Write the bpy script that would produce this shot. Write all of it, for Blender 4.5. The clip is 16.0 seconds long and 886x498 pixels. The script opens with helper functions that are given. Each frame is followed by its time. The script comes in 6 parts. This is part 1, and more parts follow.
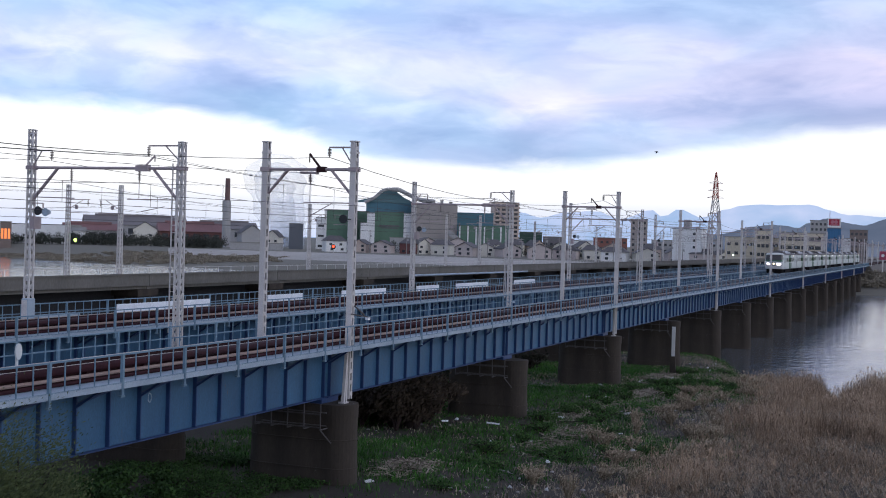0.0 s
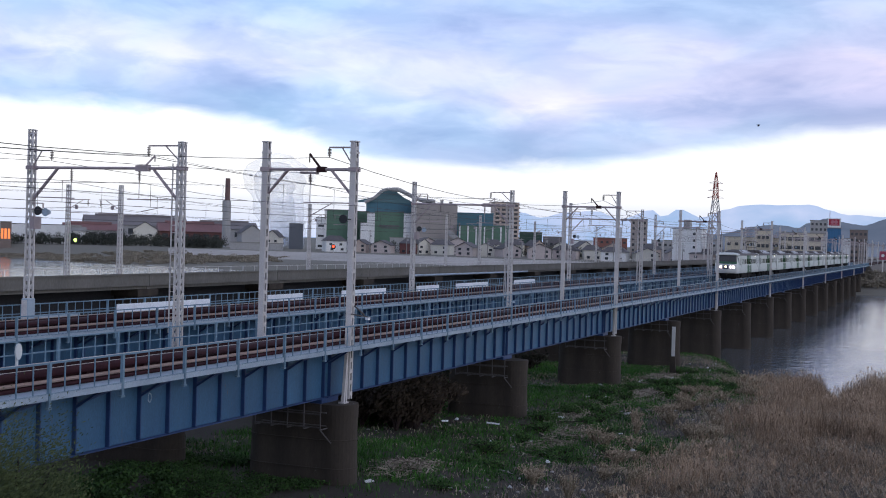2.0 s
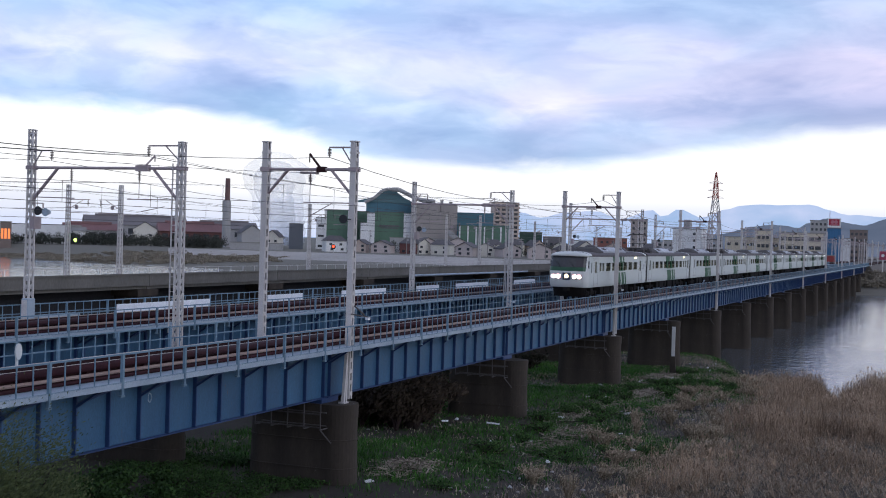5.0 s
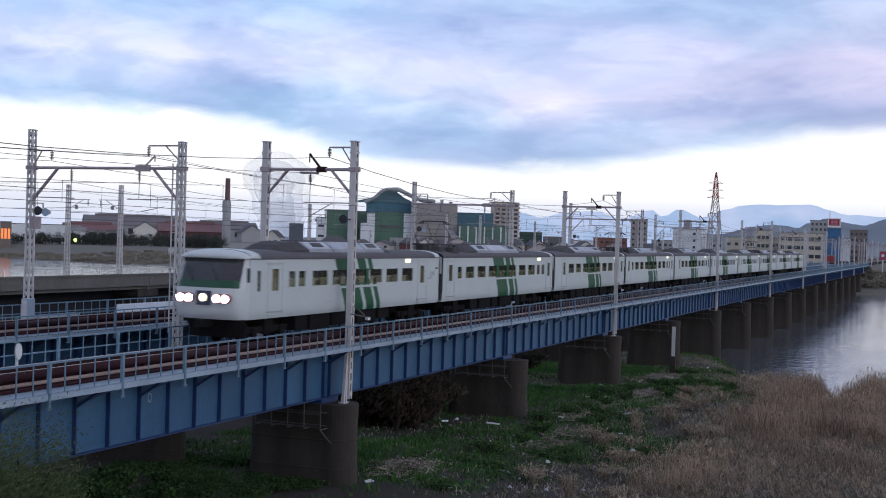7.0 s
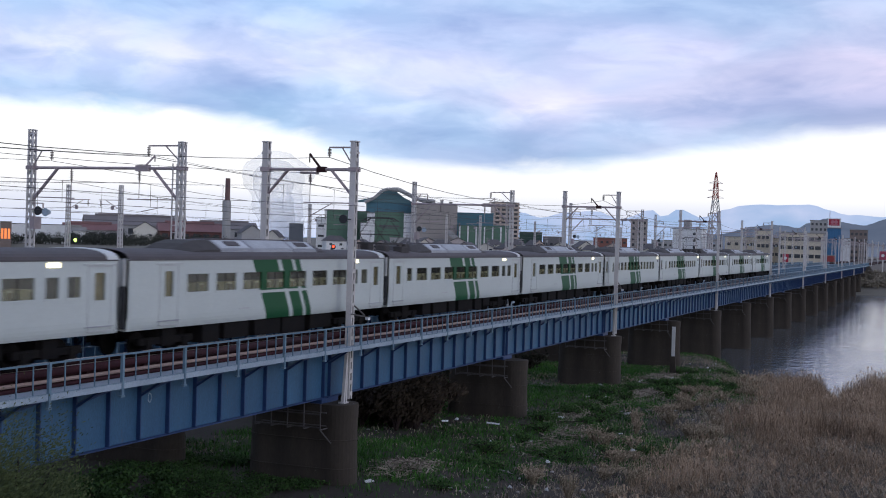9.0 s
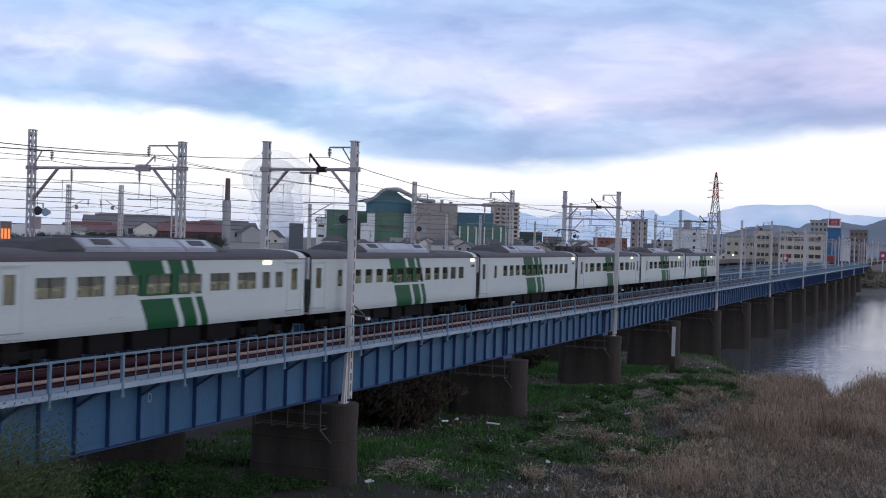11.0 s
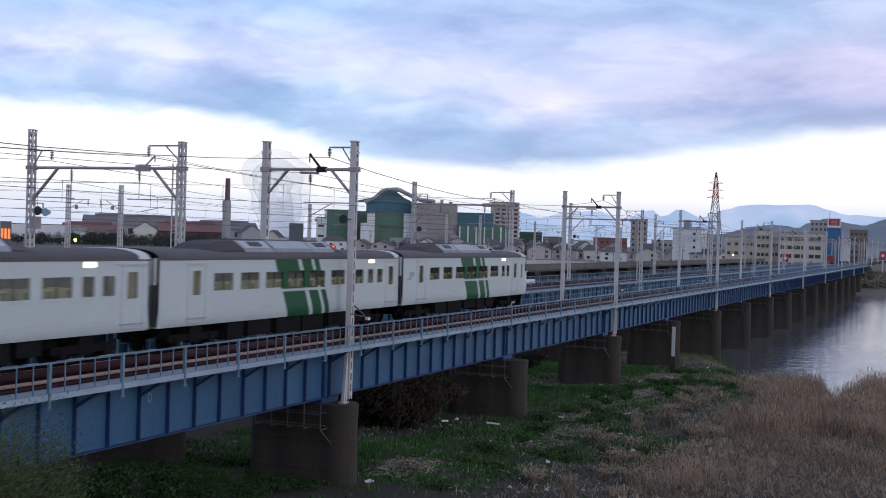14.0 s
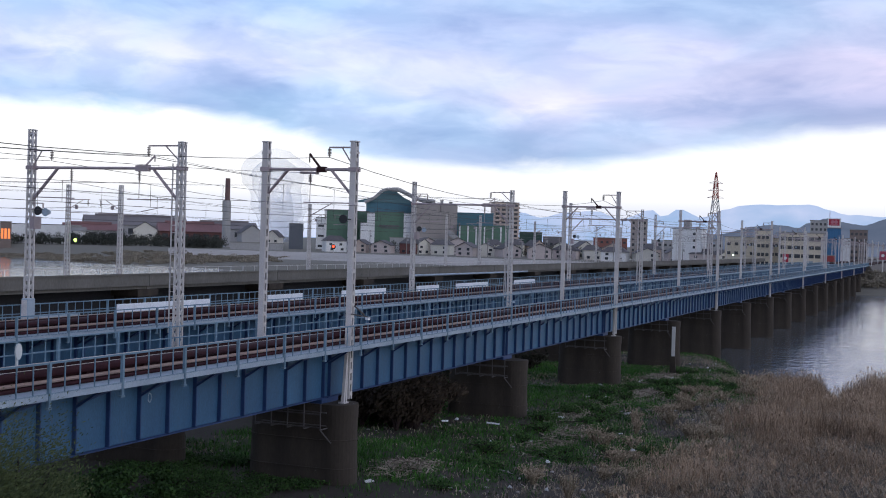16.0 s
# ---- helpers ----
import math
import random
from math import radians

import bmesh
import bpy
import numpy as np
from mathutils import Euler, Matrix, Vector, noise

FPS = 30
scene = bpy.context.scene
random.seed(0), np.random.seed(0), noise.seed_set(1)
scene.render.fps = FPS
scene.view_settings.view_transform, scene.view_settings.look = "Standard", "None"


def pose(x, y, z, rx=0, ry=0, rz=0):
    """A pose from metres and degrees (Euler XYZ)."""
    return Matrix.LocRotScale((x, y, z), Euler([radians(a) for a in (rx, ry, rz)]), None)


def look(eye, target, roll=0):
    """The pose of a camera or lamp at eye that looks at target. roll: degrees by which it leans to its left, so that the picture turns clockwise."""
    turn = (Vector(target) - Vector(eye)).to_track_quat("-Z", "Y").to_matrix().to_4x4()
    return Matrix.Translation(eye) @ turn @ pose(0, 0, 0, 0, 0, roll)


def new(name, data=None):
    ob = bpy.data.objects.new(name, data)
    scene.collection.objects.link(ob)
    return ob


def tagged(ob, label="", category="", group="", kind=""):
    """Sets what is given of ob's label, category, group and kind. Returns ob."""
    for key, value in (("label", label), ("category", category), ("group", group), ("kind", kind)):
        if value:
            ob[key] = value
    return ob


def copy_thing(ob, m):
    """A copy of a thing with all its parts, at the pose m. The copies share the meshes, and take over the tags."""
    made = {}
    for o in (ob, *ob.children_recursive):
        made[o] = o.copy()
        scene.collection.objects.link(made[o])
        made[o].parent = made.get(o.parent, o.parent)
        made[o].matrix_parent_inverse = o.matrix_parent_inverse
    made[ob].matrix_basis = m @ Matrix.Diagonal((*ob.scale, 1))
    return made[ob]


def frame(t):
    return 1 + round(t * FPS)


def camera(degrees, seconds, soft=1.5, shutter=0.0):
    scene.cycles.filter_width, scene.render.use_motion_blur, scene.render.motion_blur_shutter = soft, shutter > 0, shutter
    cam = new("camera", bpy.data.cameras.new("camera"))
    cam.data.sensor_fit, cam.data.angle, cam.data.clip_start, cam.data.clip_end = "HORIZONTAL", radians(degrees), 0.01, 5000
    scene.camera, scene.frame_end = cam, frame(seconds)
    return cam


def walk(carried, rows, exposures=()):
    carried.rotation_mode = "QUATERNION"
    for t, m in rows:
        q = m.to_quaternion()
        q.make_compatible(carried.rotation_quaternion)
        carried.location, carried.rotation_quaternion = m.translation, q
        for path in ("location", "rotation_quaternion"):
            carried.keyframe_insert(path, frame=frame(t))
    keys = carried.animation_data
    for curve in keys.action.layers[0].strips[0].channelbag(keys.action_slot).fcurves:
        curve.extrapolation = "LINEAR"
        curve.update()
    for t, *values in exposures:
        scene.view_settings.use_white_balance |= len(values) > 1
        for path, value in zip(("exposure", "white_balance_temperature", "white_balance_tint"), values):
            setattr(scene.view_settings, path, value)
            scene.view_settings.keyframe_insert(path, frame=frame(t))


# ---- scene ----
# ---------- camera: it stands still on the levee, level with the train's roof ----------
EYE_Z = 4.289
cam = camera(39.957, 16.0, soft=1.0, shutter=0.25)
HERE = look((0, 0, EYE_Z), (math.cos(0.3892) * 50, math.sin(0.3892) * 50, EYE_Z - 0.0081 * 50), 1.70)
walk(cam, [(0.0, HERE), (16.0, HERE)], [(0.0, 0.09), (4.0, 0.09), (6.5, 0.0), (13.0, -0.01), (16.0, 0.04)])

# ---------- evening sky under broken cloud, and a weak low sun behind it ----------
world = bpy.data.worlds.new("evening_sky")
scene.world = world
world.use_nodes = True
wt = world.node_tree
wt.nodes.clear()


def wnode(kind, **inputs):
    n = wt.nodes.new(kind)
    for k, v in inputs.items():
        n.inputs[k].default_value = v
    return n


def wmath(op, a, b=None):
    n = wt.nodes.new("ShaderNodeMath")
    n.operation = op
    for i, v in enumerate((a, b)):
        if v is None:
            continue
        if isinstance(v, (int, float)):
            n.inputs[i].default_value = v
        else:
            wt.links.new(v, n.inputs[i])
    return n.outputs[0]


def wramp(stops, fac, mode="EASE"):
    n = wt.nodes.new("ShaderNodeValToRGB")
    n.color_ramp.interpolation = mode
    el = n.color_ramp.elements
    while len(el) > 1:
        el.remove(el[-1])
    el[0].position, el[0].color = stops[0][0], (*stops[0][1], 1)
    for pos, col in stops[1:]:
        e = el.new(pos)
        e.color = (*col, 1)
    wt.links.new(fac, n.inputs[0])
    return n.outputs[0]


def wmix(blend, fac, a, b):
    n = wt.nodes.new("ShaderNodeMix")
    n.data_type, n.blend_type = "RGBA", blend
    for sock, v in ((n.inputs["Factor"], fac), (n.inputs["A"], a), (n.inputs["B"], b)):
        if isinstance(v, (int, float)):
            sock.default_value = v
        elif isinstance(v, tuple):
            sock.default_value = (*v, 1)
        else:
            wt.links.new(v, sock)
    return n.outputs["Result"]


SUN_ELEVATION, SUN_TURN = 14.0, 198.0
sky = wt.nodes.new("ShaderNodeTexSky")
sky.sky_type, sky.sun_disc = "NISHITA", False
sky.sun_elevation, sky.sun_rotation = radians(SUN_ELEVATION), radians(SUN_TURN)
coord = wt.nodes.new("ShaderNodeTexCoord").outputs["Generated"]
sep = wt.nodes.new("ShaderNodeSeparateXYZ")
wt.links.new(coord, sep.inputs[0])
height = wmath("MAXIMUM", sep.outputs["Z"], 0.0)
flat = wt.nodes.new("ShaderNodeCombineXYZ")


def wnoise(scale, detail, rough, dist=0.0, stretch=(1, 1, 1), shift=(0, 0, 0), turn=0.0):
    m = wt.nodes.new("ShaderNodeMapping")
    m.inputs["Scale"].default_value, m.inputs["Location"].default_value = stretch, shift
    m.inputs["Rotation"].default_value = (0, 0, turn)
    wt.links.new(flat.outputs[0], m.inputs[0])
    n = wnode("ShaderNodeTexNoise", Scale=scale, Detail=detail, Roughness=rough, Distortion=dist)
    wt.links.new(m.outputs[0], n.inputs["Vector"])
    return n.outputs["Fac"]


side = wmath("DIVIDE", sep.outputs["Y"], wmath("ADD", wmath("ABSOLUTE", sep.outputs["X"]), 0.25))
wt.links.new(side, flat.inputs[0])
wt.links.new(height, flat.inputs[1])
big = wnoise(4.0, 3.0, 0.5, 0.2, (1, 2.6, 1), (3.1, 1.7, 0))
fine = wnoise(6.5, 5.0, 0.5, 0.35, (1, 3.0, 1), (0.35, 5.2, 0), 0.06)
wisp = wnoise(17.0, 5.0, 0.55, 0.4, (1, 2.6, 1), (7.0, 2.0, 0), -0.05)
hue = wnoise(5.0, 3.0, 0.5, 0.2, (1, 2.4, 1), (1.9, 8.4, 0), -0.1)
# the cloud deck's ragged lower edge: high at both ends of the view, low in its middle
edge = wramp([(0.0, (0.485,) * 3), (0.035, (0.462,) * 3), (0.081, (0.440,) * 3), (0.126, (0.404,) * 3), (0.181, (0.360,) * 3), (0.24, (0.305,) * 3), (0.30, (0.302,) * 3),
              (0.36, (0.326,) * 3), (0.42, (0.383,) * 3), (0.478, (0.448,) * 3), (0.56, (0.475,) * 3), (0.682, (0.487,) * 3), (1.0, (0.47,) * 3)], side, "LINEAR")
wobble = wmath("ADD", wmath("MULTIPLY", wmath("SUBTRACT", big, 0.5), 0.022), wmath("MULTIPLY", wmath("SUBTRACT", wisp, 0.5), 0.026))
level = wmath("ADD", wmath("SUBTRACT", height, wmath("MULTIPLY", edge, 0.2)), wobble)
clear = wramp([(0.0, (0.68, 0.76, 1.0)), (0.022, (0.82, 0.86, 1.0)), (0.042, (1.08, 1.08, 1.12)), (0.10, (1.15, 1.16, 1.2))], height)
lift = wmath("ADD", level, 0.1)
deck = wramp([(0.09, (0.72, 0.88, 1.08)), (0.112, (0.46, 0.60, 0.88)), (0.128, (0.48, 0.61, 0.91)), (0.152, (0.67, 0.76, 1.02)), (0.172, (0.60, 0.72, 1.01)),
              (0.205, (0.55, 0.69, 1.0)), (0.30, (0.50, 0.62, 0.91)), (0.55, (0.41, 0.50, 0.71)), (1.0, (0.38, 0.45, 0.61))], lift)
cloudy = wramp([(0.092, (0, 0, 0)), (0.111, (1, 1, 1))], lift)
shade = wramp([(0.30, (0.70, 0.77, 0.88)), (0.45, (0.90, 0.94, 0.98)), (0.57, (1.10, 1.07, 1.06)), (0.72, (1.30, 1.25, 1.18))], fine)
streak = wramp([(0.35, (0.90, 0.92, 0.95)), (0.65, (1.11, 1.08, 1.05))], wisp)
lilac = wramp([(0.36, (0.92, 1.02, 1.02)), (0.64, (1.05, 0.99, 1.01))], hue)
tone = wramp([(0.0, (1.01, 0.91, 0.91)), (0.25, (1.01, 0.98, 0.98)), (0.42, (1.02, 1.03, 1.03)), (0.60, (1.03, 1.06, 1.06)), (1.0, (1.0, 1.0, 1.0))], side)
cover = wmix("MIX", cloudy, clear, wmix("MULTIPLY", 1.0, deck, wmix("MULTIPLY", 1.0, wmix("MULTIPLY", 1.0, shade, streak), wmix("MULTIPLY", 1.0, tone, lilac))))
both = wmix("MIX", 0.94, wmix("MULTIPLY", 1.0, sky.outputs[0], (0.12, 0.12, 0.12)), cover)
back = wt.nodes.new("ShaderNodeBackground")
back.inputs["Strength"].default_value = 1.0
wt.links.new(both, back.inputs[0])
wt.links.new(back.outputs[0], wt.nodes.new("ShaderNodeOutputWorld").inputs[0])

sun_data = bpy.data.lights.new("sun", "SUN")
sun_data.energy, sun_data.angle, sun_data.color = 0.50, radians(35), (0.87, 0.95, 1.0)
sun = new("sun", sun_data)
sun.matrix_world = look((-30, -95, 60), (0, 0, 35))

# ---------- materials ----------


def material(name, colour, rough=0.7, metal=0.0, second=None, scale=3.0, amount=0.5, grain=40.0, bump=0.15, spots=None, vary=0.0, stretch=(1, 1, 1), coords="Object", gloss=0.5, speck=0.25):
    """Base colour broken by large stains and fine grain, with a fine relief."""
    m = bpy.data.materials.new(name)
    m.use_nodes = True
    t = m.node_tree
    b = t.nodes["Principled BSDF"]
    b.inputs["Roughness"].default_value, b.inputs["Metallic"].default_value = rough, metal
    b.inputs["Specular IOR Level"].default_value = gloss
    tc = t.nodes.new("ShaderNodeTexCoord")
    mp = t.nodes.new("ShaderNodeMapping")
    mp.inputs["Scale"].default_value = stretch
    t.links.new(tc.outputs[coords], mp.inputs[0])

    def noise_at(s, d=5.0, r=0.6):
        n = t.nodes.new("ShaderNodeTexNoise")
        n.inputs["Scale"].default_value, n.inputs["Detail"].default_value, n.inputs["Roughness"].default_value = s, d, r
        t.links.new(mp.outputs[0], n.inputs["Vector"])
        return n.outputs["Fac"]

    def mix(blend, fac, a, c):
        n = t.nodes.new("ShaderNodeMix")
        n.data_type, n.blend_type = "RGBA", blend
        for sock, v in ((n.inputs["Factor"], fac), (n.inputs["A"], a), (n.inputs["B"], c)):
            if isinstance(v, (int, float)):
                sock.default_value = v
            elif isinstance(v, tuple):
                sock.default_value = (*v, 1)
            else:
                t.links.new(v, sock)
        return n.outputs["Result"]

    def ramp(fac, lo, hi, c0=(0, 0, 0), c1=(1, 1, 1)):
        n = t.nodes.new("ShaderNodeValToRGB")
        n.color_ramp.elements[0].position, n.color_ramp.elements[1].position = lo, hi
        n.color_ramp.elements[0].color, n.color_ramp.elements[1].color = (*c0, 1), (*c1, 1)
        t.links.new(fac, n.inputs[0])
        return n.outputs[0]

    second = second or tuple(c * 0.6 for c in colour)
    col = mix("MIX", ramp(noise_at(scale), 0.5 - amount * 0.4, 0.5 + amount * 0.4), colour, second)
    g = noise_at(grain, 4.0)
    col = mix("MULTIPLY", 1.0, col, ramp(g, 0.2, 0.8, (1 - speck,) * 3, (1 + speck * 0.8,) * 3))
    if spots:
        col = mix("MIX", ramp(noise_at(scale * 3.1, 6.0, 0.7), spots[1], spots[1] + 0.07), col, spots[0])
    if vary:
        oi = t.nodes.new("ShaderNodeObjectInfo")
        col = mix("MULTIPLY", 1.0, col, ramp(oi.outputs["Random"], 0, 1, (1 - vary,) * 3, (1 + vary,) * 3))
    t.links.new(col, b.inputs["Base Color"])
    bp = t.nodes.new("ShaderNodeBump")
    bp.inputs["Strength"].default_value, bp.inputs["Distance"].default_value = bump, 0.02
    t.links.new(g, bp.inputs["Height"])
    t.links.new(bp.outputs[0], b.inputs["Normal"])
    return m


def glow(name, colour, strength):
    m = bpy.data.materials.new(name)
    m.use_nodes = True
    b = m.node_tree.nodes["Principled BSDF"]
    b.inputs["Base Color"].default_value = (*colour, 1)
    b.inputs["Emission Color"].default_value, b.inputs["Emission Strength"].default_value = (*colour, 1), strength
    return m


def leafy(name, c0, c1, scale=0.25):
    """Foliage: each island of leaves has its own tone, in patches."""
    m = bpy.data.materials.new(name)
    m.use_nodes = True
    t = m.node_tree
    b = t.nodes["Principled BSDF"]
    b.inputs["Roughness"].default_value = 0.75
    b.inputs["Specular IOR Level"].default_value = 0.2
    geo = t.nodes.new("ShaderNodeNewGeometry")
    tc = t.nodes.new("ShaderNodeTexCoord")
    n = t.nodes.new("ShaderNodeTexNoise")
    n.inputs["Scale"].default_value, n.inputs["Detail"].default_value = scale, 4
    t.links.new(tc.outputs["Object"], n.inputs["Vector"])
    s = t.nodes.new("ShaderNodeMath")
    s.operation = "MULTIPLY_ADD"
    t.links.new(geo.outputs["Random Per Island"], s.inputs[0])
    s.inputs[1].default_value = 0.5
    t.links.new(n.outputs["Fac"], s.inputs[2])
    r = t.nodes.new("ShaderNodeValToRGB")
    r.color_ramp.elements[0].position, r.color_ramp.elements[1].position = 0.45, 1.05
    r.color_ramp.elements[0].color, r.color_ramp.elements[1].color = (*c0, 1), (*c1, 1)
    t.links.new(s.outputs[0], r.inputs[0])
    t.links.new(r.outputs[0], b.inputs["Base Color"])
    return m


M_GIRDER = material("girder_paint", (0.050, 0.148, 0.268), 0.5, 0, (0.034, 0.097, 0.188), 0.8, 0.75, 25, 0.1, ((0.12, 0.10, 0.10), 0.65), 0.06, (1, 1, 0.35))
# Darker blue than the web, for stiffeners, bottom flange, bracing and bearings.
M_STIFF = material("girder_darker_blue", (0.028, 0.066, 0.185), 0.5, 0, (0.022, 0.05, 0.145), 1.5, 0.6, 25, 0.1, ((0.14, 0.09, 0.08), 0.70), 0.05)
M_RAILING = material("railing_paint", (0.18, 0.285, 0.365), 0.5, 0, (0.115, 0.19, 0.26), 1.5, 0.6, 30, 0.1, ((0.26, 0.22, 0.22), 0.66), 0.08)
M_WALK = material("walkway_plate", (0.42, 0.50, 0.58), 0.6, 0.1, (0.29, 0.36, 0.44), 0.7, 0.6, 30, 0.15, ((0.30, 0.27, 0.26), 0.70))
M_RUST = material("rusty_steel", (0.045, 0.016, 0.017), 0.8, 0.0, (0.028, 0.013, 0.014), 2.0, 0.7, 40, 0.3, gloss=0.2)
M_RAIL = material("tan_rusted_rail", (0.46, 0.33, 0.27), 0.7, 0.1, (0.32, 0.21, 0.17), 1.2, 0.7, 40, 0.2)
M_KERB = material("maroon_pipe_paint", (0.060, 0.016, 0.020), 0.7, 0, (0.022, 0.008, 0.011), 0.5, 0.8, 30, 0.3, gloss=0.2)
M_PIPE = material("tan_conduit", (0.42, 0.31, 0.26), 0.6, 0, (0.25, 0.16, 0.13), 0.6, 0.7, 30, 0.1, ((0.14, 0.06, 0.05), 0.62))
M_GRATING = material("dark_steel_grating", (0.13, 0.12, 0.12), 0.7, 0.2, (0.08, 0.07, 0.07), 1.5, 0.7, 30, 0.2)
M_RAILHEAD = material("worn_rail_head", (0.62, 0.50, 0.42), 0.35, 0.7, (0.50, 0.40, 0.33), 2.0, 0.5, 60, 0.05)
M_SLEEPER = material("timber_sleeper", (0.040, 0.021, 0.020), 0.9, 0, (0.024, 0.015, 0.015), 3.0, 0.7, 30, 0.4, None, 0.25)
# Weathered concrete, with some of the shade under the bridge in its dark colour.
M_PIER = material("weathered_shaded_concrete", (0.078, 0.060, 0.046), 0.9, 0, (0.022, 0.017, 0.013), 0.7, 0.95, 14, 0.35, ((0.30, 0.28, 0.26), 0.68), 0.08, (1, 1, 0.3))
M_CONC = material("pale_concrete", (0.30, 0.285, 0.275), 0.9, 0, (0.20, 0.19, 0.18), 0.25, 0.7, 10, 0.3, ((0.12, 0.11, 0.11), 0.72), 0.0, (1, 1, 0.5))
M_VIADUCT = material("mossy_viaduct_concrete", (0.20, 0.185, 0.17), 0.9, 0, (0.11, 0.105, 0.09), 0.35, 0.85, 8, 0.3, ((0.06, 0.065, 0.05), 0.66), 0.0, (1, 1, 0.4))
M_BOARD = material("board_white", (0.88, 0.89, 0.92), 0.3, 0, (0.80, 0.82, 0.86), 0.8, 0.6, 20, 0.05, None, 0.05)
M_POLE = material("pole_paint", (0.68, 0.64, 0.62), 0.6, 0.05, (0.52, 0.48, 0.46), 0.9, 0.7, 30, 0.15, ((0.28, 0.18, 0.14), 0.70), 0.07)
M_ARM = material("galvanised_arm", (0.46, 0.39, 0.40), 0.6, 0.1, (0.32, 0.25, 0.25), 1.5, 0.7, 30, 0.1)
M_WIRE = material("wire", (0.07, 0.065, 0.07), 0.6, 0.3, None, 5, 0.3)
M_INSUL = material("insulator_porcelain", (0.20, 0.16, 0.15), 0.35, 0, None, 6, 0.3)
M_WHITE = material("train_white", (0.67, 0.68, 0.66), 0.38, 0, (0.60, 0.61, 0.59), 0.5, 0.7, 12, 0.04, ((0.60, 0.58, 0.56), 0.76), 0.0, (0.4, 1, 1), speck=0.04)
M_ROOF = material("train_roof", (0.115, 0.10, 0.105), 0.75, 0, (0.075, 0.066, 0.07), 0.8, 0.7, 20, 0.2, None, 0.1)
M_UNIT = material("roof_unit_grey", (0.42, 0.43, 0.46), 0.55, 0.1, (0.30, 0.30, 0.33), 1.2, 0.7, 30, 0.1, None, 0.15)
M_PLATE = material("roof_cover_plate", (0.58, 0.60, 0.63), 0.5, 0.1, (0.40, 0.41, 0.44), 1.2, 0.7, 30, 0.1, ((0.16, 0.15, 0.15), 0.66), 0.15)
M_SOOT = material("sooty_roof_gear", (0.075, 0.066, 0.064), 0.8, 0.0, (0.045, 0.04, 0.04), 2.0, 0.7, 30, 0.2)
M_EDGE = material("window_edge_grey", (0.58, 0.58, 0.58), 0.5, 0.1, (0.48, 0.48, 0.48), 1.5, 0.6, 30, 0.05)
M_UNDER = material("underframe_black", (0.010, 0.010, 0.012), 0.9, 0, (0.02, 0.017, 0.015), 1.5, 0.8, 30, 0.2, gloss=0.1)
M_GREEN = material("train_green", (0.010, 0.075, 0.030), 0.4, 0, (0.009, 0.06, 0.025), 0.7, 0.6, 20, 0.04)
M_COVER = material("headrest_cover", (0.78, 0.76, 0.58), 0.9, 0, (0.66, 0.63, 0.46), 4, 0.6, 60, 0.1)
M_SEAT = material("seat_cloth", (0.06, 0.05, 0.04), 0.9, 0, (0.40, 0.33, 0.16), 4, 0.6, 60, 0.1)
M_DARK = material("dark_rubber", (0.03, 0.03, 0.035), 0.7, 0, None, 4, 0.4)
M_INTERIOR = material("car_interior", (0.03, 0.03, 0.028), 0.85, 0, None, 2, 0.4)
M_ORANGEDOOR = material("door_blind_ochre", (0.42, 0.31, 0.13), 0.6, 0, None, 2, 0.4)
M_LAMP = glow("headlamp_glow", (1.0, 0.78, 0.80), 30.0)
M_MARK = glow("headmark_glow", (1.0, 0.84, 0.50), 2.6)
M_SIGNGLOW = glow("side_lamp_glow", (1.0, 0.88, 0.55), 2.6)


def glass(name, tint, mixing, rough=0.03):
    m = bpy.data.materials.new(name)
    m.use_nodes = True
    t = m.node_tree
    t.nodes.remove(t.nodes["Principled BSDF"])
    tr, gl, mx = t.nodes.new("ShaderNodeBsdfTransparent"), t.nodes.new("ShaderNodeBsdfGlossy"), t.nodes.new("ShaderNodeMixShader")
    tr.inputs[0].default_value = (*tint, 1)
    gl.inputs["Roughness"].default_value = rough
    mx.inputs[0].default_value = mixing
    t.links.new(tr.outputs[0], mx.inputs[1])
    t.links.new(gl.outputs[0], mx.inputs[2])
    t.links.new(mx.outputs[0], t.nodes["Material Output"].inputs[0])
    return m


M_PANE = glass("tinted_glass", (0.74, 0.75, 0.70), 0.09)
M_CEILING = glow("saloon_light", (1.0, 0.93, 0.78), 1.8)
# Pink rim: the glare around the headlamps, put into the housing colour.
M_GLARE_RIM = material("lamp_glare_rim", (0.42, 0.16, 0.17), 0.5, 0, None, 5, 0.3)

# ---------- building helpers ----------


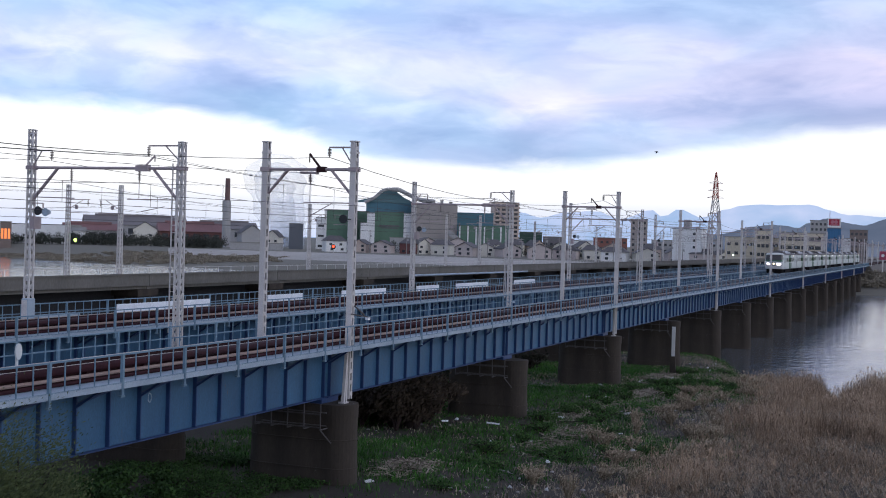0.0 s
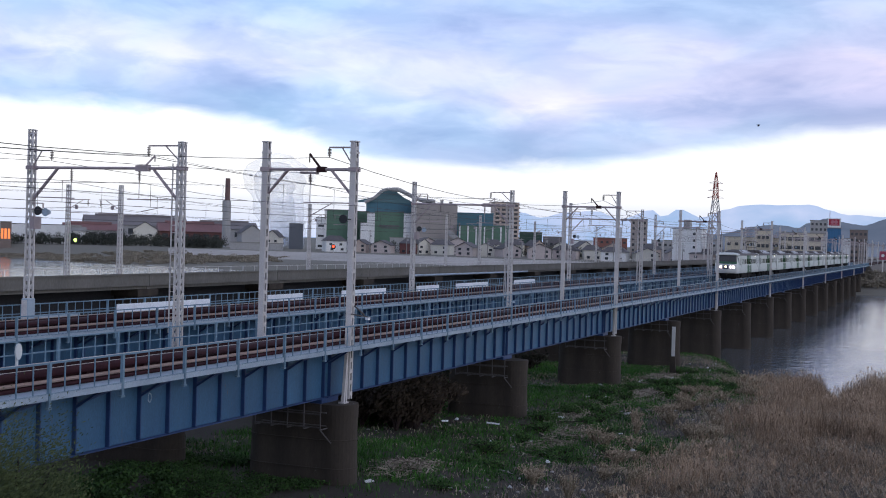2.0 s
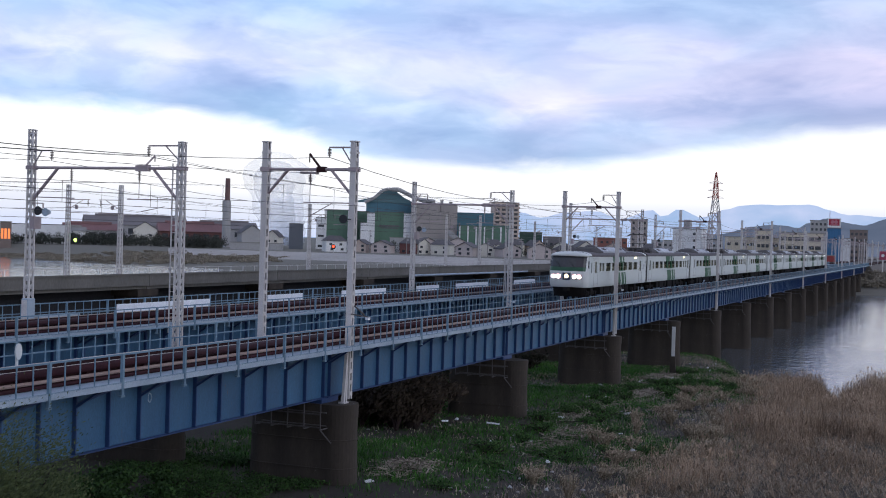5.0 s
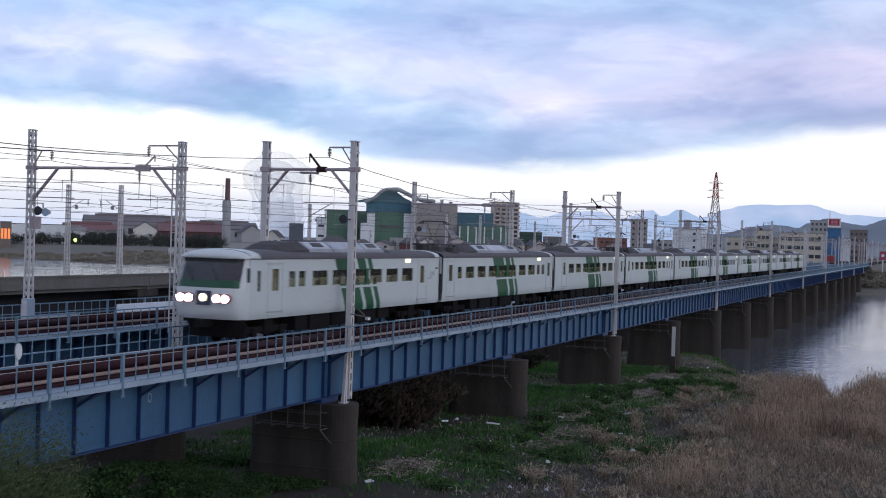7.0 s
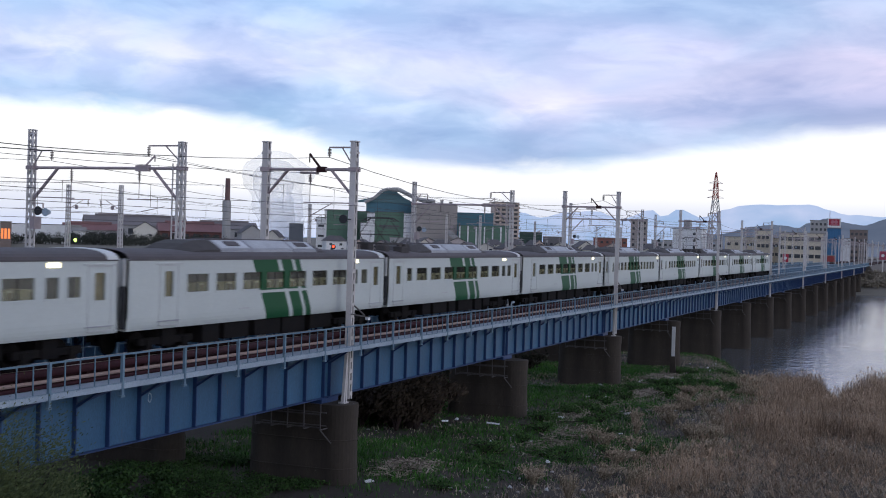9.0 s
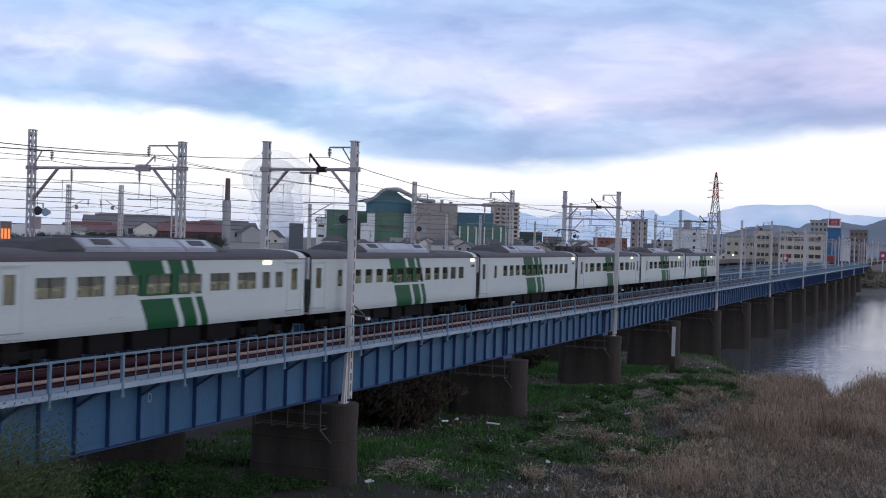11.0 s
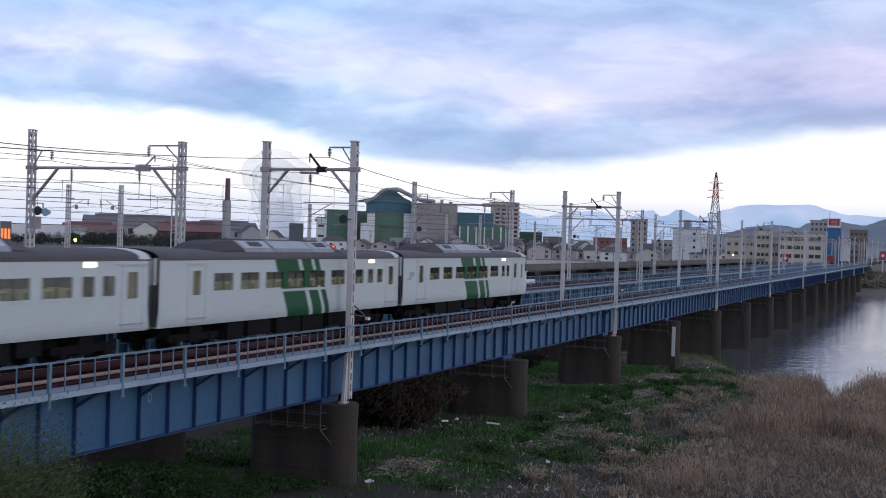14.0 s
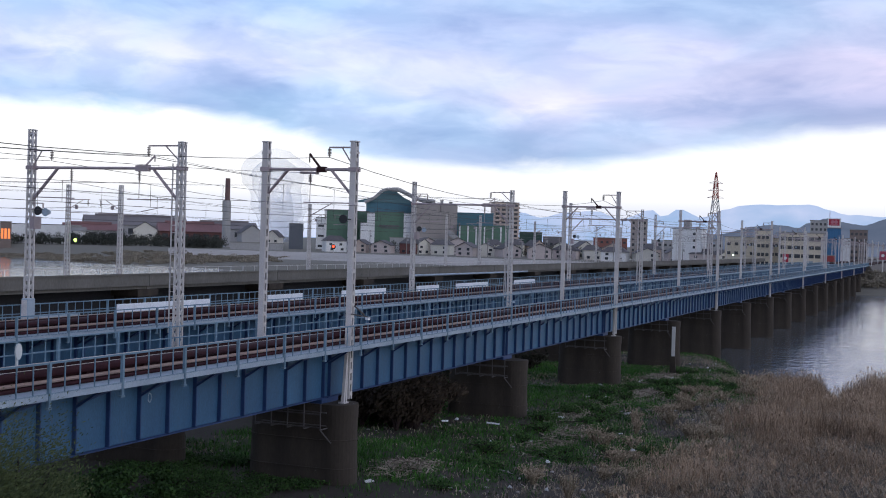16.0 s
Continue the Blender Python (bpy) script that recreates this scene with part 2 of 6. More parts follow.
class Form:
    """Collects simple solids into one mesh."""

    def __init__(self):
        self.v, self.f = [], []

    def hexa(self, pts):
        i = len(self.v)
        self.v += [tuple(p) for p in pts]
        self.f += [(i, i + 3, i + 2, i + 1), (i + 4, i + 5, i + 6, i + 7), (i, i + 1, i + 5, i + 4), (i + 1, i + 2, i + 6, i + 5), (i + 2, i + 3, i + 7, i + 6), (i + 3, i, i + 4, i + 7)]
        return self

    def box(self, x0, x1, y0, y1, z0, z1):
        return self.hexa([(x0, y0, z0), (x1, y0, z0), (x1, y1, z0), (x0, y1, z0), (x0, y0, z1), (x1, y0, z1), (x1, y1, z1), (x0, y1, z1)])

    def bar(self, a, b, w, h=None):
        """A square bar from a to b."""
        a, b = Vector(a), Vector(b)
        d = (b - a).normalized()
        s = d.cross(Vector((0, 0, 1))) if abs(d.z) < 0.98 else Vector((1, 0, 0))
        s.normalize()
        u = s.cross(d)
        s, u = s * w / 2, u * (h or w) / 2
        return self.hexa([a - s - u, a + s - u, a + s + u, a - s + u, b - s - u, b + s - u, b + s + u, b - s + u])

    def tube(self, a, b, r0, r1=None, n=8, caps=True):
        r1 = r0 if r1 is None else r1
        a, b = Vector(a), Vector(b)
        d = (b - a).normalized()
        s = d.cross(Vector((0, 0, 1))) if abs(d.z) < 0.98 else Vector((1, 0, 0))
        s.normalize()
        u = s.cross(d)
        i = len(self.v)
        for c, r in ((a, r0), (b, r1)):
            for k in range(n):
                t = 2 * math.pi * k / n
                self.v.append(tuple(c + s * r * math.cos(t) + u * r * math.sin(t)))
        for k in range(n):
            self.f.append((i + k, i + (k + 1) % n, i + n + (k + 1) % n, i + n + k))
        if caps:
            self.f.append(tuple(i + k for k in reversed(range(n))))
            self.f.append(tuple(i + n + k for k in range(n)))
        return self

    def loft(self, rings, caps=True, closed=True):
        """Skins rings of equally many points."""
        i, n = len(self.v), len(rings[0])
        for r in rings:
            self.v += [tuple(p) for p in r]
        for j in range(len(rings) - 1):
            for k in range(n if closed else n - 1):
                a, b = i + j * n + k, i + j * n + (k + 1) % n
                self.f.append((a, b, b + n, a + n))
        if caps:
            self.f.append(tuple(i + k for k in reversed(range(n))))
            self.f.append(tuple(i + (len(rings) - 1) * n + k for k in range(n)))
        return self

    def tri(self, a, b, c):
        i = len(self.v)
        self.v += [tuple(a), tuple(b), tuple(c)]
        self.f.append((i, i + 1, i + 2))

    def quad(self, a, b, c, d):
        i = len(self.v)
        self.v += [tuple(a), tuple(b), tuple(c), tuple(d)]
        self.f.append((i, i + 1, i + 2, i + 3))

    def mesh(self, name, mat, smooth=False, fix=True):
        me = bpy.data.meshes.new(name)
        me.from_pydata(self.v, [], self.f)
        me.materials.append(mat)
        if fix:
            bm = bmesh.new()
            bm.from_mesh(me)
            bmesh.ops.recalc_face_normals(bm, faces=bm.faces)
            bm.to_mesh(me)
            bm.free()
        if smooth:
            for p in me.polygons:
                p.use_smooth = True
        return me


def part(name, form, mat, parent, label="", smooth=False, at=None, fix=True):
    ob = new(name, form.mesh(name, mat, smooth, fix) if isinstance(form, Form) else form)
    ob.parent = parent
    if at is not None:
        ob.matrix_basis = at
    if label:
        ob["label"] = label
    return ob


def thing(name, label, category, group="", kind="", at=None):
    ob = new(name)
    ob.empty_display_size = 0.3
    if at is not None:
        ob.matrix_basis = at
    return tagged(ob, label, category, group, kind)


def solid(name, form, mat, label, category, group="", kind="", smooth=False, at=None, fix=True):
    ob = new(name, form.mesh(name, mat, smooth, fix))
    if at is not None:
        ob.matrix_basis = at
    return tagged(ob, label, category, group, kind)


def bevelled(x0, x1, y0, y1, z0, z1, b):
    """A box with chamfered upright and upper edges."""
    f = Form()

    def ring(i, z):
        return [(x0 + i + b, y0 + i, z), (x1 - i - b, y0 + i, z), (x1 - i, y0 + i + b, z), (x1 - i, y1 - i - b, z), (x1 - i - b, y1 - i, z), (x0 + i + b, y1 - i, z), (x0 + i, y1 - i - b, z), (x0 + i, y0 + i + b, z)]
    f.loft([ring(0, z0), ring(0, z1 - b), ring(b, z1)])
    return f


# ---------- ground, river ----------
SPAN, JOINT, BAY, POLE_X = 23.13, 46.5, 46.27, 47.17
WATER_Z = -8.85


def smooth_step(a, b, v):
    t = min(1.0, max(0.0, (v - a) / (b - a)))
    return t * t * (3 - 2 * t)


def shore(y):
    """Where the near bank meets the water."""
    return 120 + 22 * smooth_step(14, 24, y) - 20 * math.exp(-((y - 7.4) / 1.3) ** 2) + 2.0 * math.sin(y * 0.3)


def ground_z(x, y):
    near = -6.35 + 0.30 * noise.noise((x * 0.09, y * 0.09, 0)) + 0.12 * noise.noise((x * 0.4, y * 0.4, 3))
    near -= 1.0 * smooth_step(80, 118, x)
    near -= 2.2 * smooth_step(shore(y) - 14, shore(y) + 3, x) + 1.0 * smooth_step(shore(y), shore(y) + 25, x)
    near -= 3.6 * smooth_step(90, 150, y) * smooth_step(30, 70, x)
    levee = 2.62 + 0.05 * noise.noise((x * 0.2, y * 0.2, 9))
    z = levee + (near - levee) * smooth_step(1.0, 21.0, x)
    # far bank: a flood plain and a levee that draws away to the left
    bank = 395 - 0.14 * max(0.0, min(y, 225) - 20) + 0.28 * max(0.0, y - 225)
    far = -8.6 + 2.2 * smooth_step(bank + 5, bank + 60, x) + 0.2 * noise.noise((x * 0.05, y * 0.05, 5))
    crest = 560 - 0.35 * (y - 200) * (1 if y > 200 else 0) - 130 * (1 - smooth_step(20, 200, y))
    crest = max(crest, 432)
    far += 2.6 * smooth_step(crest - 70, crest, x)
    z += (far - z) * smooth_step(bank - 22, bank + 6, x)
    return z


def axis(stops):
    out = []
    for a, b, s in stops:
        n = max(1, int(round((b - a) / s)))
        out += [a + (b - a) * k / n for k in range(n)]
    return out + [stops[-1][1]]


def make_ground():
    xs = axis([(-2500, -400, 700), (-400, -40, 60), (-40, 24, 2), (24, 160, 1.0), (160, 380, 10), (380, 640, 8), (640, 1200, 80), (1200, 4600, 850)])
    ys = axis([(-2500, -200, 575), (-200, -20, 15), (-20, 46, 0.9), (46, 160, 6), (160, 420, 13), (420, 900, 60), (900, 4600, 740)])
    f = Form()
    f.v = [(x, y, ground_z(x, y)) for x in xs for y in ys]
    n = len(ys)
    f.f = [(i * n + j, (i + 1) * n + j, (i + 1) * n + j + 1, i * n + j + 1) for i in range(len(xs) - 1) for j in range(n - 1)]
    m = material("river_bank_earth", (0.056, 0.044, 0.034), 0.95, 0, (0.024, 0.019, 0.015), 0.12, 0.8, 3.0, 0.5, ((0.15, 0.135, 0.125), 0.66))
    # dry grassland takes over from bare earth beyond the river
    t = m.node_tree
    base_in = t.nodes["Principled BSDF"].inputs["Base Color"]
    earth = base_in.links[0].from_socket
    tc, sp = t.nodes.new("ShaderNodeTexCoord"), t.nodes.new("ShaderNodeSeparateXYZ")
    past, mx = t.nodes.new("ShaderNodeMapRange"), t.nodes.new("ShaderNodeMix")
    t.links.new(tc.outputs["Object"], sp.inputs[0])
    t.links.new(sp.outputs["X"], past.inputs["Value"])
    past.inputs["From Min"].default_value, past.inputs["From Max"].default_value = 250, 320
    mx.data_type = "RGBA"
    t.links.new(past.outputs[0], mx.inputs["Factor"])
    t.links.new(earth, mx.inputs["A"])
    mx.inputs["B"].default_value = (0.16, 0.145, 0.115, 1)
    t.links.new(mx.outputs["Result"], base_in)
    solid("ground", f, m, "brown river bank of earth, gravel and debris", "ground", kind="structure", smooth=True, fix=False)


make_ground()


def make_water():
    m = bpy.data.materials.new("river_water")
    m.use_nodes = True
    t = m.node_tree
    b = t.nodes["Principled BSDF"]
    b.inputs["Base Color"].default_value = (0.12, 0.125, 0.128, 1)
    b.inputs["Roughness"].default_value = 0.12
    b.inputs["IOR"].default_value = 1.33
    tc, mp = t.nodes.new("ShaderNodeTexCoord"), t.nodes.new("ShaderNodeMapping")
    mp.inputs["Scale"].default_value = (1.0, 0.8, 1)
    t.links.new(tc.outputs["Object"], mp.inputs[0])
    n, n2 = t.nodes.new("ShaderNodeTexNoise"), t.nodes.new("ShaderNodeTexNoise")
    n.inputs["Scale"].default_value, n.inputs["Detail"].default_value = 0.55, 5
    n2.inputs["Scale"].default_value, n2.inputs["Detail"].default_value = 0.05, 3
    t.links.new(mp.outputs[0], n.inputs["Vector"])
    t.links.new(mp.outputs[0], n2.inputs["Vector"])
    r = t.nodes.new("ShaderNodeMapRange")
    r.inputs["From Min"].default_value, r.inputs["From Max"].default_value = 0.35, 0.65
    r.inputs["To Min"].default_value, r.inputs["To Max"].default_value = 0.07, 0.14
    t.links.new(n2.outputs["Fac"], r.inputs[0])
    t.links.new(r.outputs[0], b.inputs["Roughness"])
    bp = t.nodes.new("ShaderNodeBump")
    bp.inputs["Strength"].default_value, bp.inputs["Distance"].default_value = 1.0, 0.085
    t.links.new(n.outputs["Fac"], bp.inputs["Height"])
    t.links.new(bp.outputs[0], b.inputs["Normal"])
    f = Form()
    f.quad((20, -1500, WATER_Z), (480, -1500, WATER_Z), (480, 900, WATER_Z), (20, 900, WATER_Z))
    solid("river", f, m, "wide calm river reflecting the pale evening sky", "water", kind="structure")


make_water()

# ---------- girder bridges ----------
Z_WALK, Z_BOTTOM = -0.42, -2.62


def railing_forms(length, height, mid, step):
    """Top rail (and rails below), balusters and one post of a railing along x."""
    rails = Form()
    rails.box(0, length, -0.03, 0.03, height - 0.05, height)
    for z in mid:
        rails.box(0, length, -0.02, 0.02, z - 0.02, z + 0.02)
    return rails


POST = Form().box(-0.05, 0.05, -0.045, 0.045, -0.42, 0.92).box(-0.09, 0.09, -0.05, 0.06, -0.42, -0.36)
POST_INNER = Form().box(-0.05, 0.05, -0.045, 0.045, -0.02, 0.92)


def row_of(name, form_of, places, mat, parent, joined):
    """Alike pieces on one mesh, each its own object; or, far off, joined into one."""
    if joined:
        f = Form()
        for m in places:
            g = form_of()
            i = len(f.v)
            f.v += [tuple(m @ Vector(v)) for v in g.v]
            f.f += [tuple(i + k for k in q) for q in g.f]
        part(name, f, mat, parent)["kind"] = "stuff"
    else:
        me = form_of().mesh(name, mat)
        for m in places:
            part(name, me, mat, parent, at=m)


def make_span(name, y_near, y_far, mid_rails, label, joined=False):
    """One deck girder span with its track, walkways and railings; x runs from 0 to SPAN."""
    L = SPAN - 0.06
    s = thing(name, label, "bridge span", "spans of the railway bridge")
    yc = (y_near + y_far) / 2
    g0, g1 = yc - 1.30, yc + 1.30
    for side, y in ((-1, g0), (1, g1)):
        web = Form().box(0.03, L, y - 0.012, y + 0.012, Z_BOTTOM, -0.62)
        w = part("girder_web", web, M_GIRDER, s)
        part("top_flange", Form().box(0.03, L, y - 0.19, y + 0.19, -0.62, -0.57), M_GIRDER, w)
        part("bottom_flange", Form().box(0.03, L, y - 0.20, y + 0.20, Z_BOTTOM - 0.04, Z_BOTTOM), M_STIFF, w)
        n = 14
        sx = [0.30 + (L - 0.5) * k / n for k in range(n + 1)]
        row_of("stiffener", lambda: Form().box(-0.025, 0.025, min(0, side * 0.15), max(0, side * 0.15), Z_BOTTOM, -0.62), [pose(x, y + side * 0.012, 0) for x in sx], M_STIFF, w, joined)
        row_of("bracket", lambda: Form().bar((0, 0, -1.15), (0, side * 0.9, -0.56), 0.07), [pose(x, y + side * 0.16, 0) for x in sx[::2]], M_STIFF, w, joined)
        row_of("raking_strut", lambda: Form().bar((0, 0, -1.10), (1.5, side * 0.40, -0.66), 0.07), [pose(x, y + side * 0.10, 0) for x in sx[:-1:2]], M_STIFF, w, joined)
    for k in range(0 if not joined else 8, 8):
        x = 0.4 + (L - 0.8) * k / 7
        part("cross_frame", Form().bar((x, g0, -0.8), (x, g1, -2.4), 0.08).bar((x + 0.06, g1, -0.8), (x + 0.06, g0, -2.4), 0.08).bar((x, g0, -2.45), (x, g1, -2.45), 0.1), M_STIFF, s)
    for y0, y1 in ((y_near, g0 - 0.22), (g1 + 0.22, y_far)):
        deck = Form().box(0.0, L + 0.03, y0, y1, Z_WALK - 0.03, Z_WALK)
        edge = y0 if y0 == y_near else y1
        deck.box(0.0, L + 0.03, edge - 0.02, edge + 0.02, Z_WALK - 0.16, Z_WALK + 0.03)
        part("walkway", deck, M_WALK, s, "pale steel walkway plates")
    # railings on both edges
    for y, rows in ((y_near, (0.02,)), (y_far, mid_rails)):
        r = part("railing", railing_forms(L + 0.06, 0.92, rows, 0.62), M_RAILING, s, "blue-grey painted steel railing", at=pose(0, y, Z_WALK))
        n = 7
        row_of("post", lambda: POST if y == y_near else POST_INNER, [pose((k + 0.245) * SPAN / n, 0, 0) for k in range(n)], M_RAILING, r, joined)
        row_of("baluster", lambda: Form().box(-0.016, 0.016, -0.016, 0.016, 0.0, 0.89), [pose((k / 5 + 0.245) * SPAN / n - (SPAN if k / 5 + 0.245 > n else 0), 0, 0) for k in range(n * 5) if k % 5], M_RAILING, r, joined)
    # open timber deck and rails
    row_of("sleeper", lambda: Form().box(-0.11, 0.11, -1.5, 1.5, -0.57, -0.335), [pose(0.35 + k * 0.64, yc, 0) for k in range(36)], M_SLEEPER, s, joined)
    for y in (yc - 0.5685, yc + 0.5685):
        rail = part("rail", Form().box(0, SPAN, y - 0.063, y + 0.063, -0.33, -0.30).box(0, SPAN, y - 0.012, y + 0.012, -0.30, -0.13), M_RUST, s)
        part("rail_top", Form().box(0, SPAN, y - 0.033, y + 0.033, -0.13, -0.016), M_RAIL, rail)
        part("rail_head", Form().box(0, SPAN, y - 0.03, y + 0.03, -0.016, 0.0), M_RAILHEAD, rail, "polished running surface")
    for y, top in ((yc - 0.95, -0.24), (yc + 0.95, -0.08), (yc - 0.30, -0.10), (yc + 0.30, -0.012)):
        part("guard_timber", Form().box(0.02, L, y - 0.07, y + 0.07, -0.335, top), M_RUST, s)
    # maroon kerb board beside the track, and conduits lying before it on the walkway
    part("kerb_board", Form().box(0.0, L, y_near + 1.16, y_near + 1.22, -0.56, 0.12), M_RUST, s, "dark rusty kerb board")
    part("conduit", Form().tube((0.0, y_near + 1.02, 0.03), (SPAN, y_near + 1.02, 0.03), 0.13, n=12), M_KERB, s, "thick maroon cable pipe", smooth=True)
    part("conduit", Form().tube((0.0, y_near + 0.92, -0.20), (SPAN, y_near + 0.92, -0.20), 0.06, n=8), M_PIPE, s, "tan cable conduit")
    part("conduit", Form().tube((0.0, y_near + 0.96, -0.35), (SPAN, y_near + 0.96, -0.35), 0.07, n=8), M_KERB, s, "dark red cable conduit")
    row_of("conduit_clip", lambda: Form().box(-0.04, 0.04, y_near + 0.98, y_near + 1.17, -0.40, -0.06), [pose(1.2 + 2.9 * k, 0, 0) for k in range(8)], M_KERB, s, joined)
    return s


YA0, YA1 = 23.10, 28.30
YB0, YB1 = 36.00, 41.55
FIRST, LAST = -2, 17
LABEL_A = "blue painted steel deck girder span with open timber track"
LABEL_B = "blue painted girder span of the second track"
for y0, y1, label, near in ((YA0, YA1, LABEL_A, range(-1, 6)), (YB0, YB1, LABEL_B, range(0, 3))):
    close = make_span("bridge_span", y0, y1, (0.05, 0.45), label)
    distant = make_span("bridge_span", y0, y1, (0.05, 0.45), label, True)
    used = set()
    for k in range(FIRST, LAST):
        base = close if k in near else distant
        m = pose(JOINT + k * SPAN, 0, 0)
        if base in used:
            copy_thing(base, m)
        else:
            base.matrix_basis = m
            used.add(base)


def make_pier(y0, y1, depth):
    """A wall pier with round ends, its cap, a maintenance ladder and pole ledges."""
    p = thing("bridge_pier", "weathered concrete bridge pier with rounded ends, darkened for shade", "bridge pier", "bridge piers")
    r, f = 0.86, Form()

    def ring(z, rr, grow):
        pts = []
        for k in range(17):
            a = math.pi + math.pi * k / 16
            pts.append((math.cos(a) * rr, y0 + r - grow + math.sin(a) * rr, z))
        for k in range(17):
            a = math.pi * k / 16
            pts.append((math.cos(a) * rr, y1 - r + grow + math.sin(a) * rr, z))
        return pts
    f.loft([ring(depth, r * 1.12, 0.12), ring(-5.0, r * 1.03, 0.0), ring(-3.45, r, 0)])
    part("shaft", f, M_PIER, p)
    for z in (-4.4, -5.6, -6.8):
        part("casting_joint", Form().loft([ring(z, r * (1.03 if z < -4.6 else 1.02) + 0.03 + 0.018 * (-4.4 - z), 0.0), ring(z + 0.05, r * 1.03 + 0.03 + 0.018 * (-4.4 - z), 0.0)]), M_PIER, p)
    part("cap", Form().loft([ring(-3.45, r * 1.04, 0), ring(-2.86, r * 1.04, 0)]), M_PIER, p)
    bear = Form().box(-0.75, 0.75, -0.3, 0.3, -2.87, -2.66).mesh("bearing", M_STIFF)
    for y in (y0 + 1.55, y1 - 1.9):
        part("bearing", bear, M_STIFF, p, at=pose(0, y, 0))
    cage = Form()
    for x in (-0.95, -1.5):
        for z in (-3.2, -3.75):
            cage.bar((x, y0 + 0.9, z), (x, y1 - 0.9, z), 0.05)
    for k in range(5):
        y = y0 + 0.9 + (y1 - y0 - 1.8) * k / 4
        cage.bar((-1.5, y, -3.85), (-1.5, y, -2.75), 0.045).bar((-0.86, y, -3.85), (-1.5, y, -3.85), 0.045)
    cage.bar((-1.5, y0 + 0.9, -3.85), (-1.25, y0 + 0.5, -4.4), 0.05)
    part("inspection_platform", cage, M_GRATING, p, "thin steel inspection platform")
    return p


pier_a = make_pier(22.95, 27.88, -11.4)
pier_b = make_pier(31.7, 42.2, -11.4)
for base in (pier_a, pier_b):
    for k in range(FIRST + 1, LAST):
        m = pose(JOINT + k * SPAN + 0.20, 0, 0)
        if k == FIRST + 1:
            base.matrix_basis = m
        else:
            copy_thing(base, m)


def make_ends():
    for x0, x1, n in ((-420, JOINT + FIRST * SPAN, "near"), (JOINT + LAST * SPAN, 900, "far")):
        f = Form()
        a, b = x0, x1
        prof = ((21.0, -3.5), (22.9, -0.62), (42.0, -0.62), (44.0, -3.5), (52, -9.5), (13, -9.5)) if n == "far" else ((18.0, 1.2), (22.9, -0.62), (42.0, -0.62), (46.0, 1.2), (52, -9.5), (16, -9.5))
        f.loft([[(a, y, z) for y, z in prof], [(b, y, z) for y, z in prof]])
        mat = material("embankment_ballast_" + n, (0.16, 0.14, 0.125), 0.95, 0, (0.10, 0.09, 0.08), 0.6, 0.7, 12, 0.6)
        solid("embankment_" + n, f, mat, "gravel railway embankment at the bridge end", "embankment", kind="structure")
        for yc in ((YA0 + YA1) / 2, (YB0 + YB1) / 2):
            t = Form()
            for y in (yc - 0.5685, yc + 0.5685):
                t.box(a, b, y - 0.063, y + 0.063, -0.335, -0.30).box(a, b, y - 0.012, y + 0.012, -0.30, -0.13).box(a, b, y - 0.032, y + 0.032, -0.13, 0.0)
            for k in range(int((min(b, 600) - max(a, -200)) / 0.64)):
                x = max(a, -200) + k * 0.64
                t.box(x, x + 0.22, yc - 1.3, yc + 1.3, -0.63, -0.335)
            solid("track", t, M_RUST, "rusty rails on sleepers laid in ballast", "railway track", kind="structure", fix=False)


make_ends()

# ---------- the train: ten cars, white with slanting green stripes ----------
TRACK_Y = (YA0 + YA1) / 2 + 0.07
CAR = 20.0
HALF = 1.47


def striped_white():
    """White paint with three slanting green stripes painted across the side."""
    m = material("striped_side_paint", (0.60, 0.63, 0.61), 0.5, 0, (0.54, 0.57, 0.55), 0.5, 0.7, 12, 0.03, ((0.54, 0.52, 0.50), 0.75), 0.0, (0.4, 1, 1), gloss=0.3, speck=0.05)
    t = m.node_tree
    b = t.nodes["Principled BSDF"]
    old = b.inputs["Base Color"].links[0].from_socket
    tc, sp = t.nodes.new("ShaderNodeTexCoord"), t.nodes.new("ShaderNodeSeparateXYZ")
    t.links.new(tc.outputs["Object"], sp.inputs[0])

    def calc(op, a, c):
        n = t.nodes.new("ShaderNodeMath")
        n.operation = op
        for i, v in enumerate((a, c)):
            if isinstance(v, (int, float)):
                n.inputs[i].default_value = v
            else:
                t.links.new(v, n.inputs[i])
        return n.outputs[0]
    u = calc("ADD", sp.outputs["X"], calc("MULTIPLY", calc("SUBTRACT", sp.outputs["Z"], 3.35), 0.53))
    total = 0.0
    for a, c in ((7.88, 9.72), (10.03, 10.86), (11.10, 11.53)):
        total = calc("ADD", total, calc("MULTIPLY", calc("GREATER_THAN", u, a), calc("LESS_THAN", u, c)))
    band = calc("MULTIPLY", calc("LESS_THAN", sp.outputs["Z"], 3.33), calc("GREATER_THAN", calc("ABSOLUTE", calc("SUBTRACT", sp.outputs["Z"], 2.06), 0.0), 0.055))
    belt = calc("MULTIPLY", calc("LESS_THAN", calc("ABSOLUTE", calc("SUBTRACT", sp.outputs["Z"], 2.49), 0.0), 0.36), calc("LESS_THAN", calc("ABSOLUTE", calc("SUBTRACT", sp.outputs["X"], 9.9), 0.0), 1.45))
    n = t.nodes.new("ShaderNodeMix")
    n.data_type = "RGBA"
    t.links.new(calc("MAXIMUM", belt, calc("MULTIPLY", total, band)), n.inputs["Factor"])
    t.links.new(old, n.inputs["A"])
    n.inputs["B"].default_value = (0.008, 0.085, 0.030, 1)
    t.links.new(n.outputs["Result"], b.inputs["Base Color"])
    return m


M_SIDE = striped_white()
W_LO, W_HI = 2.14, 2.85


